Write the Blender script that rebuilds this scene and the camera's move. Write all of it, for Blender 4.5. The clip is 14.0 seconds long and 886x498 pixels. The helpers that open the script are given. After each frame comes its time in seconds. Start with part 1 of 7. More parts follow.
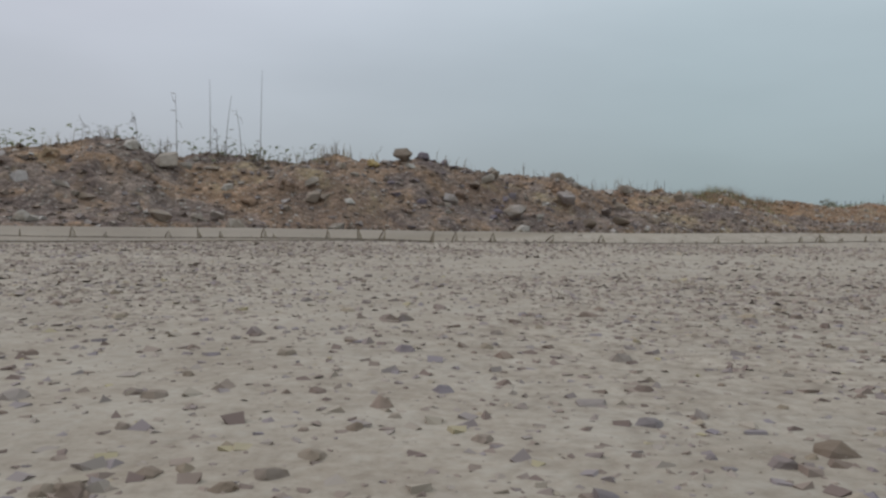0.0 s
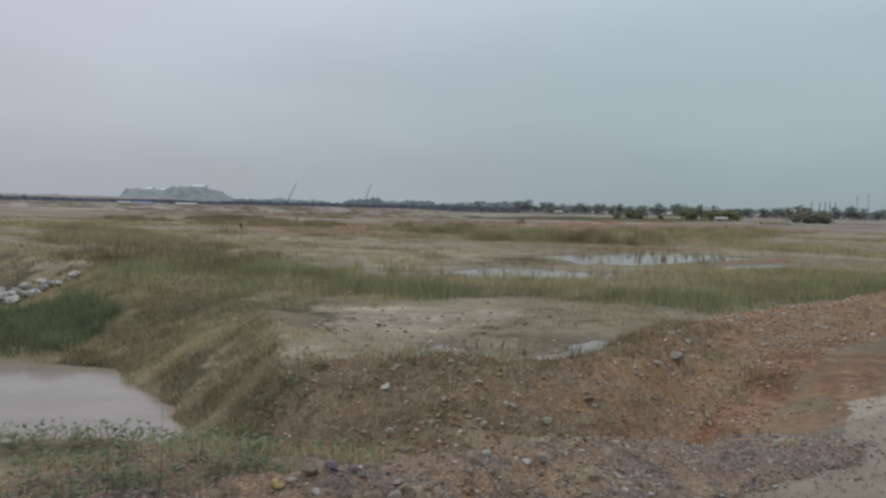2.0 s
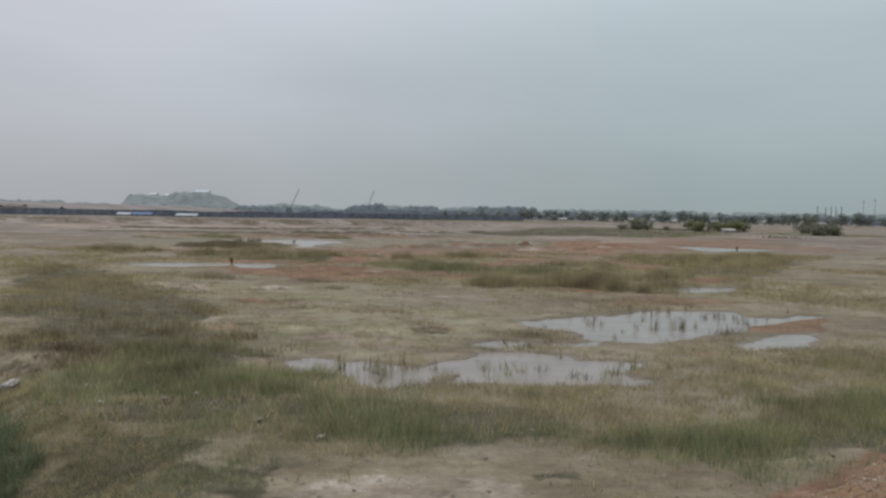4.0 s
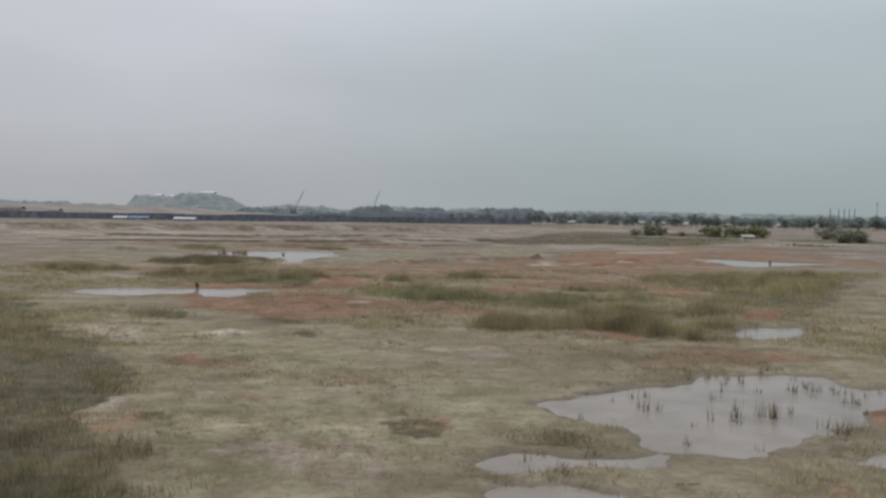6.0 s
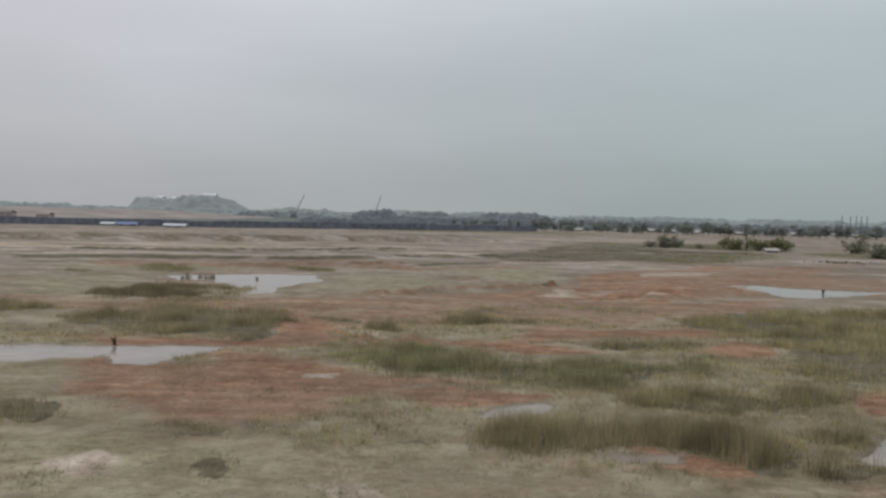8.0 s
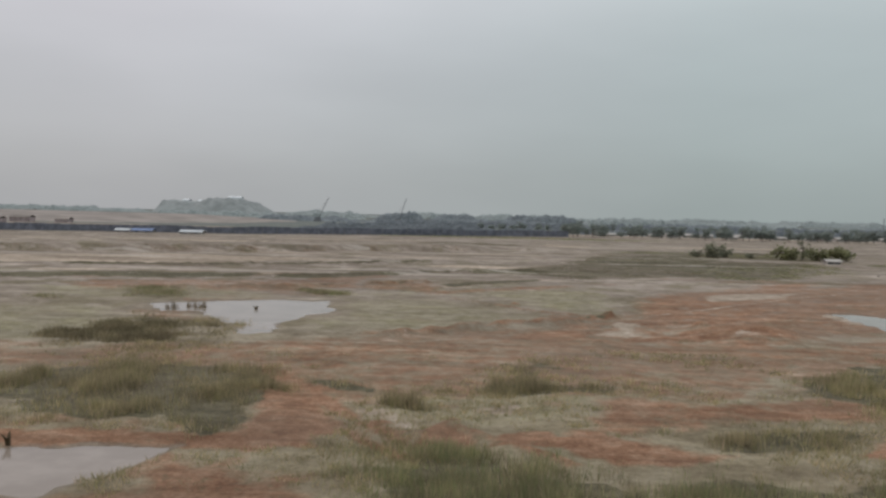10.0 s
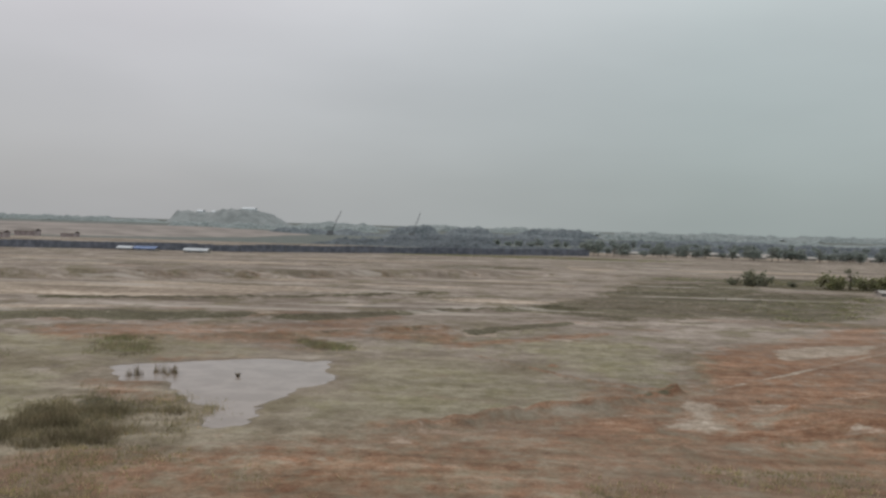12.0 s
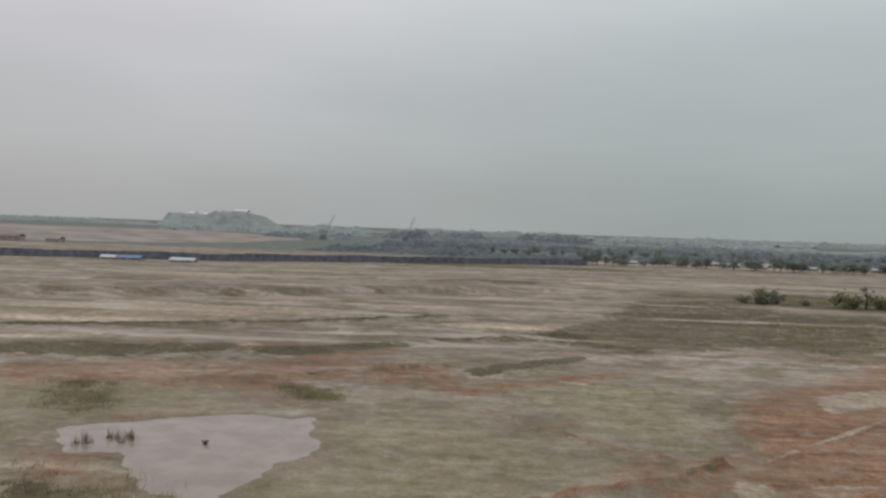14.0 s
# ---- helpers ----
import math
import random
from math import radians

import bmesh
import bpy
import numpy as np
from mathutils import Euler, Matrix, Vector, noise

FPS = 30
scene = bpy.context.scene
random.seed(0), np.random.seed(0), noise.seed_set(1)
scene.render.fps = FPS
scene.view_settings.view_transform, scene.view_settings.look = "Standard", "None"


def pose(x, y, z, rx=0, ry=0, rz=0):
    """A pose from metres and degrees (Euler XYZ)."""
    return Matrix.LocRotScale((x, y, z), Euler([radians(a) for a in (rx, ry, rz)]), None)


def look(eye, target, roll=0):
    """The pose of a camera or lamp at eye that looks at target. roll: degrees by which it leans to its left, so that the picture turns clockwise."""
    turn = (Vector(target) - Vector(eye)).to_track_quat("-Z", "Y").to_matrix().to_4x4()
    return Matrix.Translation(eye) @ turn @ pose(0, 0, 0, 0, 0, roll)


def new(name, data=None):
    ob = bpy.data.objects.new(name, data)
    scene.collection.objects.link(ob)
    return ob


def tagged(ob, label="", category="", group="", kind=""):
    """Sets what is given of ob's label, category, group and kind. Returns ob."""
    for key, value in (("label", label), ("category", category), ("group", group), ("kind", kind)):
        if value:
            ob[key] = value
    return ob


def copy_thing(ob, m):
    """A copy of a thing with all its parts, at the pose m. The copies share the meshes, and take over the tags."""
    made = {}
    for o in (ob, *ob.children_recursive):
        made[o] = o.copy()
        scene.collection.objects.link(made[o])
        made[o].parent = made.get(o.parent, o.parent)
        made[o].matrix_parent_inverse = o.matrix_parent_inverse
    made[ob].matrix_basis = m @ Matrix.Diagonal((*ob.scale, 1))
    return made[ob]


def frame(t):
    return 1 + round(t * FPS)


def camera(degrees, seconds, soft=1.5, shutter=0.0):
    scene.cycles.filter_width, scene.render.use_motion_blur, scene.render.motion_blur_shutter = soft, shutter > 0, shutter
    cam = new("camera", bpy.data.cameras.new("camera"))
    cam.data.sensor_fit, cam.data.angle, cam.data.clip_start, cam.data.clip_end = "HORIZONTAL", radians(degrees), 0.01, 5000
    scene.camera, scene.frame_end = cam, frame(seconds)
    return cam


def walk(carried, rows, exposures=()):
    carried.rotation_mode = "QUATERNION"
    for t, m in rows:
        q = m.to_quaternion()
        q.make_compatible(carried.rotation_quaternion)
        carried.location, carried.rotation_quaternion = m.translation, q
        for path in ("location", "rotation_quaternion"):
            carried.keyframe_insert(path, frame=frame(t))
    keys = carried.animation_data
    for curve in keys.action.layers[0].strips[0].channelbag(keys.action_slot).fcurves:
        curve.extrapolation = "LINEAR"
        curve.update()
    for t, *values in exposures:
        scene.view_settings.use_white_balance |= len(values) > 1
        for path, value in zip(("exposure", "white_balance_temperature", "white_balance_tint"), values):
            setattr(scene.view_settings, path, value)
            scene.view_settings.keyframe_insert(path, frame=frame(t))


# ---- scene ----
cam = camera(56.0, 14.0, soft=2.6)
# path of the camera: seconds, eye, target, roll
PATH = [
    (0, (0.385, 0.51, 0.1), (0.4, 2.508, 0.003), 1.2),
    (0.5, (0.468, 0.585, 0.147), (0.584, 2.581, 0.083), 1.3),
    (1, (0.601, 0.586, 0.441), (0.674, 2.583, 0.352), 1.5),
    (1.5, (0.695, 0.558, 1.119), (0.764, 2.555, 1.033), 1.3),
    (2, (0.753, 0.615, 1.871), (0.817, 2.612, 1.77), 1.3),
    (2.5, (0.814, 0.911, 2.564), (0.877, 2.907, 2.466), 1.2),
    (3, (0.911, 1.48, 3.214), (0.969, 3.477, 3.118), 1.1),
    (5.5, (1.398, 9.552, 4.665), (1.446, 11.549, 4.574), 1.1),
    (6, (1.603, 12.242, 4.989), (1.642, 14.239, 4.897), 1.1),
    (6.5, (1.792, 15.131, 5.334), (1.838, 17.128, 5.244), 1.2),
    (7, (1.986, 18.16, 5.689), (2.023, 20.158, 5.599), 1.3),
    (7.5, (2.166, 21.341, 6.114), (2.201, 23.339, 6.024), 1.3),
    (8, (2.172, 24.54, 6.421), (2.203, 26.537, 6.336), 1.4),
    (10.3, (1.558, 39.072, 7.78), (1.497, 41.069, 7.699), 1.3),
    (10.5, (1.606, 40.178, 7.956), (1.524, 42.176, 7.898), 1.2),
    (11, (1.223, 43.738, 8.472), (1.166, 45.736, 8.415), 1.5),
    (11.5, (0.869, 46.779, 9.121), (0.813, 48.777, 9.071), 1.6),
    (12, (0.617, 49.436, 9.789), (0.554, 51.434, 9.733), 1.7),
    (12.5, (0.316, 52.004, 10.338), (0.262, 54.003, 10.273), 1.9),
    (13, (0.085, 54.187, 10.775), (0.039, 56.186, 10.734), 1.7),
    (13.5, (-0.254, 55.865, 11.356), (-0.297, 57.864, 11.307), 1.9),
    (14, (-0.321, 57.246, 11.88), (-0.368, 59.245, 11.83), 2.0),
]
walk(cam, [(t, look(eye, target, roll)) for t, eye, target, roll in PATH],
     exposures=[(0, 0.0, 6180, 10), (1.0, -0.17, 6180, 10), (1.5, -0.04, 6120, 9), (3.0, 0.04, 6250, 10), (6.5, 0.04, 6480, 11.5), (14, -0.02, 6750, 11)])

# ---- daylight: an even overcast sky, its sun only a broad soft glow ----
SUN_HEIGHT, SUN_TURN = radians(48), radians(-62)
world = bpy.data.worlds.new("overcast_sky")
scene.world = world
world.use_nodes = True
wn, wl = world.node_tree.nodes, world.node_tree.links
wn.clear()
sky = wn.new("ShaderNodeTexSky")
sky.sky_type, sky.sun_disc = "NISHITA", False
sky.sun_elevation, sky.sun_rotation = SUN_HEIGHT, SUN_TURN
sky.air_density, sky.dust_density, sky.ozone_density = 1.0, 4.0, 1.5
geo = wn.new("ShaderNodeTexCoord")
sep = wn.new("ShaderNodeSeparateXYZ")
wl.new(geo.outputs["Generated"], sep.inputs[0])
ramp = wn.new("ShaderNodeValToRGB")
ramp.color_ramp.interpolation = "B_SPLINE"
for i, (at, colour) in enumerate(((0.0, (0.275, 0.31, 0.312)), (0.08, (0.3, 0.342, 0.348)), (0.26, (0.372, 0.412, 0.428)), (1.0, (0.93, 0.97, 1.0)))):
    stop = ramp.color_ramp.elements[i] if i < 2 else ramp.color_ramp.elements.new(at)
    stop.position, stop.color = at, (*colour, 1)
wl.new(sep.outputs["Z"], ramp.inputs[0])
bright = wn.new("ShaderNodeVectorMath")
bright.operation = "SCALE"
bright.inputs["Scale"].default_value = 12.6
wl.new(ramp.outputs["Color"], bright.inputs[0])
# broad banks of cloud, and a warmer side towards the hidden sun
cloud_map = wn.new("ShaderNodeMapping")
cloud_map.inputs["Scale"].default_value = (1.2, 1.2, 4.0)
wl.new(geo.outputs["Generated"], cloud_map.inputs["Vector"])
cloud = wn.new("ShaderNodeTexNoise")
cloud.inputs["Scale"].default_value, cloud.inputs["Detail"].default_value = 1.6, 4.0
wl.new(cloud_map.outputs[0], cloud.inputs["Vector"])
cloud_ramp = wn.new("ShaderNodeMapRange")
for slot, value in zip(("From Min", "From Max", "To Min", "To Max"), (0.3, 0.7, 0.93, 1.07)):
    cloud_ramp.inputs[slot].default_value = value
wl.new(cloud.outputs["Fac"], cloud_ramp.inputs["Value"])
warm = wn.new("ShaderNodeMapRange")
for slot, value in zip(("From Min", "From Max", "To Min", "To Max"), (0.2, 0.75, 0.0, 1.0)):
    warm.inputs[slot].default_value = value
side = wn.new("ShaderNodeVectorMath")
side.operation = "DOT_PRODUCT"
side.inputs[1].default_value = (-0.88, 0.47, 0.0)
wl.new(geo.outputs["Generated"], side.inputs[0])
wl.new(side.outputs["Value"], warm.inputs["Value"])
tint = wn.new("ShaderNodeMix")
tint.data_type = "RGBA"
tint.inputs["A"].default_value, tint.inputs["B"].default_value = (0.962, 1.0, 1.0, 1), (1.165, 1.075, 1.115, 1)
wl.new(warm.outputs[0], tint.inputs["Factor"])


def world_mix(kind, fac, a, b):
    node = wn.new("ShaderNodeMix")
    node.data_type, node.blend_type = "RGBA", kind
    node.inputs["Factor"].default_value = fac
    wl.new(a, node.inputs["A"])
    wl.new(b, node.inputs["B"])
    return node.outputs["Result"]


grey = world_mix("MULTIPLY", 1.0, bright.outputs[0], tint.outputs["Result"])
grey = world_mix("MULTIPLY", 1.0, grey, cloud_ramp.outputs[0])
overcast = world_mix("MIX", 0.92, sky.outputs["Color"], grey)
ground_glow = wn.new("ShaderNodeBackground")
ground_glow.inputs["Strength"].default_value = 0.1
wl.new(overcast, ground_glow.inputs["Color"])
wl.new(ground_glow.outputs[0], wn.new("ShaderNodeOutputWorld").inputs[0])

sun = new("sun", bpy.data.lights.new("sun", "SUN"))
sun.data.energy, sun.data.angle, sun.data.color = 0.6, radians(25), (1.0, 0.96, 0.9)
sun.matrix_world = look((-60 * math.cos(SUN_HEIGHT), 30 * math.cos(SUN_HEIGHT), 60 * math.sin(SUN_HEIGHT)), (0, 0, 0))


# ---- small mathematics ----
def hashed(i, j, seed):
    n = (i * 374761393 + j * 668265263 + seed * 974634777) & 0x7FFFFFFF
    n = ((n ^ (n >> 13)) * 1274126177) & 0x7FFFFFFF
    return ((n ^ (n >> 16)) & 0xFFFF) / 65535.0


def value_noise(x, y, seed=0):
    """Smooth noise from 0 to 1 over arrays of places."""
    xi, yi = np.floor(x).astype(np.int64), np.floor(y).astype(np.int64)
    fx, fy = x - xi, y - yi
    fx, fy = fx * fx * (3 - 2 * fx), fy * fy * (3 - 2 * fy)
    a = hashed(xi, yi, seed) * (1 - fx) + hashed(xi + 1, yi, seed) * fx
    b = hashed(xi, yi + 1, seed) * (1 - fx) + hashed(xi + 1, yi + 1, seed) * fx
    return a * (1 - fy) + b * fy


def fbm(x, y, size, octaves=4, seed=0):
    """Layered noise, about -1 to 1, whose largest lumps are size metres."""
    total, amount, norm = 0.0, 1.0, 0.0
    for k in range(octaves):
        total = total + amount * (value_noise(x / size * 2 ** k, y / size * 2 ** k, seed + 17 * k) * 2 - 1)
        norm += amount
        amount *= 0.55
    return total / norm * 1.6


def smooth(a, b, v):
    t = np.clip((v - a) / (b - a), 0, 1)
    return t * t * (3 - 2 * t)


def blob(x, y, spot, ragged=0.35, size=None, seed=0):
    """1 in the middle of an ellipse (cx, cy, rx, ry), 0.5 on its ragged edge, 0 far out."""
    cx, cy, rx, ry = spot
    r = np.sqrt(((x - cx) / rx) ** 2 + ((y - cy) / ry) ** 2)
    near = r < 3
    out = np.zeros_like(r)
    if near.any():
        n = fbm(x[near], y[near], size or 0.8 * min(rx, ry) + 0.3, 4, seed + int(abs(cx * 7 + cy * 3)))
        out[near] = np.clip(1 - 0.5 * (r[near] + ragged * n), 0, 1)
    return out


def line_reach(x, y, points):
    """Distance of places from a polyline, the signed side (left positive) and the share of its length."""
    best, side, along = np.full_like(x, 1e9), np.zeros_like(x), np.zeros_like(x)
    lengths = [math.dist(a, b) for a, b in zip(points, points[1:])]
    done = 0.0
    for (a, b), length in zip(zip(points, points[1:]), lengths):
        dx, dy = (b[0] - a[0]) / length, (b[1] - a[1]) / length
        u = np.clip((x - a[0]) * dx + (y - a[1]) * dy, 0, length)
        d = np.hypot(x - a[0] - u * dx, y - a[1] - u * dy)
        s = np.sign(dx * (y - a[1]) - dy * (x - a[0]))
        closer = d < best
        best[closer], side[closer], along[closer] = d[closer], s[closer], (done + u[closer]) / sum(lengths)
        done += length
    return best, side, along


def inside(x, y, points):
    odd = np.zeros(x.shape, bool)
    for (ax, ay), (bx, by) in zip(points, points[1:] + points[:1]):
        crosses = (ay > y) != (by > y)
        odd ^= crosses & (x < (bx - ax) * (y - ay) / ((by - ay) or 1e-9) + ax)
    return odd


# ---- the plan: pits, ponds, soils, grass ----
PIT = [(-40, 2), (-8, 5.0), (-4, 6.2), (-2.3, 7.0), (-1.3, 7.9), (-0.7, 9.4), (-0.9, 11.0), (-1.4, 13.4), (-2.2, 15.8),
       (-3.6, 17.8), (-5.4, 19.4), (-6.9, 21.6), (-8.8, 25.0), (-12.5, 28.5), (-40, 42)]
BERM = [(-6.0, 1.3), (-1.2, 4.6), (0.3, 5.25), (1.2, 5.95), (2.2, 6.65), (3.4, 7.45), (4.3, 8.0)]
ROAD_EDGE = [(-30, -16), (-6, 0.1), (-1.2, 3.5), (0.3, 4.55), (1.8, 5.6), (3.5, 6.8), (4.6, 7.8), (5.9, 9.6), (8.2, 12.6), (13, 19), (40, 60)]
RED_BERM = [(-0.9, 9.8), (-0.2, 9.7), (0.5, 9.9), (1.2, 10.0), (2.0, 9.85), (2.85, 9.95), (3.65, 10.85), (4.25, 11.7), (5.35, 13.0), (6.9, 14.4), (8.3, 15.5), (9.6, 16.8), (14, 22)]
# every patch of the flat: its kind, how firm it is, and its corners
PATCHES = {kind: [] for kind in ("water", "red", "silt", "pale", "dark turf", "green turf", "reed", "green reed", "weed", "tussock", "slope grass", "meadow")}


def lay(kind, amount, *corners):
    PATCHES[kind].append((list(corners), amount))


# shallow ponds, from the pit outwards
lay("water", 1, (1.0, 11.8), (1.2, 12.1), (1.4, 11.9), (1.7, 11.8), (2.1, 11.5), (2.5, 11.4), (2.9, 11.5), (3.1, 12.4), (3.4, 12.7), (3.7, 12.2), (3.5, 11.9), (3.2, 11.5), (2.8, 11.1), (2.3, 11.0), (1.9, 10.9), (1.4, 11.0), (1.1, 11.2))
lay("water", 1, (-2.9, 25.5), (-1.4, 26), (-0, 25.1), (1.2, 24.8), (2.8, 27), (4.1, 27.6), (5.4, 26.5), (7.1, 25.9), (6.8, 24.7), (4.8, 23.4), (3.4, 23.9), (1.8, 23.8), (0.4, 22.5), (-0.5, 23.1), (-1.8, 24))
lay("water", 1, (2.1, 24.8), (2.4, 25.5), (3.2, 26.2), (4, 25.6), (5.3, 25.6), (5.4, 24.6), (6.1, 24.3), (6.7, 23.4), (6.5, 23), (1.8, 22.9), (2, 23.5))
lay("water", 1, (2.8, 28.5), (3.5, 29.3), (5, 29.1), (6.6, 29.2), (6.5, 28.6), (4.7, 28.3), (3.1, 27.9))
lay("water", 1, (4.9, 33.6), (5.9, 35.1), (7.4, 35.7), (8.8, 36.3), (10.2, 37.8), (12.4, 38.3), (14.3, 38.1), (14.3, 35.7), (16.5, 37), (17.5, 36.7), (14.2, 34.2), (12.9, 33.2), (11.1, 31.3), (9.6, 30.2), (8.1, 29.2), (7, 29.4), (6.3, 30.3), (6, 31.4), (5.2, 32.1))
lay("water", 1, (10.6, 28.9), (12.1, 30.4), (13.4, 31.5), (15.1, 32.1), (13.2, 28.9), (11.2, 28.3))
lay("water", 1, (7.2, 46.9), (9, 46.9), (8.9, 46.2), (7.4, 46.3))
lay("water", 1, (3.7, 50.9), (4.5, 52), (6.2, 53), (6.6, 52.7), (5.7, 51.1), (4.8, 50.5))
lay("water", 1, (14.2, 46.7), (15.9, 49.2), (18.9, 49.8), (17.4, 46.7), (15.2, 45.8))
lay("water", 1, (-19.2, 59.7), (-18.6, 61.8), (-16, 63.2), (-12.1, 63), (-7.2, 63.5), (-8.3, 60.7), (-9.2, 58.2), (-10.5, 58.8), (-11.5, 59.9), (-13.2, 59.6), (-14.2, 58.4), (-17.2, 58.7))
lay("water", 1, (32.9, 107.6), (35.1, 107.6), (37.1, 104.3), (40.5, 103.4), (46.5, 101.5), (39.3, 97.7), (34.6, 94.2), (32.4, 94.6), (32.8, 100.3))
lay("water", 1, (-22.8, 103), (-21, 104.5), (-17, 106.1), (-13.2, 108.3), (-11.9, 107.4), (-10.1, 107.2), (-8.7, 108.9), (-8.7, 106.3), (-8.4, 104.1), (-7.3, 101.2), (-7.6, 99.5), (-9.1, 97.6), (-9.5, 95.8), (-10.2, 94), (-10.4, 92.7), (-10, 90.7), (-10, 88.6), (-10.9, 87.9), (-12, 88.3), (-12.1, 90), (-11.8, 91.2), (-12.3, 92), (-13.7, 92.2), (-14.7, 93.9), (-15.4, 96.1), (-17.4, 98.3), (-19.7, 98.6), (-21.2, 100.5))
# scraped red earth
lay("red", 0.85, (-13.1, 58.7), (-10.5, 53.6), (-8.3, 51.1), (-6.3, 48.9), (-5.0, 48.2), (-3.0, 48.6), (-1.5, 49.6), (0.2, 52.5), (2.3, 55.0), (3.9, 55.5), (3.3, 56.8), (-0.2, 57.8), (-3.0, 60.4), (-5.4, 61.9), (-7.2, 62.5), (-7.6, 59.8), (-9.6, 59.5), (-11.8, 60.6))
lay("red", 0.95, (4.5, 65.4), (6.3, 66.8), (8.8, 64.6), (10.8, 63.8), (8.7, 62.2), (6.7, 62.4), (4.9, 63.8))
lay("red", 0.95, (14.2, 64.2), (18.5, 68.3), (20, 67), (19.6, 64.1), (17.3, 62.3), (16.2, 62.9))
lay("red", 0.95, (0.8, 54.3), (2.9, 55.2), (4.7, 54.1), (7, 54.3), (6, 53), (4.2, 52), (2.3, 51.8))
lay("red", 0.95, (18.1, 55.2), (20.9, 56), (18.2, 51.4), (16.5, 52))
lay("red", 0.95, (7.7, 47.7), (9.2, 47.2), (10.4, 46.2), (10.6, 44.9), (9.3, 45), (8.4, 45.6))
lay("red", 0.58, (-28.2, 81.1), (-23.3, 82.8), (-20.1, 82.4), (-16.6, 81.3), (-13.6, 84.3), (-8.7, 87), (-2.9, 87), (0.3, 88.6), (2.9, 87.1), (7, 89.7), (9.2, 87.2), (11.7, 88.5), (14.6, 87.1), (19.2, 91.8), (22, 90.2), (34.3, 94.3), (20.6, 71.5), (17.5, 72.8), (15.8, 74.3), (15.5, 78.5), (12.2, 79.3), (9.9, 76.1), (7.9, 75.6), (5.6, 76.9), (3.1, 76), (0.7, 73.8), (-1.6, 74), (-4.2, 75.8), (-5.8, 76.2), (-8.1, 74.7), (-11.2, 76.6), (-14.6, 76.7), (-16.1, 74.7), (-22.9, 73.8))
lay("red", 0.95, (-8, 75.3), (-5.8, 76.2), (-4.4, 71.8), (-3, 68.7), (-2.4, 66.2), (-2.6, 63.5), (-4.8, 63.2), (-6.4, 70.7))
lay("red", 0.95, (-14.9, 65.4), (-11.2, 65.2), (-9.3, 64.8), (-7.2, 64.9), (-5.4, 65.2), (-3.7, 63.3), (-13, 62.4))
lay("red", 0.62, (16.3, 104.6), (20.5, 109), (26.3, 118.9), (34.7, 129.1), (44.5, 138.2), (72.7, 158.6), (34.3, 94.3), (22, 90.2), (20, 94.2), (18.9, 95.1), (15.7, 97.1))
lay("red", 0.95, (3.4, 65.7), (5.1, 66.4), (5.6, 64.3), (2.7, 64))
lay("red", 0.95, (0.7, 66.5), (1.9, 66.3), (2.5, 64), (0.1, 63.7))
lay("red", 0.95, (12.8, 33.2), (16.4, 35.9), (17.1, 35.5), (15, 32), (12.9, 31.6), (12.1, 31.8))
lay("red", 0.5, (-20.4, 68.6), (-16.5, 66.5), (-12, 68.4), (-7.4, 67.5), (-5.1, 66.2), (-7.4, 64.1), (-12.9, 64.4), (-17.7, 63.3))
lay("red", 0.5, (-6.8, 91.1), (2.2, 88.7), (8.7, 92.5), (15, 89.4), (21.5, 88.7), (18.7, 81.8), (11.5, 81.1), (6, 80.7), (2.2, 76.3), (-3, 79.9))
lay("red", 0.66, (7.3, 72.4), (10.4, 71.9), (13.4, 71.5), (18, 73.7), (21.1, 74.1), (18.3, 69.1), (12.4, 67.8), (10.9, 67), (8.8, 65.7), (7.7, 64.8), (5.9, 65.9), (5.7, 68.3))
lay("red", 0.58, (-2.5, 119.8), (2.3, 122.5), (8.7, 127.8), (15, 130.7), (15.6, 126.6), (10.6, 121.4), (3.4, 117.8), (-1.5, 114.8))
lay("red", 0.58, (-37, 122.7), (-28.7, 124.7), (-22.2, 123.5), (-21.6, 118), (-30.3, 118.5), (-34.7, 118.7))
lay("red", 0.58, (-16.8, 134.2), (-6.7, 140), (-5.2, 135.1), (-10.5, 127.6), (-15.4, 128))
lay("red", 0.5, (-22.9, 97.9), (-19.9, 100.6), (-16.8, 98.8), (-14.7, 94.3), (-14.5, 91.3), (-18.9, 90.7))
lay("red", 0.5, (8.4, 27), (9.9, 28.9), (10, 27.1), (10.9, 25.1), (9.6, 22.9), (7.5, 22.9), (8.7, 24.4), (8.6, 25.8))
for spot in ((-6.6, 40.0, 0.9, 0.7), (-4.8, 38.4, 1.1, 0.8), (-0.4, 36.5, 1.1, 0.9), (-5.9, 31.3, 1.6, 1.5), (-9.7, 37.9, 1.0, 1.2), (-2.8, 34.0, 1.0, 0.5), (1.5, 31.4, 1.1, 0.9), (14.4, 41.3, 2.8, 1.4),
             (1.6, 8.9, 1.5, 1.3), (4.4, 8.7, 1.3, 1.0), (45, 112, 12, 20), (-30.7, 139, 3.6, 1.2), (-59.6, 195, 3.5, 6), (-49, 146.5, 2.6, 1.5), (-28, 82, 9, 3)):
    lay("red", 0.56, *[(spot[0] + spot[2] * math.cos(a), spot[1] + spot[3] * math.sin(a)) for a in np.arange(8) * math.pi / 4])
lay("red", 0.66, (10.9, 97), (14.2, 102.4), (18.2, 114.3), (21.9, 121.9), (29.4, 129.6), (36.7, 137.2), (49.4, 146.7), (39.8, 124.4), (22.7, 95.3), (10, 93.7))
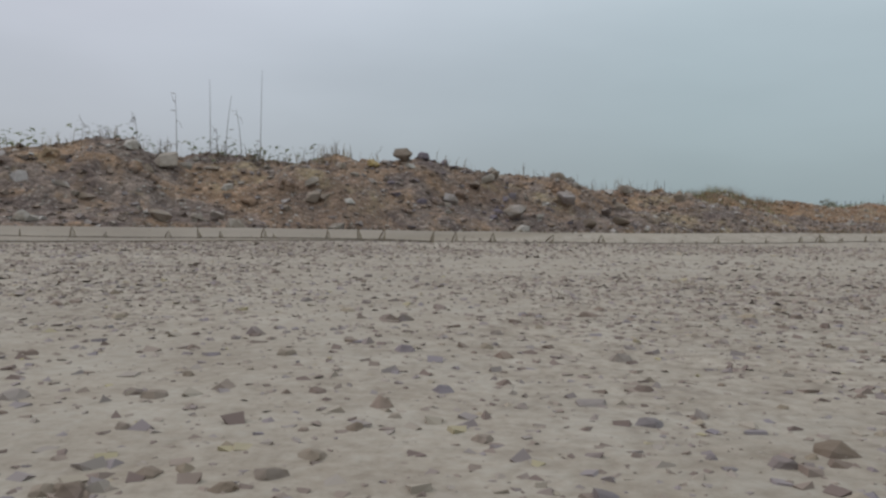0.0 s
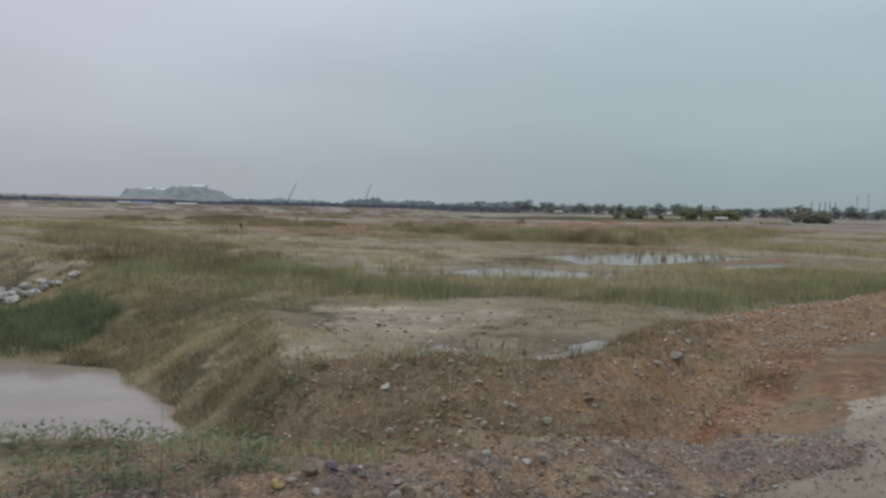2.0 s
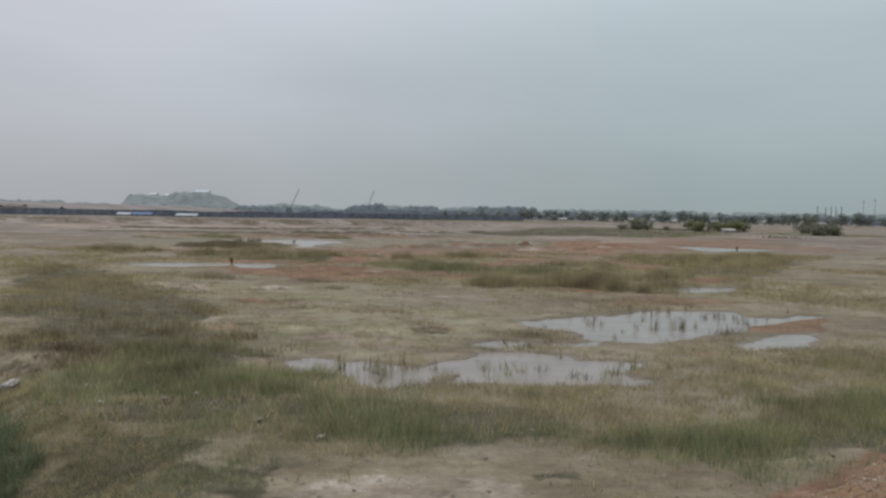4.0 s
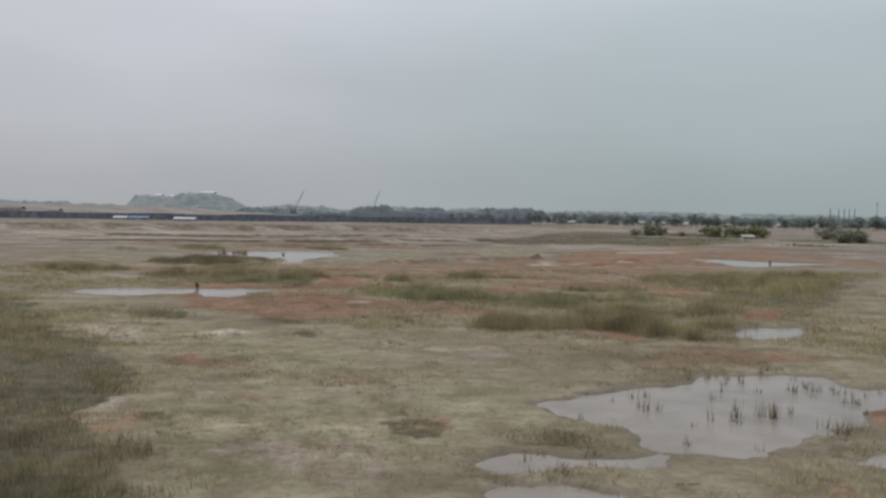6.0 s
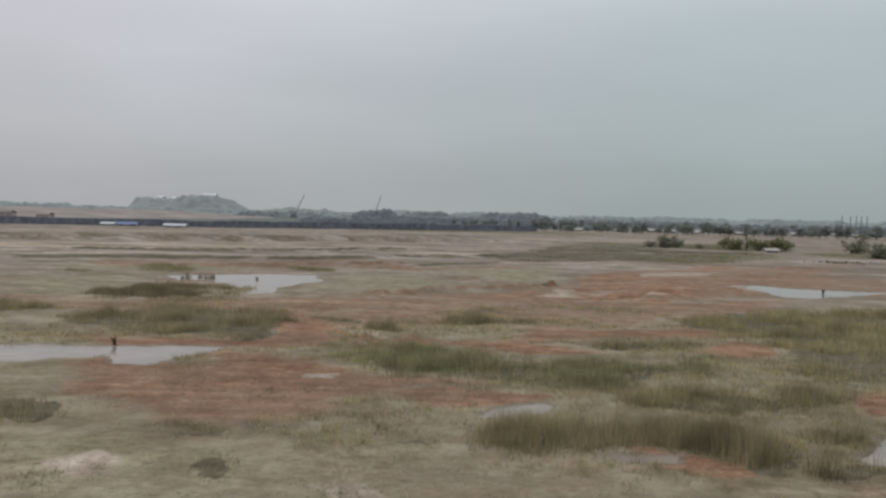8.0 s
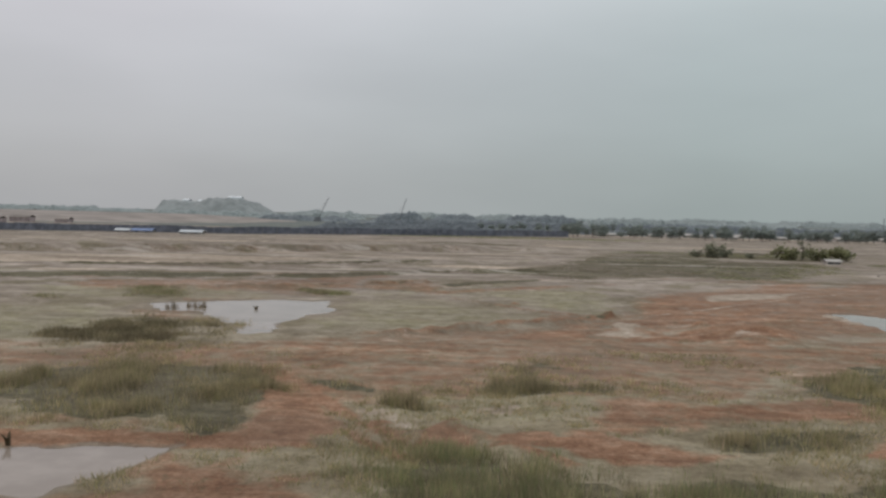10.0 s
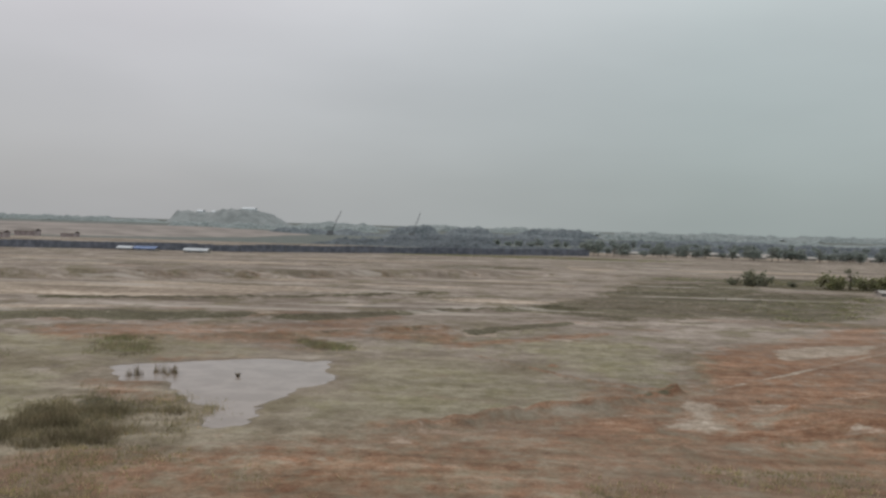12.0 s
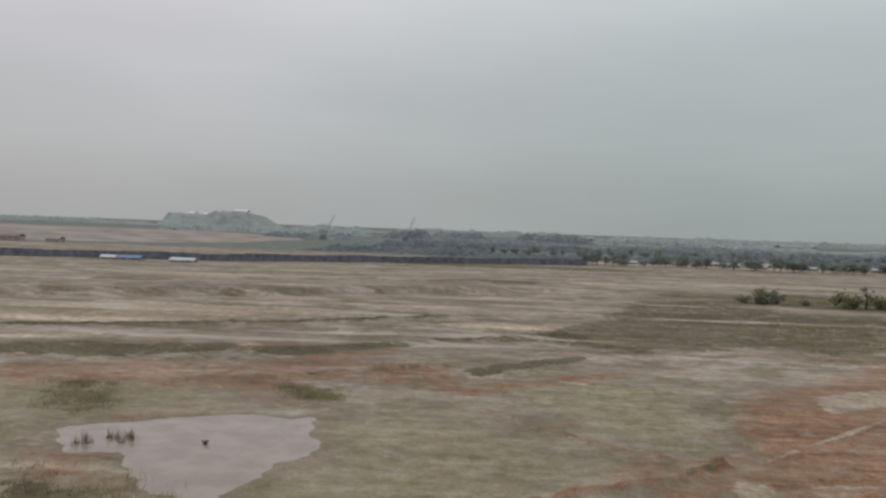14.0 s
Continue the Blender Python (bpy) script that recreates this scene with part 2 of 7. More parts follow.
lay("red", 0.7, (13, 99.6), (7.2, 94), (3.4, 90.8), (-0, 88.6), (-3.4, 86.8), (2.2, 86.8), (11.4, 87.8), (19.5, 88.7), (24.8, 98.2), (17.5, 95.7), (13.1, 91), (11.3, 91.6))
lay("red", 0.56, (-40.9, 121.8), (-29.1, 125.8), (-19.7, 129.4), (-6.1, 132.8), (2.1, 130.6), (1.7, 116.8), (-4.8, 117.2), (-13.1, 117.6), (-20.2, 114), (-32.9, 109.1))
# green-grey silt
lay("red", 0.5, (-4.7, 87.0), (-4.8, 90.1), (-3.3, 92.0), (-0.5, 92.4), (1.3, 93.3), (4.1, 95.0), (7.5, 101.1), (8.8, 104.3), (12.1, 100.9), (12.7, 100.1), (4.8, 93.1), (-0.4, 89.2))
lay("red", 0.52, (10.2, 43.7), (12.1, 45.0), (14.3, 45.5), (16.2, 45.7), (12.5, 39.0), (8.0, 38.8), (8.9, 40.8))
lay("red", 0.6, (-7.8, 40.4), (-6.7, 40.9), (-6.0, 40.0), (-4.6, 39.1), (-4.4, 38.2), (-6.6, 38.1))
lay("red", 0.62, (4.4, 8.3), (5.0, 9.8), (6.4, 11.6), (8.4, 14.0), (9.6, 14.2), (7.2, 10.8), (5.6, 8.8))
lay("red", 0.57, (-20.8, 81.7), (-14.6, 84.1), (-11.3, 87.3), (-2.6, 90.2), (7.7, 96.8), (22.2, 108.7), (45.8, 130.5), (15.2, 70.5), (6.2, 69.5), (-0.7, 68.8), (-7.4, 68.1), (-12.6, 67.5))
lay("silt", 0.95, (-8.8, 40), (-6.1, 43.5), (-3.2, 45.6), (0.4, 41), (4.6, 40), (5, 35.5), (4.8, 33.6), (4.9, 31.3), (2.9, 29.9), (2.1, 27.2), (0.9, 25.9), (-1.2, 25.4), (-2.9, 25.7), (-4.4, 27.8), (-5, 30.7), (-7.1, 33.6))
lay("silt", 0.95, (-8.1, 47.7), (-6.8, 48.4), (-5.3, 46.7), (-4.1, 47.4), (-3, 48), (-1.1, 48.2), (1.2, 49.7), (3.9, 51.3), (3.8, 48.6), (3.2, 47.3), (1.4, 45.2), (0.7, 43.8), (-0.7, 42.9), (-7.9, 41.9), (-11.1, 47.4))
lay("silt", 0.95, (-1.5, 73.5), (0.8, 73.4), (2.5, 71.8), (5.1, 71.7), (7.3, 72.4), (9.2, 74.9), (11, 77.7), (13.6, 79), (13.6, 76.6), (11, 73.3), (8.5, 71.7), (6.2, 70.6), (4.7, 68.2), (1.9, 67.3), (0.2, 67.7), (-1.2, 69.7))
lay("silt", 0.72, (-8.2, 109.6), (-4.3, 112.4), (1.6, 111.4), (3.4, 107.8), (6.5, 103.4), (10.7, 99.9), (12.1, 99.4), (8.6, 97.2), (3.8, 92.4), (-0.1, 90.2), (-2.9, 89.1), (-5.8, 89.5), (-7.8, 88.5), (-9.3, 91.7), (-9, 94.7), (-6.9, 99.2))
lay("silt", 0.72, (4.1, 121.5), (11.7, 126.1), (17.8, 121.5), (17.7, 112.2), (13.6, 101.6), (9.9, 103.9), (6.9, 106.6), (3.7, 113.9))
lay("silt", 0.75, (-38.4, 115.3), (-30.6, 117), (-22.6, 118.7), (-16.8, 117.2), (-12.7, 110.8), (-17.3, 107), (-23.3, 104.1), (-27.8, 104.2), (-32, 105.3))
lay("silt", 0.75, (-37.8, 100.1), (-27.3, 100.6), (-22.8, 99.9), (-19.8, 91.7), (-19, 85.3), (-21.6, 83), (-26.6, 83.1))
# whitish dried mud
lay("pale", 0.95, (-17.2, 147.7), (-11.5, 151.6), (-12.1, 146.8))
lay("pale", 0.95, (-24.6, 170.4), (-13.3, 173.2), (-13.5, 168.4), (-22, 165.3))
lay("pale", 0.95, (-49.9, 136), (-36.7, 140.8), (-36, 138), (-47.7, 132.5))
lay("pale", 0.95, (-23.7, 138.1), (-22.2, 140.7), (-18.4, 136.8), (-21.4, 135.6))
lay("pale", 0.95, (0.1, 125.8), (3.4, 126.9), (3.4, 123.5), (0.2, 122.5))
lay("pale", 0.95, (6.8, 123.5), (10.4, 123.2), (9.7, 121.7))
lay("pale", 0.95, (9.9, 160.5), (13.6, 168.1), (25.4, 170.7), (20.3, 163.8), (11.7, 157.7))
lay("pale", 0.95, (14.2, 196.1), (20.9, 196.7), (17, 188.3))
lay("pale", 0.95, (24.3, 267.1), (39.8, 267.1), (34.6, 246), (23.6, 249.6))
lay("pale", 0.95, (26.2, 120.6), (30.5, 123.7), (38.5, 126.9), (34.2, 119.1), (25.6, 115.5))
lay("pale", 0.8, (10.4, 91.4), (12.0, 93.4), (12.8, 94.8), (12.5, 96.9), (13.4, 98.2), (15.1, 98.4), (15.4, 96.5), (14.2, 93.7), (14.7, 92.5), (14.1, 91.3), (12.7, 90.5), (11.5, 91.5))
lay("pale", 0.75, (16.1, 97.4), (18.0, 98.8), (20.6, 98.8), (20.8, 95.8), (20.1, 94.7), (18.2, 95.5), (16.3, 95.2))
lay("pale", 0.95, (22.1, 91.2), (23.5, 90.7), (24.7, 89.7), (23.8, 88.4))
lay("pale", 0.95, (26.3, 118.9), (33.5, 125.9), (36.7, 123.9), (30.5, 117.5), (25.4, 114.6))
lay("pale", 0.95, (-3.1, 69.5), (-1.1, 69), (0.2, 67.1), (1, 65.4), (-0.8, 65.7), (-2, 66.7))
lay("pale", 0.95, (2.1, 69.3), (4.1, 70), (4.8, 68.9), (2.8, 68.2))
lay("pale", 0.95, (-3.3, 57.2), (-2.2, 57), (-0.9, 57.5), (-1.4, 56.2), (-2.5, 56))
lay("pale", 0.95, (-7.6, 34.4), (-6, 33.7), (-5.7, 32.6), (-6.8, 32.5))
lay("pale", 0.95, (-12.6, 41.1), (-10.1, 40.6), (-9.5, 38.6), (-11.2, 38.3))
lay("pale", 0.95, (-12.8, 47.5), (-10.1, 46.8), (-8.4, 42.2), (-10.9, 42.9))
lay("pale", 0.9, (-73.3, 161.4), (-50.3, 175.7), (-33.4, 173.7), (-17.7, 175.6), (-26.2, 161), (-32.8, 149.6), (-45, 148.3), (-62, 145.3))
lay("pale", 0.9, (40, 384), (150, 380), (300, 376), (300, 400), (150, 402), (40, 404))
lay("pale", 0.7, (-2.9, 29), (-2, 30.2), (0.8, 30.4), (1.6, 28.1), (0.9, 26.7), (-0.8, 27.1), (-2.1, 27.5))
lay("pale", 0.75, (2.6, 42.2), (4.1, 43.0), (5.3, 41.8), (4.7, 39.8), (3.1, 39.5))
lay("pale", 0.9, (-0.7, 43.7), (0.0, 44.5), (1.5, 43.1), (2.6, 41.9), (2.5, 40.9), (1.4, 41.8), (0.1, 42.7))
lay("pale", 0.75, (-7.7, 45.6), (-6.4, 46.6), (-5.2, 45.8), (-5.2, 44.2), (-6.5, 43.7))
lay("pale", 0.7, (-0.8, 16), (0.5, 16.6), (2.6, 16.2), (3, 15), (2.2, 13.2), (1.1, 12.6), (0, 12.6), (-0.8, 13.4))
lay("pale", 0.7, (3.7, 50.9), (4.5, 52), (6.2, 53), (6.6, 52.7), (5.7, 51.1), (4.8, 50.5))
for spot in ((7.3, 199.7, 12, 6), (4.9, 160, 8.5, 4), (-30, 186, 14, 4), (-8, 182, 12, 3), (-60, 238, 60, 6), (-25, 268, 30, 6), (76, 266, 28, 8), (79, 178, 4, 2), (-41, 232, 22, 3), (33, 103, 1.8, 4.5)):
    lay("pale", 0.85, *[(spot[0] + spot[2] * math.cos(a), spot[1] + spot[3] * math.sin(a)) for a in np.arange(8) * math.pi / 4])
# low dark turf in strips, and the greener field at the side
lay("dark turf", 0.9, (-51, 129.7), (-22, 137.8), (-20.4, 134), (-21.2, 131.3), (-29.8, 127.5), (-46, 122.5))
lay("dark turf", 0.9, (-21, 136.1), (-14.2, 137.9), (0.1, 147.1), (0.1, 144.4), (-11.4, 133.9), (-17.3, 130))
lay("dark turf", 0.6, (2.5, 149.0), (15.2, 170.2), (30.4, 207.7), (60.9, 225.4), (55.3, 196.8), (69.3, 191.2), (46.7, 146.2), (38.9, 143.6), (33.1, 146.6), (22.7, 140.3), (16.3, 135.4), (13.4, 141.0), (8.6, 144.6))
lay("dark turf", 0.9, (-9.4, 231.4), (4, 246.5), (18.7, 252.9), (15.6, 232.6), (-2.1, 217.4))
lay("dark turf", 0.9, (57, 229.4), (73.2, 244.6), (88, 217.1), (77.5, 198), (62.2, 203.8), (52.9, 211))
lay("dark turf", 0.9, (2.6, 147.8), (15.6, 156.7), (15.4, 151.5), (4.9, 145.8))
lay("dark turf", 0.9, (-0.8, 127), (11.6, 138), (11.6, 134.5), (1.5, 124.1))
lay("green turf", 0.7, (42.6, 173.6), (67.4, 187.4), (66.2, 170.7), (46.7, 146.2), (38.9, 143.6), (33.5, 147.7))
for spot in ((60, 225, 26, 9), (20, 330, 60, 14), (90, 185, 16, 14)):
    lay("green turf", 0.8, *[(spot[0] + spot[2] * math.cos(a), spot[1] + spot[3] * math.sin(a)) for a in np.arange(8) * math.pi / 4])
# beds of reed and grass
lay("reed", 1, (9.1, 53.8), (11, 54.7), (13, 54.5), (14.3, 54.1), (16.2, 55.2), (17.6, 54.6), (16.4, 53.1), (14.4, 52.1), (12.2, 51.1), (10.5, 51.8), (9, 52.4))
lay("reed", 1, (3.3, 48.6), (4.7, 49.6), (6.5, 50), (8.1, 49.2), (9.8, 49.5), (11.4, 49), (12.7, 48), (12.4, 46.8), (11.1, 45), (10.6, 45.7), (10.2, 46.6), (9.1, 47.1), (7.6, 47.3), (6, 46.9), (4.5, 47), (3.4, 47.5))
lay("reed", 1, (13.1, 49), (14.3, 49.9), (15.4, 49.1), (14.8, 48.3), (13.3, 48))
lay("reed", 1, (12.4, 45.7), (13.6, 46.4), (14.7, 45.8), (13.3, 44.9), (12.1, 44.9))
lay("reed", 1, (18.5, 77.5), (22.8, 80), (29, 83.8), (42.1, 86.3), (23.1, 56.7), (20.6, 57.6), (18, 56.2), (18.2, 59.7), (19.8, 65.8), (19.2, 71.1), (17.6, 73.2))
lay("green reed", 1, (-0.8, 62.2), (0.7, 63.5), (2.9, 62.5), (4.5, 61), (6.9, 60.2), (9.7, 61.9), (12.2, 60.8), (14.5, 62.5), (15.9, 61.2), (14.1, 57.8), (12.4, 58.2), (9.4, 55.2), (7.3, 55), (5.3, 55.8), (3.1, 56.6), (0.9, 56.9), (-0.4, 59.4))
lay("weed", 1, (-18.5, 71), (-17.6, 74.9), (-14.1, 76.8), (-10.7, 77.4), (-7.7, 76.5), (-6, 71.2), (-5.7, 67.7), (-7.8, 68), (-11.8, 69.5), (-15.2, 69), (-17.5, 69.5))
lay("weed", 1, (-28.8, 77.9), (-25.6, 78.6), (-21.6, 77.8), (-20.3, 75), (-25.9, 73))
lay("weed", 1, (-12.6, 51.3), (-10.7, 51.8), (-9.4, 51.1), (-8.9, 49.4), (-9.2, 48.6), (-11.4, 49.2))
lay("weed", 1, (-15.3, 69.1), (-14.5, 70), (-14.3, 71.2), (-13.1, 72.3), (-10.7, 72.2), (-10.1, 73.6), (-8.4, 73.3), (-6.8, 71), (-6.3, 68.2), (-5.7, 64.6), (-6.9, 64.4), (-8, 66), (-10, 66.4), (-10.9, 65.7), (-12.8, 66.4), (-14.2, 67.3))
lay("weed", 1, (-4.8, 73.6), (-4, 74.2), (-1.7, 72.6), (-1.6, 71.8), (-3.1, 71.9))
lay("weed", 1, (-1.5, 70.9), (0.1, 69.9), (0.9, 68.9), (0.5, 68.6), (-0.9, 69.1))
lay("weed", 1, (2.5, 72.7), (3.5, 73.9), (5.8, 74.4), (7.5, 73.7), (8.9, 73.7), (8.5, 72.8), (6.3, 72.5), (4.2, 71.6), (3.2, 71.8))
lay("weed", 1, (10.6, 65.1), (12, 66.6), (13.7, 67.3), (16.4, 67.6), (14.8, 64.8), (10.3, 64.3))
lay("tussock", 1, (-19.8, 87.6), (-20.5, 92.6), (-21, 96.4), (-19.4, 95.6), (-17.4, 93.2), (-14.8, 92.9), (-14.2, 91.1), (-15.4, 88.6), (-14.9, 83.8), (-16.7, 84.4))
lay("tussock", 1, (-22.3, 84.2), (-22.9, 87.9), (-20.8, 86.4), (-20.2, 83.8))
lay("tussock", 1, (-28.1, 110.2), (-29.7, 115.7), (-27.4, 117.1), (-24.3, 115.9), (-21.4, 108.7), (-22.7, 106.4), (-25.8, 107.2))
lay("tussock", 1, (-34.1, 106), (-32.9, 108.1), (-29.9, 104.1), (-31.8, 102.5))
lay("tussock", 1, (-13.1, 114.7), (-12.9, 117.9), (-9.3, 117.5), (-8.1, 114.1), (-9.3, 112.3), (-11.6, 112.7))
lay("slope grass", 1, (-24.2, 56.7), (-19.7, 55.2), (-14.3, 46.2), (-9.8, 41.7), (-9.7, 39.7), (-11.4, 39.5), (-11.8, 38.1), (-9.5, 34.1), (-7, 31.1), (-5.7, 28.7), (-3.8, 26), (-2.7, 24.2), (-2.5, 23.3), (-3, 22.5), (-5.6, 22.5))
lay("slope grass", 1, (-23.9, 59.3), (-12.1, 45.2), (-4.7, 30.1), (-3, 25.8), (-6.6, 26.7), (-7.7, 25.2), (-11, 27.5), (-15.5, 34.6))
lay("meadow", 1, (-6.6, 26.7), (-4.7, 27.6), (-2.7, 24), (-1, 22.2), (1.1, 21.5), (3.1, 21.3), (4.3, 20.2), (5.2, 18.9), (6.7, 19.7), (8.3, 20.5), (10.4, 22.4), (13.9, 24.1), (16.6, 25), (11.5, 17.3), (8.6, 17.1), (6.7, 16.4), (5.7, 16.3), (4.7, 16.8), (3.8, 17.5), (2.1, 17.2), (0.5, 17.1), (-0.6, 18), (-1.9, 18.5), (-2.8, 17.9), (-4.1, 18.4), (-4.8, 17.7), (-6.1, 20.8))
lay("meadow", 0.62, (6.6, 21.6), (9.3, 25.3), (11.7, 28.0), (17.1, 29.7), (9.7, 16.7), (7.8, 16.5), (6.5, 17.4), (5.9, 18.6))
lay("dark turf", 0.8, (2.6, 16.2), (3.1, 16.4), (3.7, 16.5), (3.7, 15.9), (2.8, 15.7))
# small clumps of weeds on the bare soil
lay("tussock", 1, (-6.1, 48.6), (-5.1, 49.3), (-3.3, 48.5), (-3.4, 47.4), (-4.9, 47.5))
lay("tussock", 1, (-3.8, 45.6), (-3, 46), (-2.3, 44.1), (-2.6, 43.5), (-3.4, 44.4))
lay("tussock", 1, (1, 47.3), (2, 47.9), (2.4, 47.2), (1.7, 46.7))
lay("tussock", 1, (-1.6, 44.7), (-1, 45.1), (-0.7, 44.6), (-1.4, 44.3))
lay("tussock", 1, (3.6, 45.6), (5.2, 45.8), (5, 45.1), (3.7, 45.1))
lay("tussock", 1, (-7.6, 44.2), (-7.3, 44.6), (-6.4, 44.4), (-6.4, 43.9), (-7.2, 43.8))
lay("tussock", 1, (0, 33.3), (0.7, 33.7), (2.2, 31.5), (2.2, 30.1), (1.3, 30.1), (0.6, 30.9))
lay("tussock", 1, (-5.4, 32.2), (-4.2, 32.2), (-3.8, 30.4), (-4.7, 30.6))
lay("tussock", 1, (3.2, 30.3), (4.6, 31), (6, 30.6), (5.5, 29.7), (3.5, 29.6))
lay("tussock", 1, (3.3, 27.4), (4.6, 27.6), (5.4, 26.8), (5.1, 26.4), (3.5, 26.5))
lay("tussock", 1, (6.1, 27.5), (6.9, 27.5), (6.6, 26.7), (6, 26.8))
lay("tussock", 1, (11.3, 31.7), (12.5, 32.6), (11.8, 30.9), (10.5, 29.6))
lay("tussock", 1, (10.2, 26.9), (11.8, 26.5), (10.9, 25.1), (9.9, 25.8))
lay("tussock", 1, (10.2, 30.7), (11.6, 31.1), (10.7, 28.9), (9.9, 28.9))
lay("tussock", 1, (12.5, 76.1), (13.8, 77), (13.9, 76.4), (12.9, 75.7))
lay("tussock", 1, (16.1, 78.6), (18.4, 79.3), (17.7, 78.3))
lay("tussock", 1, (18.6, 76.5), (20.6, 77.6), (19.6, 75.6))
lay("tussock", 1, (17.1, 98.7), (18.8, 99.8), (17.9, 98))
lay("tussock", 1, (15.1, 88.7), (16.4, 89.3), (15.5, 87.8))
lay("tussock", 1, (-3.8, 45), (-3.3, 45.7), (-2.2, 44.8), (-2.6, 43.8), (-3.3, 44.1))
lay("tussock", 1, (3.5, 79.2), (5.9, 80.5), (7.3, 78.2), (4.9, 75.7))
lay("tussock", 1, (-4.8, 39.3), (-4.2, 39.7), (-3.7, 39), (-4.3, 38.6))


RIM = [(-5.6, 17.8), (-5.4, 20.5), (-4.0, 19.2), (-2.3, 18.0), (-1.1, 16.0), (-1.1, 15.0), (-2.0, 14.9), (-2.7, 14.6), (-3.4, 14.6), (-4.4, 15.8)]
TRACK = [(-1.72, 2.89), (-0.47, 2.97), (0.03, 2.97), (0.44, 3.02), (0.94, 3.17), (1.31, 3.32), (1.77, 3.58), (2.27, 3.85), (2.93, 4.26)]
# low lines over the flat: their course, height, width, and how red, pale or grown over they are
SCARP = [(-130, 150), (-67, 173), (-57, 177), (-47, 181), (-37, 187), (-26, 193), (-14, 201), (-3, 206), (14, 221)]
RIDGES = []


def ridge(high, wide, reddish, pallid, grown, *course):
    RIDGES.append((course, high, wide, reddish, pallid, grown))


ridge(0.3, 0.8, 0.5, 0.0, 0.6, (-24.8, 115.7), (-17.7, 119), (-13.4, 120.9), (-1.6, 128.3))
ridge(0.2, 0.36, 0.9, 0.0, 0.62, (1.4, 112.1), (4.9, 107), (9.1, 102.8), (13.4, 100.4))
ridge(0.34, 0.55, 1.0, 0.0, 0.62, (13.4, 100.4), (10.5, 97.7), (4.6, 94.1), (-2.5, 88.8))
ridge(0.05, 0.3, 0.0, 0.85, 0.0, (16.6, 102.3), (24.3, 109.5), (32, 117), (42, 126))
ridge(0.35, 1.1, 0.3, 0.0, 0.95, (-50, 143.2), (-33.8, 150.6), (-19, 157.3), (-2.5, 168.1))
ridge(0.3, 1.1, 0.2, 0.0, 0.95, (-19.8, 131.8), (-10.9, 138.2), (-2, 144.4), (11.8, 153))
ridge(0.4, 1.2, 0.0, 0.9, 0.0, (-90, 197), (-56, 214.6), (-26, 230))
ridge(-0.1, 0.4, 1.0, 0.0, 0.0, (-7.4, 76.1), (-3.9, 69.4), (-1.3, 64.7), (0.6, 62.2))
ridge(-0.1, 0.4, 1.0, 0.0, 0.0, (-6.5, 76.2), (-2.6, 68.7), (0.2, 64.3))
ridge(0.15, 0.35, 0.8, 0.0, 0.0, (1.9, 66.3), (4, 63.9), (5.4, 62.1))
ridge(0.15, 0.3, 0.8, 0.0, 0.0, (-0.7, 66), (0.5, 65.4), (1.7, 67))
LUMPS = [(13.5, 100.5, 0.2, 0.3), (18.7, 95.4, 0.5, 0.7), (21.5, 92.3, 0.8, 3.2), (10.2, 87.0, 0.3, 0.4), (6.8, 108.4, 0.3, 0.4), (-1.0, 66.6, 0.2, 0.5)]


def ruts(x, y):
    """Wheel ruts in pairs over the red earth, 1 in their middle."""
    out = np.zeros_like(x)
    near = (y > 70) & (y < 130) & (np.abs(x) < 60)
    for k in range(11):
        for pair in (0, 1.9):
            line = [(-32 + k * 4.1, 81 + k * 0.9 + pair), (-8 + k * 4.4, 85.5 + 0.7 * k + pair), (16 + k * 4.0, 95 + 2.2 * k + pair)]
            r, _, _ = line_reach(x[near], y[near], line)
            out[near] = np.maximum(out[near], np.exp(-(r / 0.32) ** 2))
    return out


def reach_into(x, y, corners, rough, seed):
    """How far places lie inside a ragged outline, in metres; negative outside, -9 far off."""
    px, py = [c[0] for c in corners], [c[1] for c in corners]
    out = np.full(x.shape, -9.0)
    near = (x > min(px) - 9) & (x < max(px) + 9) & (y > min(py) - 9) & (y < max(py) + 9)
    if near.any():
        u, v = x[near], y[near]
        d, _, _ = line_reach(u, v, corners + corners[:1])
        d = np.where(inside(u, v, corners), d, -d)
        out[near] = np.maximum(d + rough * fbm(u, v, 5 * rough, 4, seed) + 0.5 * rough * fbm(u, v, 1.6 * rough, 3, seed + 3), -9)
    return out


def patch_size(corners):
    area = 0.5 * abs(sum(a[0] * b[1] - b[0] * a[1] for a, b in zip(corners, corners[1:] + corners[:1])))
    return math.sqrt(area)


def cover_of(x, y, kind, softer=1.0):
    """Share of a kind of patch at places: 0.5 on its ragged edge, its firmness well inside."""
    out = np.zeros(x.shape)
    for k, (corners, amount) in enumerate(PATCHES[kind]):
        rough = min(max(0.085 * patch_size(corners), 0.14), 1.5)
        d = reach_into(x, y, corners, rough, 300 + 7 * k + len(kind))
        out = np.maximum(out, amount * np.clip(0.5 + d / (2.2 * softer * rough), 0, 1))
    return out


def water_reach(x, y):
    """Distance into the nearest pond."""
    out = np.full(x.shape, -9.0)
    for k, (corners, amount) in enumerate(PATCHES["water"]):
        out = np.maximum(out, reach_into(x, y, corners, min(max(0.05 * patch_size(corners), 0.12), 0.45), 500 + 7 * k))
    near = out > -2
    out[near] += (0.12 + 0.14 * smooth(40, 26, y[near])) * fbm(x[near], y[near], 0.9, 3, 540)
    return out


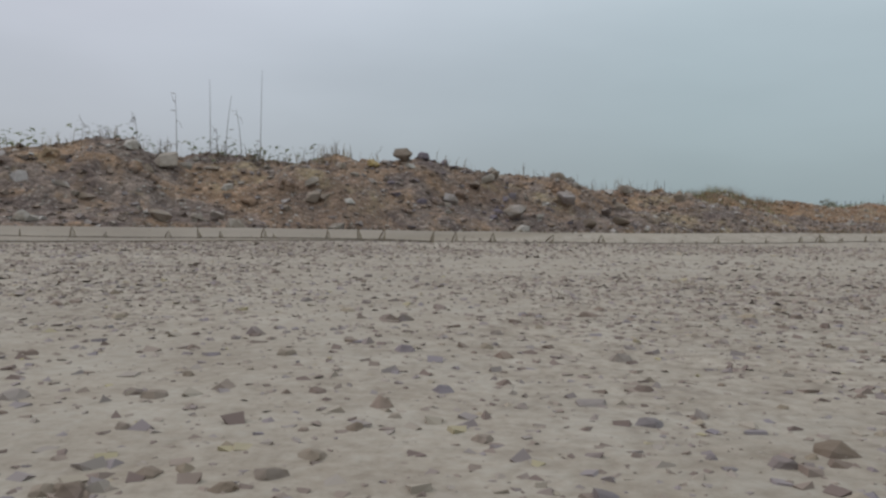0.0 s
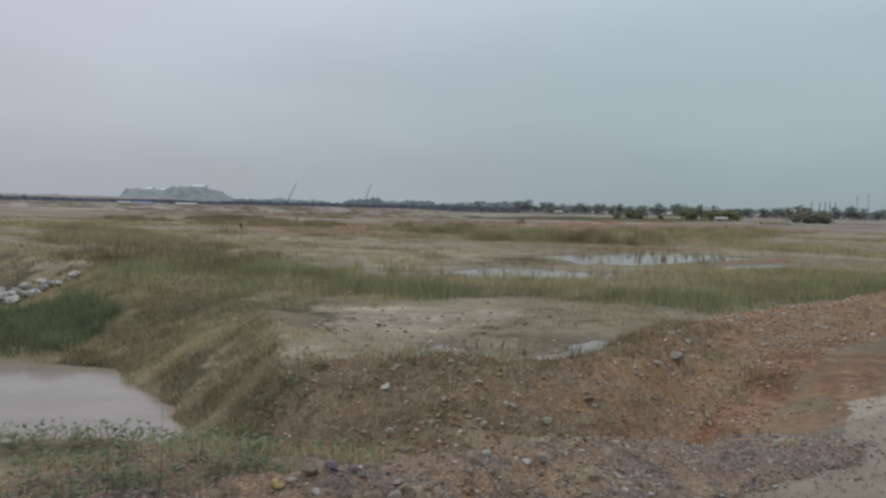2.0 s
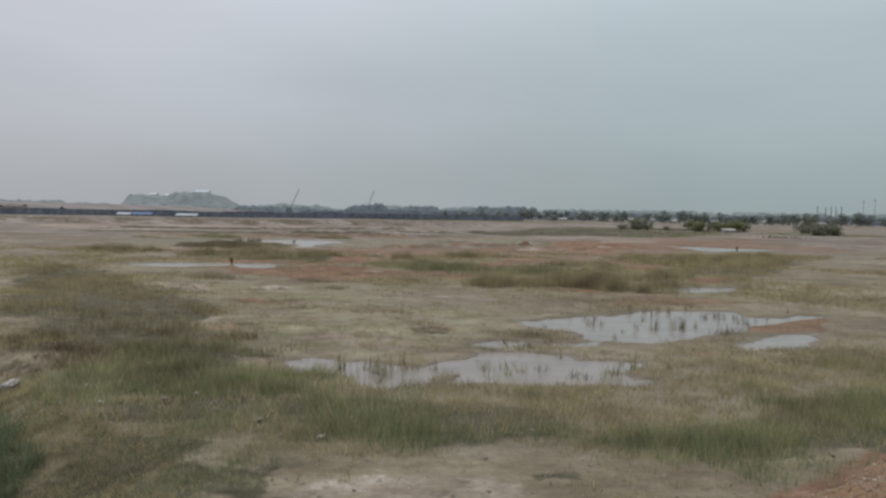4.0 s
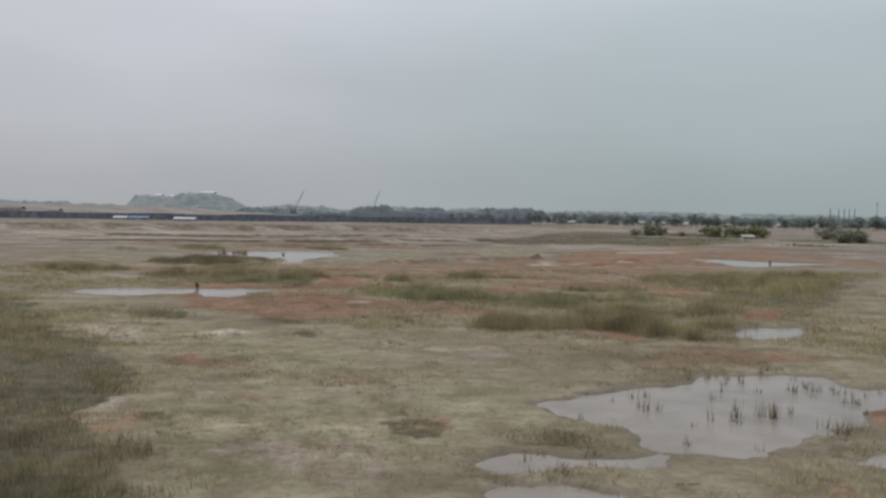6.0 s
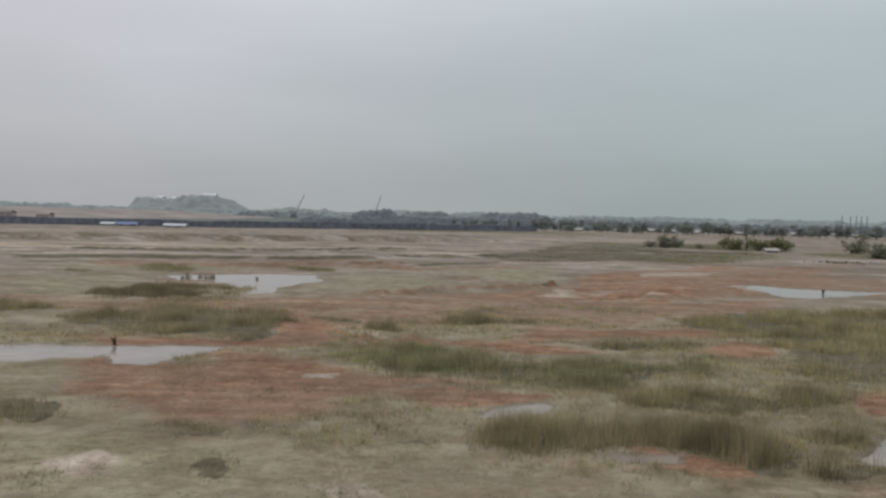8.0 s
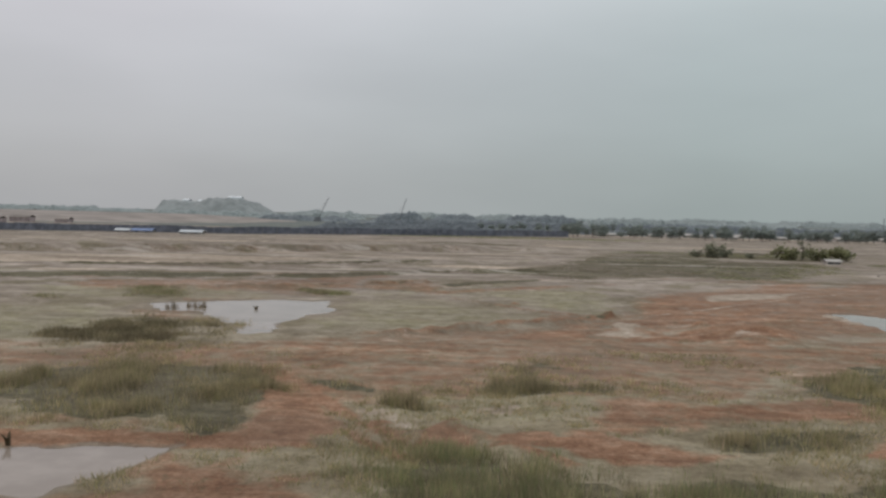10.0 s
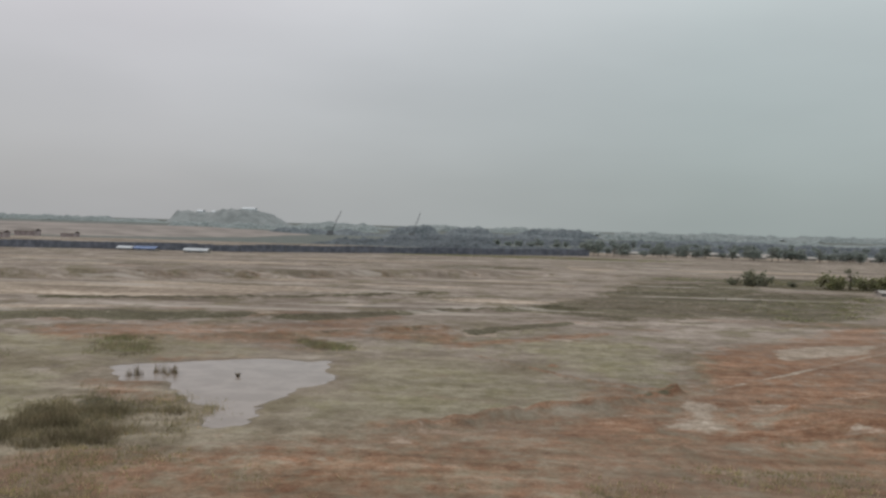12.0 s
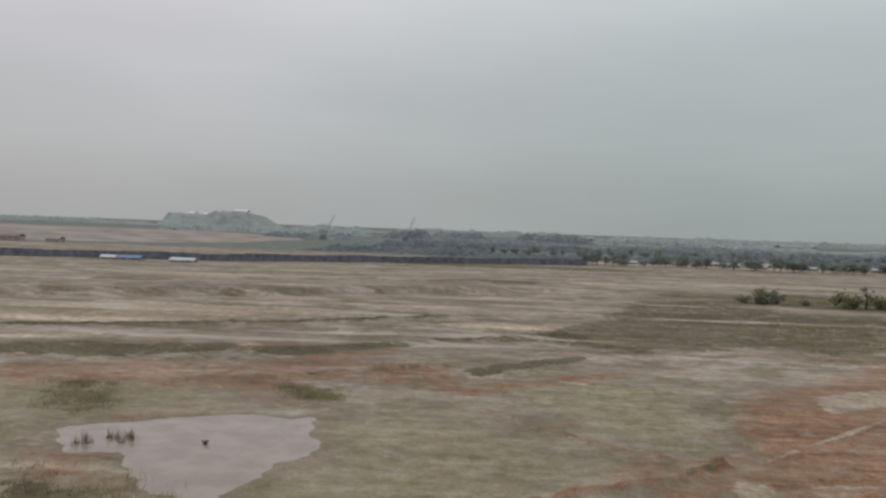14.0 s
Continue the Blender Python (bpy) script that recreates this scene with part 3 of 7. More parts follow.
def pit_depth(x, y):
    d, _, _ = line_reach(x, y, PIT)
    d = np.where(inside(x, y, PIT), d, 0) + (0.16 * fbm(x, y, 1.1, 4, 5) + 0.1 * fbm(x, y, 0.42, 3, 6) * smooth(0.1, 0.5, d)) * inside(x, y, PIT)
    floor = 1.45 - 0.6 * smooth(13.7, 16.0, y + 0.25 * (x + 6))
    return np.minimum(np.clip(d, 0, None) * (0.44 + 0.34 * smooth(14.5, 10.5, y)), floor)


def ground_height(x, y):
    """Height of the open ground, without the two banks heaped on it."""
    wet = water_reach(x, y)
    z = 0.10 * fbm(x, y, 26, 3, 1) * smooth(14, 40, y) + 0.035 * fbm(x, y, 2.6, 4, 2) * smooth(9, 20, y)
    z = z * (1 - smooth(-4.0, -0.4, wet)) + 0.003 * fbm(x, y, 0.5, 3, 3) + 0.02 * smooth(-3.0, -0.5, wet)
    z = z - 0.12 * smooth(-0.3, 0.35, wet)
    z = z + 0.05 * np.abs(fbm(x, y, 1.1, 3, 9)) * smooth(44, 52, y) * smooth(140, 110, y) * smooth(-0.6, -1.5, wet)
    z = z - pit_depth(x, y)
    # a shallow trench runs on from the pit between the two banks
    r, _, u = line_reach(x, y, [(-1.6, 8.7), (0.2, 8.3), (1.6, 8.15), (2.9, 8.35), (4.2, 9.3), (6.2, 11.4)])
    z = z - 0.55 * np.exp(-(r / 0.95) ** 2) * (1 - smooth(0.55, 1.0, u)) * (1 + 0.25 * fbm(x, y, 0.8, 3, 33))
    # the wheel-smoothed strip of mud along the first bank lies a little lower
    d, s, _ = line_reach(x, y, BERM)
    z = z - 0.012 * smooth(2.4, 0.9, d) * (s < 0)
    # mud squeezed up beside the main wheel track
    r, side, _ = line_reach(x, y, TRACK)
    z = z + 0.03 * np.exp(-((r * side - 0.3) / 0.17) ** 2) * (r < 1)
    # a step in the ground far off, eroded along its edge
    d, s, _ = line_reach(x, y, SCARP)
    z = z + 1.25 * smooth(0, 4, d * s + 2.2 * fbm(x, y, 9, 4, 37)) * smooth(45, 12, d) * (s > 0) * smooth(30, -5, x)
    # heaped ridges of soil and ruts beside the far pond
    for points, high, wide, *_ in RIDGES:
        r, _, _ = line_reach(x, y, list(points))
        z = z + high * np.exp(-(r / wide) ** 2) * (0.5 + value_noise(x * 1.3, y * 1.3, 31))
    for cx, cy, high, wide in LUMPS:
        z = z + high * np.exp(-(np.hypot(x - cx, y - cy) / wide) ** 2)
    z = z - 0.09 * ruts(x, y) * smooth(-0.8, -2.0, wet)
    # a tilted low mound on the pit's far side
    z = z + 0.4 * np.exp(-(((x + 17) / 5) ** 2 + ((y - 33) / 4.5) ** 2)) * (1 + 0.2 * fbm(x, y, 2, 3, 12))
    return z


# ---- mesh helpers ----
def mesh_of(name, verts, faces, material=None, flat=True):
    """A mesh from arrays: verts (n, 3), faces (m, 3 or 4)."""
    verts, faces = np.asarray(verts, np.float32), np.asarray(faces, np.int32)
    me = bpy.data.meshes.new(name)
    me.vertices.add(len(verts))
    me.vertices.foreach_set("co", verts.ravel())
    me.loops.add(faces.size)
    me.loops.foreach_set("vertex_index", faces.ravel())
    me.polygons.add(len(faces))
    me.polygons.foreach_set("loop_start", np.arange(0, faces.size, faces.shape[1], dtype=np.int32))
    me.polygons.foreach_set("use_smooth", np.full(len(faces), not flat))
    me.update(calc_edges=True)
    if material:
        me.materials.append(material)
    return me


def part(name, bm, material, parent, label=""):
    me = bpy.data.meshes.new(name)
    bm.to_mesh(me)
    bm.free()
    me.materials.append(material)
    ob = new(name, me)
    ob.parent = parent
    return tagged(ob, label)


def box(bm, x0, x1, y0, y1, z0, z1):
    vs = [bm.verts.new((x, y, z)) for z in (z0, z1) for x, y in ((x0, y0), (x1, y0), (x1, y1), (x0, y1))]
    for f in ((0, 3, 2, 1), (4, 5, 6, 7), (0, 1, 5, 4), (1, 2, 6, 5), (2, 3, 7, 6), (3, 0, 4, 7)):
        bm.faces.new([vs[i] for i in f])


def tube(bm, points, radii, sides=6):
    """A tapered tube along points."""
    rings = []
    for i, p in enumerate(points):
        p = Vector(p)
        way = (Vector(points[min(i + 1, len(points) - 1)]) - Vector(points[max(i - 1, 0)])).normalized()
        q = way.to_track_quat("Z", "Y")
        rings.append([bm.verts.new(p + q @ Vector((radii[i] * math.cos(a), radii[i] * math.sin(a), 0)))
                      for a in (2 * math.pi * k / sides for k in range(sides))])
    for a, b in zip(rings, rings[1:]):
        for k in range(sides):
            bm.faces.new((a[k], a[(k + 1) % sides], b[(k + 1) % sides], b[k]))
    bm.faces.new(rings[0][::-1])
    bm.faces.new(rings[-1])


def grid_faces(rows, cols):
    i = np.arange(rows - 1)[:, None] * cols + np.arange(cols - 1)[None, :]
    return np.stack([i, i + 1, i + cols + 1, i + cols], -1).reshape(-1, 4)


# ---- materials ----
def material(name):
    m = bpy.data.materials.new(name)
    m.use_nodes = True
    return m, m.node_tree.nodes, m.node_tree.links, m.node_tree.nodes["Principled BSDF"]


class Nodes:
    """Short ways to wire a node material."""

    def __init__(self, name, rough=0.9):
        self.m, self.n, self.l, self.out = material(name)
        self.out.inputs["Roughness"].default_value = rough
        self.out.inputs["Specular IOR Level"].default_value = 0.2
        self.place = self.n.new("ShaderNodeNewGeometry").outputs["Position"]

    def put(self, a, slot):
        if isinstance(a, (int, float)):
            slot.default_value = a
        elif isinstance(a, tuple):
            slot.default_value = (*a, 1) if len(a) == 3 and slot.type == "RGBA" else a
        else:
            self.l.new(a, slot)

    def noise(self, scale, detail=4, rough=0.6, where=None):
        t = self.n.new("ShaderNodeTexNoise")
        t.inputs["Scale"].default_value, t.inputs["Detail"].default_value, t.inputs["Roughness"].default_value = scale, detail, rough
        self.l.new(where or self.place, t.inputs["Vector"])
        return t.outputs["Fac"]

    def shifted(self, by):
        t = self.n.new("ShaderNodeVectorMath")
        t.inputs[1].default_value = (by, 1.7 * by, 0.0)
        self.l.new(self.place, t.inputs[0])
        return t.outputs[0]

    def cells(self, scale, what="Distance", where=None):
        t = self.n.new("ShaderNodeTexVoronoi")
        t.inputs["Scale"].default_value = scale
        self.l.new(where or self.place, t.inputs["Vector"])
        return t.outputs[what]

    def span(self, v, a, b, c=0.0, d=1.0):
        t = self.n.new("ShaderNodeMapRange")
        t.interpolation_type = "SMOOTHSTEP"
        for slot, value in zip(("Value", "From Min", "From Max", "To Min", "To Max"), (v, a, b, c, d)):
            self.put(value, t.inputs[slot])
        return t.outputs[0]

    def calc(self, op, a, b=0.0):
        t = self.n.new("ShaderNodeMath")
        t.operation = op
        self.put(a, t.inputs[0])
        self.put(b, t.inputs[1])
        return t.outputs[0]

    def mix(self, fac, a, b, kind="MIX"):
        t = self.n.new("ShaderNodeMix")
        t.data_type, t.blend_type = "RGBA", kind
        self.put(fac, t.inputs["Factor"])
        self.put(a, t.inputs["A"])
        self.put(b, t.inputs["B"])
        return t.outputs["Result"]

    def ramp(self, v, *stops):
        t = self.n.new("ShaderNodeValToRGB")
        for i, (at, c) in enumerate(stops):
            e = t.color_ramp.elements[i] if i < 2 else t.color_ramp.elements.new(at)
            e.position, e.color = at, (*c, 1)
        self.put(v, t.inputs[0])
        return t.outputs[0]

    def own(self, name):
        t = self.n.new("ShaderNodeAttribute")
        t.attribute_name = name
        s = self.n.new("ShaderNodeSeparateColor")
        self.l.new(t.outputs["Color"], s.inputs[0])
        return {"Red": s.outputs["Red"], "Green": s.outputs["Green"], "Blue": s.outputs["Blue"], "Alpha": t.outputs["Alpha"]}

    def island(self):
        return self.n.new("ShaderNodeNewGeometry").outputs["Random Per Island"]

    def chance(self):
        return self.n.new("ShaderNodeObjectInfo").outputs["Random"]

    def done(self, colour, bump=None, high=0.02, rough=None):
        self.put(colour, self.out.inputs["Base Color"])
        if bump is not None:
            b = self.n.new("ShaderNodeBump")
            b.inputs["Distance"].default_value = high
            b.inputs["Strength"].default_value = 1.0
            self.l.new(bump, b.inputs["Height"])
            self.l.new(b.outputs[0], self.out.inputs["Normal"])
        if rough is not None:
            self.put(rough, self.out.inputs["Roughness"])
        return self.m


def make_ground():
    k = Nodes("field_soil", 0.92)
    fine, mid, big, huge = k.noise(9, 5), k.noise(1.1, 5), k.noise(0.16, 5), k.noise(0.035, 4)
    soil, cover = k.own("soil"), k.own("cover")
    edge = k.calc("MULTIPLY", k.calc("SUBTRACT", mid, 0.5), 0.55)
    edge2 = k.calc("MULTIPLY", k.calc("SUBTRACT", k.noise(0.45, 6, 0.72), 0.5), 0.85)
    wob = k.calc("ADD", edge, edge2)

    def mask(v, a=0.42, b=0.56):
        return k.span(k.calc("ADD", v, wob), a, b)

    blend = k.calc("ADD", k.calc("MULTIPLY", big, 0.45), k.calc("MULTIPLY", k.noise(0.6, 7, 0.72), 0.55))
    base = k.ramp(blend, (0.36, (0.12, 0.094, 0.074)), (0.47, (0.217, 0.177, 0.146)), (0.6, (0.335, 0.286, 0.247)))
    base = k.mix(k.span(k.noise(0.13, 7, 0.72), 0.5, 0.6), base, k.ramp(mid, (0.35, (0.118, 0.096, 0.06)), (0.6, (0.195, 0.166, 0.115))))
    streak = k.noise(0.8, 7, 0.75)
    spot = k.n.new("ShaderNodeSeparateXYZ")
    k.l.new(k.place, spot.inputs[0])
    base = k.mix(k.span(spot.outputs["Y"], 60, 130), k.ramp(blend, (0.36, (0.112, 0.088, 0.055)), (0.47, (0.205, 0.168, 0.11)), (0.6, (0.305, 0.263, 0.19))), base)
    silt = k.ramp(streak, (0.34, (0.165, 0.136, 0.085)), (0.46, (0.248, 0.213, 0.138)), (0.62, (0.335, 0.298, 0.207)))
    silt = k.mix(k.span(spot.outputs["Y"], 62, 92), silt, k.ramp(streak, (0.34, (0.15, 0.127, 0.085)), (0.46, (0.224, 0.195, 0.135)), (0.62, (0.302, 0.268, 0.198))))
    silt = k.mix(k.span(k.noise(0.33, 6, 0.7), 0.47, 0.6, 0.0, 0.7), silt, k.ramp(streak, (0.36, (0.14, 0.123, 0.066)), (0.6, (0.238, 0.212, 0.124))))
    silt = k.mix(k.span(k.noise(0.21, 6, 0.7, k.shifted(31.0)), 0.56, 0.66, 0.0, 0.6), silt, k.ramp(mid, (0.35, (0.16, 0.115, 0.078)), (0.62, (0.245, 0.185, 0.132))))
    red = k.ramp(k.calc("ADD", k.calc("MULTIPLY", streak, 0.7), k.calc("MULTIPLY", fine, 0.3)), (0.36, (0.128, 0.064, 0.037)), (0.48, (0.216, 0.113, 0.066)), (0.62, (0.302, 0.192, 0.13)))
    # scraped and driven soil: streaks along the way the machines went
    drag = k.n.new("ShaderNodeMapping")
    drag.inputs["Rotation"].default_value = (0, 0, -0.36)
    drag.inputs["Scale"].default_value = (0.14, 1.5, 1.0)
    k.l.new(k.place, drag.inputs["Vector"])
    red = k.mix(0.55, red, k.ramp(k.noise(0.9, 6, 0.7, drag.outputs[0]), (0.38, (0.62, 0.56, 0.52)), (0.5, (1.0, 0.98, 0.96)), (0.6, (1.3, 1.36, 1.42))), "MULTIPLY")
    pale = k.ramp(streak, (0.36, (0.222, 0.17, 0.128)), (0.5, (0.335, 0.27, 0.212)), (0.62, (0.455, 0.38, 0.315)))
    turf = k.ramp(k.noise(1.7, 7, 0.75), (0.36, (0.05, 0.043, 0.026)), (0.48, (0.088, 0.077, 0.046)), (0.62, (0.138, 0.121, 0.078)))
    mud = k.ramp(mid, (0.35, (0.13, 0.1, 0.075)), (0.62, (0.2, 0.165, 0.125)))
    grit = k.calc("ADD", k.calc("MULTIPLY", k.noise(120, 3, 0.7), 0.5), k.calc("MULTIPLY", k.noise(14, 5), 0.5))
    road = k.ramp(grit, (0.36, (0.262, 0.214, 0.164)), (0.5, (0.324, 0.274, 0.218)), (0.62, (0.364, 0.317, 0.26)))
    road = k.mix(k.span(cover["Blue"], 0.1, 0.45), road, k.ramp(mid, (0.35, (0.2, 0.16, 0.117)), (0.62, (0.255, 0.21, 0.16))))
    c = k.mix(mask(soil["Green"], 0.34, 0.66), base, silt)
    c = k.mix(mask(soil["Red"], 0.34, 0.74), c, red)
    c = k.mix(mask(soil["Blue"], 0.42, 0.68), c, pale)
    c = k.mix(mask(cover["Green"], 0.46, 0.6), c, turf)
    c = k.mix(k.span(k.calc("ADD", cover["Blue"], k.calc("MULTIPLY", wob, 0.5)), 0.3, 0.5, 0.0, 0.8), c, mud)
    long_map = k.n.new("ShaderNodeMapping")
    long_map.inputs["Scale"].default_value = (0.35, 1.0, 1.0)
    k.l.new(k.place, long_map.inputs["Vector"])
    strip = k.ramp(k.noise(0.3, 9, 0.78, long_map.outputs[0]), (0.38, (0.6, 0.56, 0.54)), (0.5, (0.98, 0.97, 0.96)), (0.61, (1.42, 1.42, 1.44)))
    c = k.mix(0.6, c, strip, "MULTIPLY")
    far_map = k.n.new("ShaderNodeMapping")
    far_map.inputs["Scale"].default_value = (0.22, 1.0, 1.0)
    far_map.inputs["Rotation"].default_value = (0, 0, -0.12)
    k.l.new(k.place, far_map.inputs["Vector"])
    c = k.mix(k.span(spot.outputs["Y"], 105, 140, 0.0, 0.8), c, k.ramp(k.noise(0.11, 8, 0.72, far_map.outputs[0]), (0.38, (0.62, 0.58, 0.55)), (0.5, (0.98, 0.97, 0.96)), (0.6, (1.38, 1.38, 1.4))), "MULTIPLY")
    thin_map = k.n.new("ShaderNodeMapping")
    thin_map.inputs["Scale"].default_value = (0.1, 1.0, 1.0)
    thin_map.inputs["Rotation"].default_value = (0, 0, -0.2)
    k.l.new(k.place, thin_map.inputs["Vector"])
    thin = k.noise(0.16, 6, 0.62, thin_map.outputs[0])
    beyond = k.span(spot.outputs["Y"], 112, 150)
    c = k.mix(k.calc("MULTIPLY", beyond, k.span(thin, 0.585, 0.63, 0.0, 0.75)), c, (0.42, 0.37, 0.325))
    c = k.mix(k.calc("MULTIPLY", beyond, k.span(thin, 0.42, 0.375, 0.0, 0.6)), c, (0.105, 0.088, 0.06))
    c = k.mix(k.span(cover["Red"], 0.4, 0.6), c, road)
    # thin dark crusts and small scattered weeds, finer than any patch
    weeds = k.calc("MULTIPLY", k.span(k.noise(2.6, 7, 0.78), 0.54, 0.64), k.span(k.noise(0.22, 4), 0.42, 0.6, 0.15, 0.9))
    weeds = k.calc("MULTIPLY", weeds, k.span(spot.outputs["Y"], 60, 110, 1.0, 0.45))
    c = k.mix(k.calc("MULTIPLY", weeds, k.calc("SUBTRACT", 0.9, cover["Red"])), c, (0.1, 0.086, 0.048))
    c = k.mix(k.span(cover["Red"], 0.4, 0.6, 0.45, 0.2), c, k.ramp(k.noise(4.5, 8, 0.8), (0.36, (0.5, 0.48, 0.44)), (0.5, (0.95, 0.95, 0.95)), (0.62, (1.3, 1.3, 1.3))), "MULTIPLY")
    pebbly = k.ramp(k.calc("ADD", k.calc("MULTIPLY", k.noise(85, 3, 0.6), 0.6), k.calc("MULTIPLY", k.noise(24, 3), 0.4)), (0.38, (0.6, 0.56, 0.54)), (0.47, (0.88, 0.87, 0.86)), (0.53, (1.0, 1.0, 1.0)), (0.62, (1.16, 1.16, 1.17)))
    c = k.mix(k.span(soil["Alpha"], 0.3, 0.7, 0.0, 0.85), c, pebbly, "MULTIPLY")
    c = k.mix(k.span(huge, 0.4, 0.62, 0.0, 0.3), c, (0.2, 0.155, 0.12))
    c = k.mix(k.span(k.calc("ADD", cover["Alpha"], wob), 0.3, 0.7), c, k.ramp(big, (0.35, (0.095, 0.105, 0.096)), (0.65, (0.15, 0.158, 0.142))))
    rel = k.calc("ADD", k.calc("MULTIPLY", k.noise(2.2, 7, 0.7), k.calc("SUBTRACT", 1.0, k.calc("MULTIPLY", cover["Red"], 0.93))), k.calc("MULTIPLY", k.noise(60, 4), 0.03))
    return k.done(c, rel, 0.09, k.span(cover["Blue"], 0.3, 0.6, 0.95, 0.55))


def make_rubble(name, dark, light, orange, ashy=0.45, brown_end=False):
    """Tumbled earth of a bank: crumbs of several colours in brown soil."""
    k = Nodes(name, 0.95)
    big, mid = k.noise(2.2, 5, 0.65), k.noise(7, 6, 0.7)
    c = k.mix(k.span(mid, 0.38, 0.62), dark, light)
    c = k.mix(k.span(k.calc("ADD", k.calc("MULTIPLY", big, 0.75), k.calc("MULTIPLY", mid, 0.25)), 0.46, 0.58, 0.0, 0.8), c, orange)
    c = k.mix(k.span(k.noise(1.1, 4), 0.5, 0.62, 0.0, ashy), c, (0.145, 0.11, 0.1))
    c = k.mix(k.span(k.noise(2.7, 6, 0.7), 0.54, 0.66, 0.0, 0.75), c, (0.31, 0.24, 0.145))
    if brown_end:
        spot = k.n.new("ShaderNodeSeparateXYZ")
        k.l.new(k.place, spot.inputs[0])
        c = k.mix(k.span(k.calc("ADD", spot.outputs["X"], k.calc("MULTIPLY", big, 3.0)), 2.6, 5.0, 0.75, 0.0), c, k.ramp(mid, (0.36, (0.1, 0.078, 0.055)), (0.6, (0.205, 0.158, 0.108))))
    crumb = k.cells(38, "Color")
    c = k.mix(k.span(k.cells(105, "Color"), 0.74, 0.9, 0.0, 0.6), c, (0.38, 0.33, 0.285))
    c = k.mix(0.6, c, k.ramp(crumb, (0.0, (0.5, 0.45, 0.42)), (0.6, (0.9, 0.88, 0.85)), (1.0, (1.7, 1.65, 1.6))), "MULTIPLY")
    rel = k.calc("SUBTRACT", k.calc("MULTIPLY", mid, 0.7), k.calc("MULTIPLY", k.cells(38), 0.3))
    return k.done(c, rel, 0.05)


def make_stone(name, *stops):
    k = Nodes(name, 0.88)
    pick = k.chance()
    c = k.ramp(pick, *stops)
    c = k.mix(0.55, c, k.ramp(k.noise(24, 4), (0.3, (0.55, 0.53, 0.5)), (0.7, (1.15, 1.13, 1.1))), "MULTIPLY")
    c = k.mix(k.span(k.noise(9, 4), 0.45, 0.62, 0, 0.75), c, (0.18, 0.135, 0.095))
    return k.done(c, k.noise(45, 3), 0.006)


def make_crumbs(name, *stops):
    k = Nodes(name, 0.9)
    return k.done(k.ramp(k.island(), *stops))


def make_leaves(name, *stops):
    k = Nodes(name, 0.75)
    c = k.ramp(k.island(), *stops)
    c = k.mix(0.8, c, k.ramp(k.noise(0.55, 4, 0.65), (0.34, (0.56, 0.52, 0.5)), (0.5, (0.95, 0.93, 0.9)), (0.64, (1.3, 1.24, 1.16))), "MULTIPLY")
    c = k.mix(k.span(k.noise(0.4, 4, 0.65, k.shifted(17.0)), 0.5, 0.64, 0.0, 0.5), c, k.mix(0.5, c, (0.23, 0.17, 0.12)))
    thin = k.n.new("ShaderNodeBsdfTranslucent")
    both = k.n.new("ShaderNodeMixShader")
    both.inputs[0].default_value = 0.45
    k.l.new(c, thin.inputs["Color"])
    k.l.new(k.out.outputs[0], both.inputs[1])
    k.l.new(thin.outputs[0], both.inputs[2])
    k.l.new(both.outputs[0], next(n for n in k.n if n.type == "OUTPUT_MATERIAL").inputs["Surface"])
    return k.done(c)


def make_plain(name, colour, rough=0.7, scale=3.0, amount=0.3, metal=0.0):
    k = Nodes(name, rough)
    lo, hi = tuple(v * (1 - amount) for v in colour), tuple(min(1, v * (1 + amount)) for v in colour)
    c = k.mix(k.span(k.noise(scale, 5), 0.35, 0.65), lo, hi)
    k.out.inputs["Metallic"].default_value = metal
    return k.done(c, k.noise(scale * 8, 3), 0.01)


def make_water():
    k = Nodes("pond_water", 0.12)
    k.out.inputs["Specular IOR Level"].default_value = 0.3
    k.out.inputs["IOR"].default_value = 1.33
    c = k.mix(k.span(k.noise(0.5, 4), 0.35, 0.65), (0.215, 0.175, 0.145), (0.275, 0.228, 0.195))
    return k.done(c, k.noise(5, 3), 0.0015)


GROUND = make_ground()
BANK = make_rubble("rubble_earth", (0.13, 0.096, 0.084), (0.242, 0.185, 0.152), (0.285, 0.18, 0.108), 0.42)
RED_BANK = make_rubble("red_earth", (0.2, 0.126, 0.08), (0.3, 0.206, 0.138), (0.32, 0.185, 0.1), 0.1, True)
STONE = make_stone("broken_stone", (0.0, (0.2, 0.155, 0.12)), (0.35, (0.3, 0.24, 0.195)), (0.6, (0.35, 0.3, 0.255)), (0.8, (0.26, 0.215, 0.205)), (1.0, (0.46, 0.42, 0.39)))
WHITE_STONE = make_stone("whitish_stone", (0.0, (0.28, 0.245, 0.21)), (1.0, (0.45, 0.41, 0.37)))
HEAP_STONE = make_stone("heap_stone", (0.0, (0.4, 0.37, 0.35)), (1.0, (0.56, 0.53, 0.51)))
OCHRE_STONE = make_stone("ochre_stone", (0.0, (0.42, 0.3, 0.12)), (1.0, (0.48, 0.36, 0.16)))
DARK_STONE = make_stone("dark_slab_stone", (0.0, (0.13, 0.105, 0.12)), (1.0, (0.2, 0.165, 0.18)))
PEBBLE = make_stone("pebble_stone", (0.0, (0.152, 0.110, 0.097)), (0.3, (0.275, 0.207, 0.165)), (0.5, (0.179, 0.158, 0.179)), (0.75, (0.358, 0.289, 0.207)), (1.0, (0.234, 0.193, 0.207)))
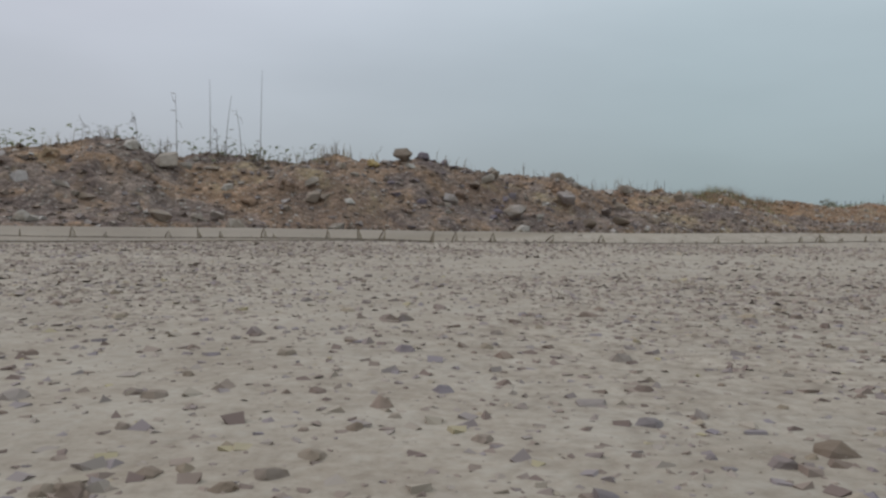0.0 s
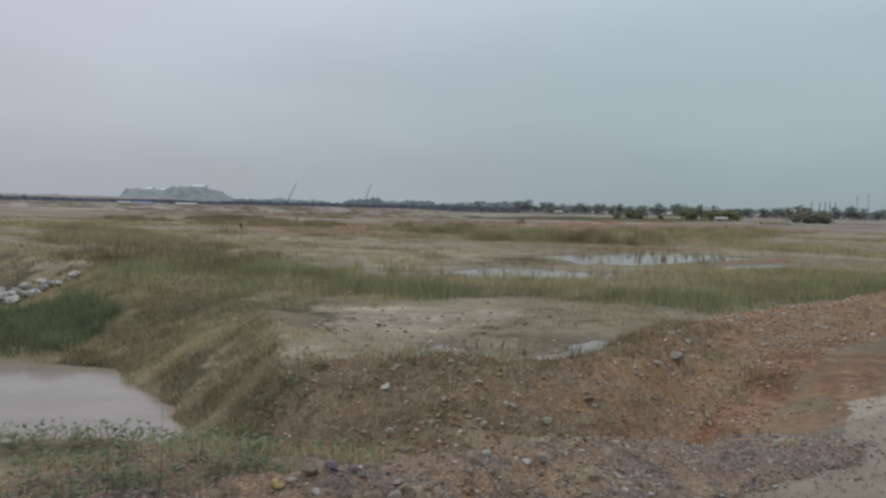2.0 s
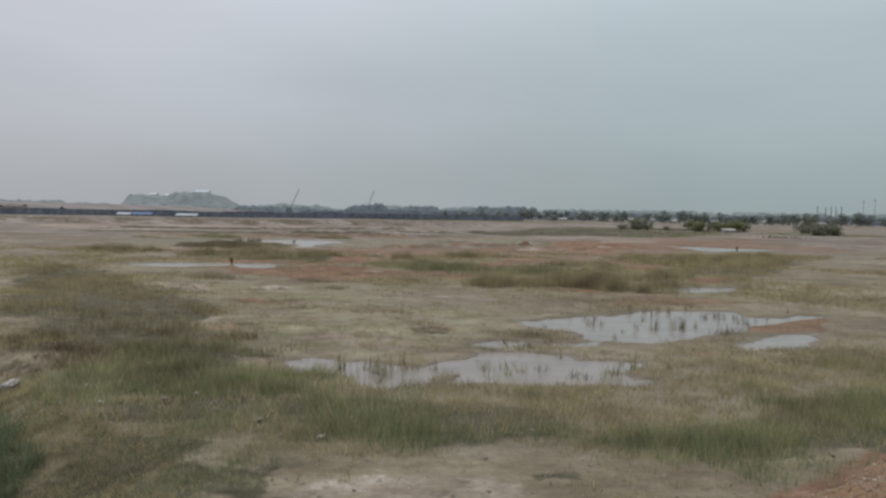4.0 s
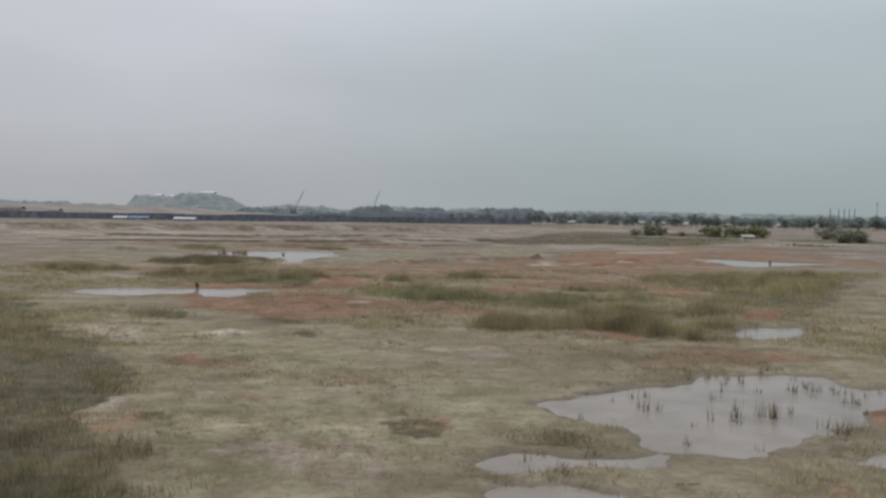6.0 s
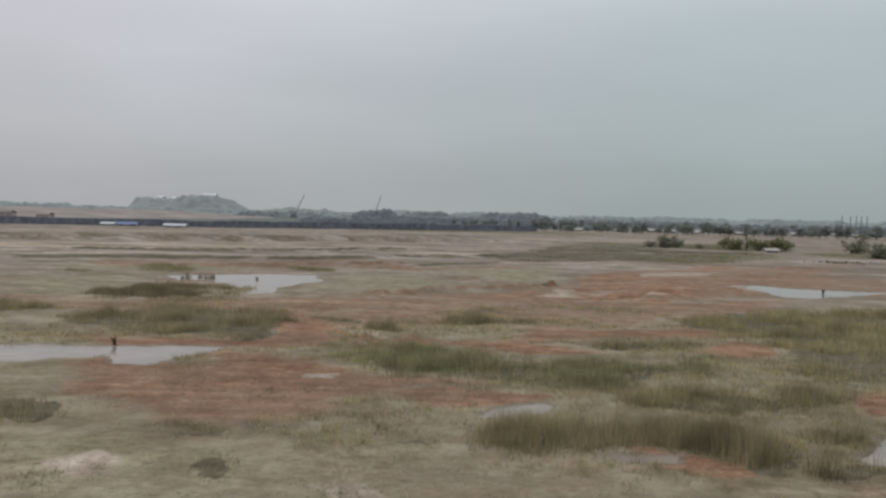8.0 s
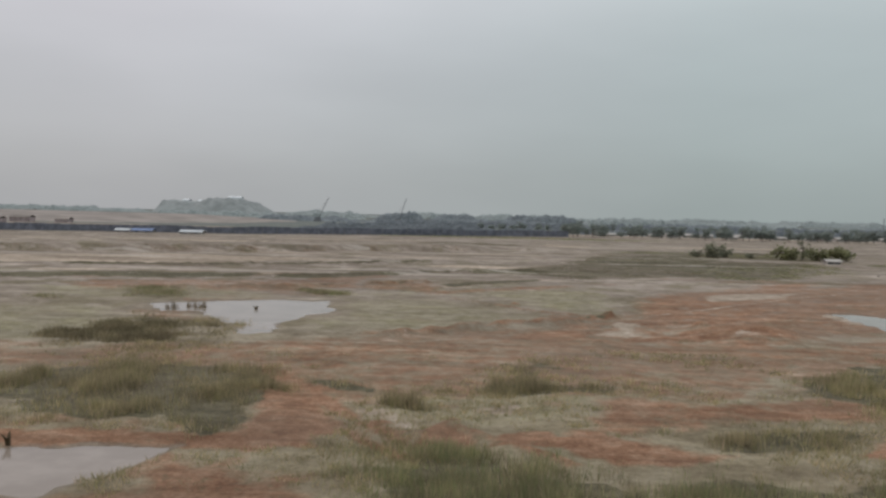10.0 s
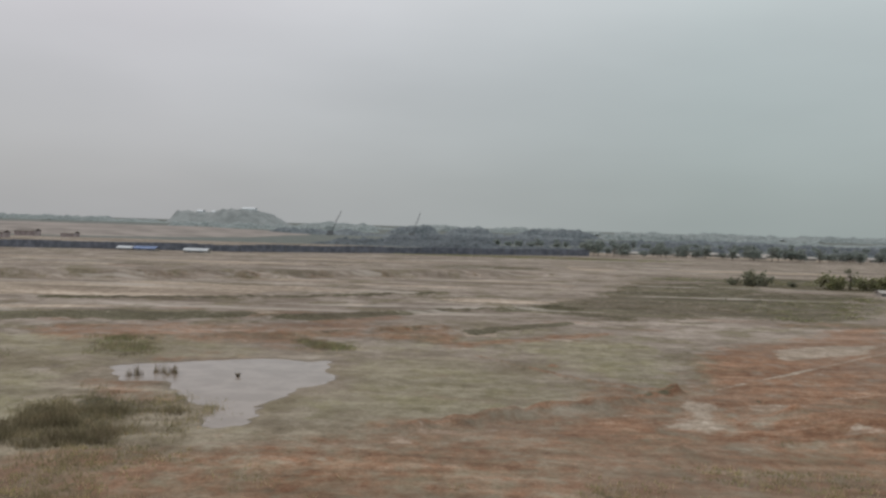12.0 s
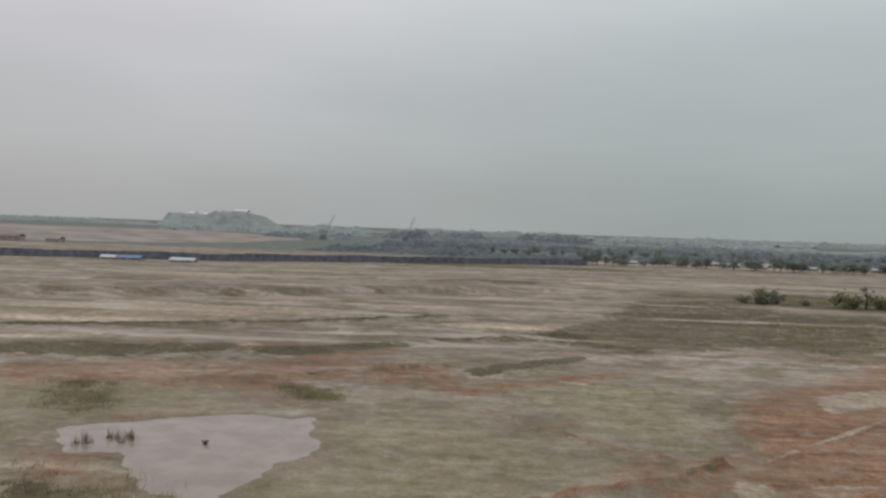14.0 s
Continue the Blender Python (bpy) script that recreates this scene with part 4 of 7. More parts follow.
PEBBLE_CHIPS = make_crumbs("pebble_chips", (0.0, (0.16, 0.115, 0.1)), (0.3, (0.265, 0.205, 0.165)), (0.5, (0.205, 0.172, 0.178)), (0.72, (0.33, 0.275, 0.215)), (0.9, (0.24, 0.2, 0.195)), (1.0, (0.36, 0.3, 0.17)))
CRUMBS = make_crumbs("rubble_crumbs", (0.0, (0.11, 0.082, 0.07)), (0.35, (0.19, 0.142, 0.112)), (0.6, (0.25, 0.178, 0.125)), (0.8, (0.2, 0.168, 0.165)), (0.93, (0.3, 0.25, 0.21)), (1.0, (0.42, 0.38, 0.35)))
PALE_CRUMBS = make_crumbs("pale_crumbs", (0.0, (0.17, 0.14, 0.112)), (0.5, (0.26, 0.222, 0.185)), (1.0, (0.44, 0.4, 0.36)))
RED_CRUMBS = make_crumbs("red_crumbs", (0.0, (0.193, 0.103, 0.060)), (0.5, (0.338, 0.207, 0.126)), (0.85, (0.398, 0.310, 0.229)), (1.0, (0.555, 0.483, 0.404)))
GRAVEL = make_crumbs("road_gravel", (0.0, (0.185, 0.138, 0.116)), (0.4, (0.258, 0.202, 0.165)), (0.7, (0.315, 0.258, 0.21)), (0.88, (0.245, 0.198, 0.194)), (1.0, (0.36, 0.292, 0.205)))
REED = make_leaves("reed_blades", (0.0, (0.23, 0.222, 0.108)), (0.45, (0.36, 0.325, 0.172)), (0.75, (0.46, 0.385, 0.24)), (1.0, (0.58, 0.455, 0.33)))
GREEN = make_leaves("green_blades", (0.0, (0.172, 0.212, 0.1)), (0.5, (0.298, 0.318, 0.16)), (0.85, (0.41, 0.37, 0.215)), (1.0, (0.53, 0.43, 0.31)))
SCRUB_LEAF = make_leaves("scrub_blades", (0.0, (0.19, 0.17, 0.105)), (0.5, (0.28, 0.243, 0.155)), (1.0, (0.39, 0.32, 0.225)))
DARK_SCRUB = make_leaves("dark_scrub_blades", (0.0, (0.1, 0.09, 0.055)), (0.5, (0.155, 0.138, 0.085)), (1.0, (0.235, 0.2, 0.13)))
DRY = make_leaves("dry_stalks", (0.0, (0.105, 0.078, 0.054)), (0.5, (0.194, 0.149, 0.093)), (1.0, (0.299, 0.247, 0.149)))
DARK_GREEN = make_leaves("damp_grass_blades", (0.0, (0.105, 0.145, 0.085)), (0.5, (0.17, 0.21, 0.12)), (1.0, (0.26, 0.265, 0.155)))
LEAF = make_leaves("weed_leaves", (0.0, (0.115, 0.145, 0.088)), (0.5, (0.19, 0.22, 0.13)), (1.0, (0.29, 0.278, 0.17)))
# far row's leaf colour, lightened and greyed to hold the haze before it
HAZED_TREE_LEAF = make_leaves("hazed_tree_leaves", (0.0, (0.175, 0.212, 0.207)), (0.5, (0.263, 0.310, 0.292)), (1.0, (0.375, 0.398, 0.372)))
LIGHT_LEAF = make_leaves("bush_leaves", (0.0, (0.15, 0.165, 0.09)), (0.5, (0.225, 0.235, 0.13)), (1.0, (0.3, 0.29, 0.17)))
BUSH_LEAF = make_leaves("dark_bush_leaves", (0.0, (0.15, 0.165, 0.12)), (0.5, (0.235, 0.245, 0.18)), (1.0, (0.33, 0.325, 0.25)))
BARK = make_plain("bark", (0.09, 0.07, 0.055), 0.9, 4.0)
WATER = make_water()
DAMP = make_plain("damp_mud", (0.165, 0.13, 0.1), 0.7, 20.0)


# ---- the ground: one sheet out to the horizon ----
def graded(start, step, grow, end):
    out = [start]
    while out[-1] < end:
        out.append(out[-1] + step)
        step *= grow
    return out


def make_ground_sheet():
    # the columns fan out with distance, so that the mesh is fine where it is near
    out = np.array(graded(8, 0.12, 1.035, 9500))
    xs = np.concatenate([-out[::-1][:-1], np.arange(-8, 8.001, 0.12), out[1:]])
    ys = np.concatenate([-np.array(graded(1, 0.2, 1.16, 3000))[::-1], np.arange(-0.9, 16, 0.1), np.array(graded(16, 0.1, 1.004, 84)), np.arange(84.7, 125, 0.3), np.array(graded(125.2, 0.3, 1.012, 235)), np.array(graded(237, 1.8, 1.04, 4800))])
    x, y = (a.ravel() for a in np.meshgrid(xs, ys))
    x = x * np.clip(0.5 + y / 40, 0.5, 8.0)
    z = ground_height(x, y)
    wet = water_reach(x, y)
    me = mesh_of("ground", np.stack([x, y, z], 1), grid_faces(len(ys), len(xs)), GROUND, flat=False)
    soil, cover = np.ones((len(x), 4), np.float32), np.ones((len(x), 4), np.float32)
    soil[:, 0] = np.maximum(cover_of(x, y, "red", 1.7), (0.36 + 0.2 * smooth(80, 100, y)) * smooth(0.0, 0.65, fbm(x * 0.5, y, 9, 6, 51)) * smooth(24, 40, y) * smooth(190, 130, y))
    line_red, line_pale, line_turf = np.zeros_like(x), np.zeros_like(x), np.zeros_like(x)
    broken = 0.75 + 0.25 * fbm(x, y, 5, 3, 53)
    for points, high, wide, reddish, pallid, grown in RIDGES:
        r, _, _ = line_reach(x, y, list(points))
        ridge = np.exp(-(r / (1.3 * wide)) ** 2) * broken
        line_red, line_pale, line_turf = np.maximum(line_red, reddish * ridge), np.maximum(line_pale, pallid * ridge), np.maximum(line_turf, grown * ridge)
    for cx, cy, high, wide in LUMPS:
        line_red = np.maximum(line_red, 0.9 * np.exp(-(np.hypot(x - cx, y - cy) / (1.4 * wide)) ** 2))
    d, s, _ = line_reach(x, y, SCARP)
    face = np.where(s > 0, smooth(6, 3.5, d), smooth(2, 0.5, d)) * smooth(22, 0, x) * broken
    line_red, line_turf = np.maximum(line_red, 0.5 * face), np.maximum(line_turf, 0.5 * face)
    soil[:, 0] = np.maximum(soil[:, 0], line_red)
    pit, _, _ = line_reach(x, y, PIT)
    near_red, side, _ = line_reach(x, y, RED_BERM)
    soil[:, 0] = np.maximum(soil[:, 0], 0.75 * np.where(side > 0, smooth(1.5, 0.9, near_red), smooth(2.6, 1.2, near_red)) * smooth(1.3, 2.8, x))
    soil[:, 1] = np.maximum(cover_of(x, y, "silt", 2.6), 0.48 * smooth(0.0, 0.7, fbm(x * 0.6, y, 14, 5, 61)) * smooth(22, 36, y) * smooth(180, 120, y))
    soil[:, 2] = np.maximum(0.85 * cover_of(x, y, "pale", 1.7), 0.44 * smooth(0.12, 0.75, fbm(x * 0.45, y, 8 + 0.02 * y, 5, 71)) * smooth(20, 32, y))
    soil[:, 2] = np.maximum(np.maximum(soil[:, 2] * (1 - line_red), line_pale), 0.5 * ruts(x, y) * smooth(-0.3, 0.5, fbm(x, y, 6, 3, 73)))
    d, s, _ = line_reach(x, y, BERM)
    before = (s < 0) | (y < 0.5)
    reach, edge_side, _ = line_reach(x, y, ROAD_EDGE)
    cover[:, 0] = smooth(-0.15, 0.2, -reach * edge_side + 0.25 * fbm(x, y, 0.9, 4, 97)) * smooth(9.3, 8.8, reach + 0.3 * fbm(x, y, 1.4, 3, 99))
    soil[:, 3] = (0.45 + 0.55 * smooth(0.7, 1.5, y)) * np.where(before, smooth(1.9, 2.3, d + 0.15 * fbm(x, y, 0.8, 3, 3) + 0.12 * np.maximum(x, 0)) * smooth(-0.9, 0.3, fbm(x, y, 0.7, 3, 6)), 0.0)
    in_pit = inside(x, y, PIT)
    slope = in_pit & (pit < 3.4)
    turf = cover_of(x, y, "dark turf", 2.4)
    for kind in ("green turf", "reed", "green reed", "weed", "tussock", "slope grass", "meadow"):
        turf = np.maximum(turf, (0.52 if kind == "tussock" else 0.75) * cover_of(x, y, kind))
    turf = np.maximum(turf, np.where(slope, 0.54 + 0.2 * fbm(x, y, 0.7, 5, 81), 0))
    soil[:, 1], soil[:, 2] = np.where(slope, 0.2, soil[:, 1]), np.where(slope, 0.0, soil[:, 2])
    soil[:, 0] = np.maximum(soil[:, 0], np.where(slope, 0.26 + 0.22 * fbm(x, y, 0.8, 4, 85), 0))
    turf = np.maximum(turf, 0.46 * smooth(1.6, 0.7, np.abs(d - 1.3)) * (s > 0) * (x < 1.2))
    soil[:, 0] = np.maximum(soil[:, 0], 0.42 * smooth(2.4, 1.6, d) * (s > 0))
    turf = np.maximum(turf, 0.5 * smooth(-0.1, 0.6, fbm(x * 0.7, y, 6, 5, 91)) * smooth(16, 20, y) * (0.55 + 0.45 * smooth(26, 21, y)) * smooth(150, 90, y))
    turf = np.maximum(turf, line_turf)
    turf = np.maximum(turf, 0.75 * smooth(410, 470, y))
    turf = np.maximum(turf, 0.62 * blob(x, y, (0.4, 9.6, 2.2, 2.2)))
    turf = np.maximum(turf, (0.36 + 0.22 * fbm(x, y, 0.9, 5, 83)) * smooth(0.3, 0.5, blob(x, y, (-1.0, 13, 5.6, 5.5))))
    turf = np.maximum(turf, 0.62 * np.clip(0.5 + reach_into(x, y, RIM, 0.5, 401), 0, 1))
    turf = np.where(cover[:, 0] > 0.5, 0, turf)
    cover[:, 1] = turf
    cover[:, 2] = np.maximum(smooth(-0.7, 0.0, wet), np.where(in_pit, smooth(0.9, 1.15, pit_depth(x, y)), 0)) * 0.5
    damp = smooth(2.25, 1.85, d + 0.15 * fbm(x, y, 0.8, 3, 3) + 0.12 * np.maximum(x, 0)) * before * (y < 12)
    cover[:, 2] = np.maximum(cover[:, 2], 0.5 * damp)
    cover[:, 3] = smooth(398, 425, y + 6 * fbm(x, y, 30, 3, 95)) * 0.9
    for name, data in (("soil", soil), ("cover", cover)):
        me.attributes.new(name, "FLOAT_COLOR", "POINT").data.foreach_set("color", data.ravel())
    return tagged(new("ground", me), "flat waste ground of pale silt, red earth and patchy turf", "ground", kind="structure")


ground = make_ground_sheet()


def make_water_sheet(corners, level, label):
    """A level sheet under the ground's skin, a little wider than the pond; the shore is where it comes out of the ground."""
    turn = sum(a[0] * b[1] - b[0] * a[1] for a, b in zip(corners, corners[1:] + corners[:1]))
    bm = bmesh.new()
    ring = []
    for a, b, c in zip(corners[-1:] + corners[:-1], corners, corners[1:] + corners[:1]):
        way = (Vector(c) - Vector(a)).normalized() * (0.5 if turn > 0 else -0.5)
        ring.append(bm.verts.new((b[0] + way.y, b[1] - way.x, level)))
    bmesh.ops.triangulate(bm, faces=[bm.faces.new(ring)])
    me = bpy.data.meshes.new("water")
    bm.to_mesh(me)
    bm.free()
    me.materials.append(WATER)
    return tagged(new("water", me), label, "pond", kind="structure")


for k, (corners, amount) in enumerate(PATCHES["water"]):
    make_water_sheet(corners, -0.036 - 0.002 * (k % 5), "shallow grey rainwater pond on the bare silt")
make_water_sheet([(-40, 3), (0, 3), (0, 30), (-40, 30)], -1.0, "still grey-brown water in the dug pit")


# ---- stones ----
def hull_rock(points=13, squash=0.7, sharp=0.25):
    """A broken stone about 1 across: the hull of a few scattered points."""
    bm = bmesh.new()
    for _ in range(points):
        v = Vector((random.gauss(0, 1), random.gauss(0, 1), random.gauss(0, 1))).normalized() * random.uniform(0.5 - sharp * 0.5, 0.5)
        bm.verts.new((v.x, v.y * random.uniform(0.75, 1), v.z * squash))
    res = bmesh.ops.convex_hull(bm, input=bm.verts)
    bmesh.ops.delete(bm, geom=[v for v in res["geom_interior"] if isinstance(v, bmesh.types.BMVert)], context="VERTS")
    return bm


ROCKS = []
for k in range(14):
    me = bpy.data.meshes.new("stone")
    bm = hull_rock(15 if k < 9 else 10, random.choice((0.55, 0.7, 0.85)))
    bm.to_mesh(me)
    bm.free()
    me.materials.append(STONE)
    ROCKS.append(me)
WHITE_ROCKS = []
for me in ROCKS[:6]:
    me = me.copy()
    me.materials[0] = WHITE_STONE
    WHITE_ROCKS.append(me)
DARK_ROCKS = []
for me in ROCKS[:6]:
    me = me.copy()
    me.materials[0] = DARK_STONE
    DARK_ROCKS.append(me)
PEBBLES = []
for k in range(8):
    me = bpy.data.meshes.new("pebble")
    bm = hull_rock(24, random.uniform(0.6, 0.85), 0.1)
    bm.to_mesh(me)
    bm.free()
    me.materials.append(PEBBLE)
    PEBBLES.append(me)


def rock_at(name, meshes, x, y, z, size, parent, label=""):
    ob = new(name, random.choice(meshes))
    ob.parent = parent
    ob.matrix_world = pose(x, y, z, random.uniform(-25, 25), random.uniform(-25, 25), random.uniform(0, 360)) @ Matrix.Diagonal(
        (size * random.uniform(0.8, 1.25), size, size * random.uniform(0.8, 1.1), 1))
    return tagged(ob, label)


CHIP = np.array([(-1, -1, -1), (1, -1, -1), (1, 1, -1), (-1, 1, -1), (-1, -1, 1), (1, -1, 1), (1, 1, 1), (-1, 1, 1)], float) * 0.7
CHIP_FACES = np.array([(0, 3, 2), (0, 2, 1), (4, 5, 6), (4, 6, 7), (0, 1, 5), (0, 5, 4), (1, 2, 6), (1, 6, 5), (2, 3, 7), (2, 7, 6), (3, 0, 4), (3, 4, 7)])


def crumbs(name, places, sizes, material, label, category, rng, flat=False):
    """Many small broken pieces joined into one mesh; flat ones are low splinters of five corners."""
    n = len(places)
    if flat:
        a = rng.uniform(0, 2 * math.pi, (n, 1)) + np.array([0, 1.3, 3.0, 4.6]) + rng.uniform(-0.4, 0.4, (n, 4))
        r = rng.uniform(0.35, 0.6, (n, 4))
        base = np.stack([r * np.cos(a), r * np.sin(a), np.full((n, 4), -0.1)], 2)
        base[:, :2, 2] += rng.uniform(0.0, 0.3, (n, 2))
        tip = np.concatenate([rng.normal(0, 0.2, (n, 1, 2)), rng.uniform(0.12, 0.26, (n, 1, 1))], 2)
        shape = np.concatenate([base, tip], 1) * np.asarray(sizes)[:, None, None] + np.asarray(places)[:, None, :]
        faces = (np.array([(0, 1, 4), (1, 2, 4), (2, 3, 4), (3, 0, 4)])[None] + 5 * np.arange(n)[:, None, None]).reshape(-1, 3)
        return tagged(new(name, mesh_of(name, shape.reshape(-1, 3), faces, material)), label, category, kind="stuff")
    shape = CHIP[None] * rng.uniform(0.6, 1.1, (n, 8, 1)) + rng.normal(0, 0.14, (n, 8, 3))
    for p, q in ((0, 1), (1, 2), (0, 2), (0, 1)):
        a = rng.uniform(0, 2 * math.pi, n)[:, None]
        u, v = shape[:, :, p] * np.cos(a) - shape[:, :, q] * np.sin(a), shape[:, :, p] * np.sin(a) + shape[:, :, q] * np.cos(a)
        shape[:, :, p], shape[:, :, q] = u, v
    shape[:, :, 2] *= rng.uniform(0.4, 0.75, (n, 1))
    shape = shape * (np.asarray(sizes)[:, None, None] / 2) + np.asarray(places)[:, None, :]
    faces = (CHIP_FACES[None] + 8 * np.arange(n)[:, None, None]).reshape(-1, 3)
    return tagged(new(name, mesh_of(name, shape.reshape(-1, 3), faces, material)), label, category, kind="stuff")


# ---- the two banks ----
def bank_profile(w, front, back):
    """Height share across a bank: w metres from the crest, negative to the front."""
    return np.where(w < 0, smooth(-front, -0.05 * front, w), smooth(back, 0.05 * back, w))


def berm_height(x, y):
    d, s, u = line_reach(x, y, BERM)
    w = d * s
    n = fbm(x, y, 0.7, 5, 21)
    v = 1.069 * u
    crest = 0.375 + 0.07 * smooth(0.53, 0.45, u) - 0.1 * smooth(-0.85, -1.5, x) + 0.05 * np.sin(v * 23 + 1.2) + 0.04 * fbm(x, y, 1.3, 2, 22) - 0.06 * np.exp(-((x + 0.5) / 0.32) ** 2) + 0.02 * np.exp(-((x + 1.25) / 0.35) ** 2)
    crest = crest * (1 - smooth(0.66, 0.86, v) * 0.5) * (1 - smooth(0.9, 1.0, u) * 0.95)
    front, back = 0.82 + 0.36 * smooth(0.64, 0.82, v) + 0.32 * smooth(0.57, 0.46, u) + 0.1 * n, 0.75
    h = crest * bank_profile(w + 0.05 * n, front, back)
    shelf = 0.15 * smooth(2.0, 1.3, w) * smooth(0.2, 0.9, w) * smooth(0.72, 0.5, u)
    h = np.maximum(h, shelf)
    lumps = (0.068 * n + 0.03 * np.abs(fbm(x, y, 0.28, 3, 23))) * smooth(0.02, 0.14, h)
    gully = -0.05 * smooth(0.55, 0.8, value_noise(v * 42, w * 0.8, 29)) * smooth(0.05, 0.2, h)
    return h + lumps + gully


def red_height(x, y):
    d, s, u = line_reach(x, y, RED_BERM)
    w = d * s
    n = fbm(x, y, 1.0, 5, 41)
    crest = (0.13 + 0.14 * smooth(2.0, 3.8, x)) * smooth(0.0, 0.06, u) * (1 - 0.6 * smooth(0.55, 1.0, u)) + 0.05 * n
    h = crest * bank_profile(w + 0.12 * n, 1.35, 0.9)
    return h + (0.05 * n + 0.034 * fbm(x, y, 0.3, 4, 43)) * smooth(0.02, 0.14, h)


def make_bank(name, line, before, after, step, high, mat, label):
    """A bank of earth: its skin over the ground along a line, sunk in at its rim."""
    pts = [Vector((*p, 0)) for p in line]
    spots = []
    for a, b in zip(pts, pts[1:]):
        n = max(1, int((b - a).length / step))
        spots += [a.lerp(b, i / n) for i in range(n)]
    spots.append(pts[-1])
    spots = np.array([(p.x, p.y) for p in spots])
    soft = spots.copy()
    for _ in range(40):
        soft[1:-1] = 0.25 * soft[:-2] + 0.5 * soft[1:-1] + 0.25 * soft[2:]
    way = np.gradient(soft, axis=0)
    way /= np.linalg.norm(way, axis=1)[:, None]
    across = np.arange(-before, after + step / 2, step)
    x = (soft[:, 0, None] - way[:, 1, None] * across).ravel()
    y = (soft[:, 1, None] + way[:, 0, None] * across).ravel()
    h = high(x, y)
    z = ground_height(x, y) + h - 0.05 * smooth(0.03, 0.0, h)
    me = mesh_of("earth", np.stack([x, y, z], 1), grid_faces(len(soft), len(across)), mat, flat=False)
    thing = tagged(new(name), label, "earth bank")
    ob = new("earth", me)
    ob.parent = thing
    return thing


berm = make_bank("rubble_bank", BERM, 1.5, 2.1, 0.028, berm_height, BANK, "low bank of brown rubble earth with broken stones and weeds")
red_berm = make_bank("red_earth_bank", RED_BERM, 1.8, 1.5, 0.045, red_height, RED_BANK, "low bank of reddish earth strewn with small stones")


def surface(x, y, high):
    x, y = np.atleast_1d(np.asarray(x, float)), np.atleast_1d(np.asarray(y, float))
    return ground_height(x, y) + (high(x, y) if high else 0)


rng = np.random.default_rng(7)


def along_bank(n, line, low, high, u0=0.0, u1=1.0):
    """Random places beside a polyline, low to high metres to its left."""
    lengths = np.array([math.dist(a, b) for a, b in zip(line, line[1:])])
    t = rng.uniform(u0, u1, n) * lengths.sum()
    ends = np.cumsum(lengths)
    k = np.minimum(np.searchsorted(ends, t), len(lengths) - 1)
    a, b = np.array(line)[k], np.array(line)[k + 1]
    way = (b - a) / lengths[k][:, None]
    p = a + way * (t - (ends - lengths)[k])[:, None]
    w = rng.uniform(low, high, n)
    return p[:, 0] - way[:, 1] * w, p[:, 1] + way[:, 0] * w


# single stones that stand out on the first bank: place and size
for x, y, size, label in ((1.13, 5.72, 0.15, "large pale stone"), (0.69, 5.27, 0.1, ""), (1.37, 5.40, 0.1, "pale chipped stone"), (-0.22, 4.48, 0.09, "white stone"),
                          (0.30, 5.30, 0.1, "flat dark slab"), (0.42, 5.36, 0.08, "flat dark slab"), (0.18, 5.22, 0.13, ""), (0.02, 5.12, 0.11, "ochre stone"), (1.62, 5.98, 0.13, "pale stone"), (1.5, 5.95, 0.08, ""),
                          (-0.55, 4.05, 0.08, "white stone"), (-0.72, 3.85, 0.1, "white stone"), (2.1, 6.2, 0.1, ""), (0.45, 4.9, 0.1, ""), (-1.9, 3.5, 0.13, ""), (-1.5, 3.9, 0.1, ""), (1.1, 5.2, 0.16, "large pale stone"), (1.42, 5.2, 0.13, "pale stone"), (0.7, 5.2, 0.1, "pale stone"), (0.58, 5.1, 0.09, ""),
                          (0.8, 4.9, 0.17, "flat brown slab"), (1.2, 4.95, 0.1, "pale stone"), (1.9, 5.75, 0.12, "pale stone"), (-0.2, 4.42, 0.09, "pale stone"), (-0.9, 4.5, 0.15, "pale stone"), (-0.6, 3.95, 0.08, "pale stone"), (-0.4, 3.8, 0.1, "pale stone")):
    ob = rock_at("stone", ROCKS[:9], x, y, float(surface(x, y, berm_height)[0]) + 0.2 * size, size, berm, label)
    if label in ("ochre stone", "flat dark slab"):
        ob.data = ob.data.copy()
        ob.data.materials[0] = OCHRE_STONE if label == "ochre stone" else DARK_STONE
bx, by = along_bank(215, BERM, -0.95, 0.3, 0.42, 0.98)
for x, y in zip(bx, by):
    size = 0.028 + 0.085 * random.random() ** 2.4
    rock_at("stone", ROCKS, x, y, float(surface(x, y, berm_height)[0]) - 0.08 * size, size, berm)
# a spill of dark purplish stones down the middle of the bank
bx, by = along_bank(46, BERM, -0.75, 0.08, 0.575, 0.655)
for x, y in zip(bx, by):
    size = 0.03 + 0.06 * random.random() ** 1.6
    rock_at("stone", DARK_ROCKS, x, y, float(surface(x, y, berm_height)[0]) - 0.05 * size, size, berm)
# paler stones all along the bank
bx, by = along_bank(75, BERM, -0.9, 0.1, 0.42, 0.85)
for x, y in zip(bx, by):
    size = 0.025 + 0.075 * random.random() ** 2
    rock_at("stone", WHITE_ROCKS, x, y, float(surface(x, y, berm_height)[0]) + 0.05 * size, size, berm)
bx, by = along_bank(12000, BERM, -1.0, 1.7, 0.25, 1.0)
size = 0.009 + 0.036 * rng.random(len(bx)) ** 3.2
crumbs("bank_rubble", np.stack([bx, by, surface(bx, by, berm_height) + 0.05 * size], 1), size, CRUMBS, "crumbs of stone and clod scattered over the rubble bank", "rubble", rng)

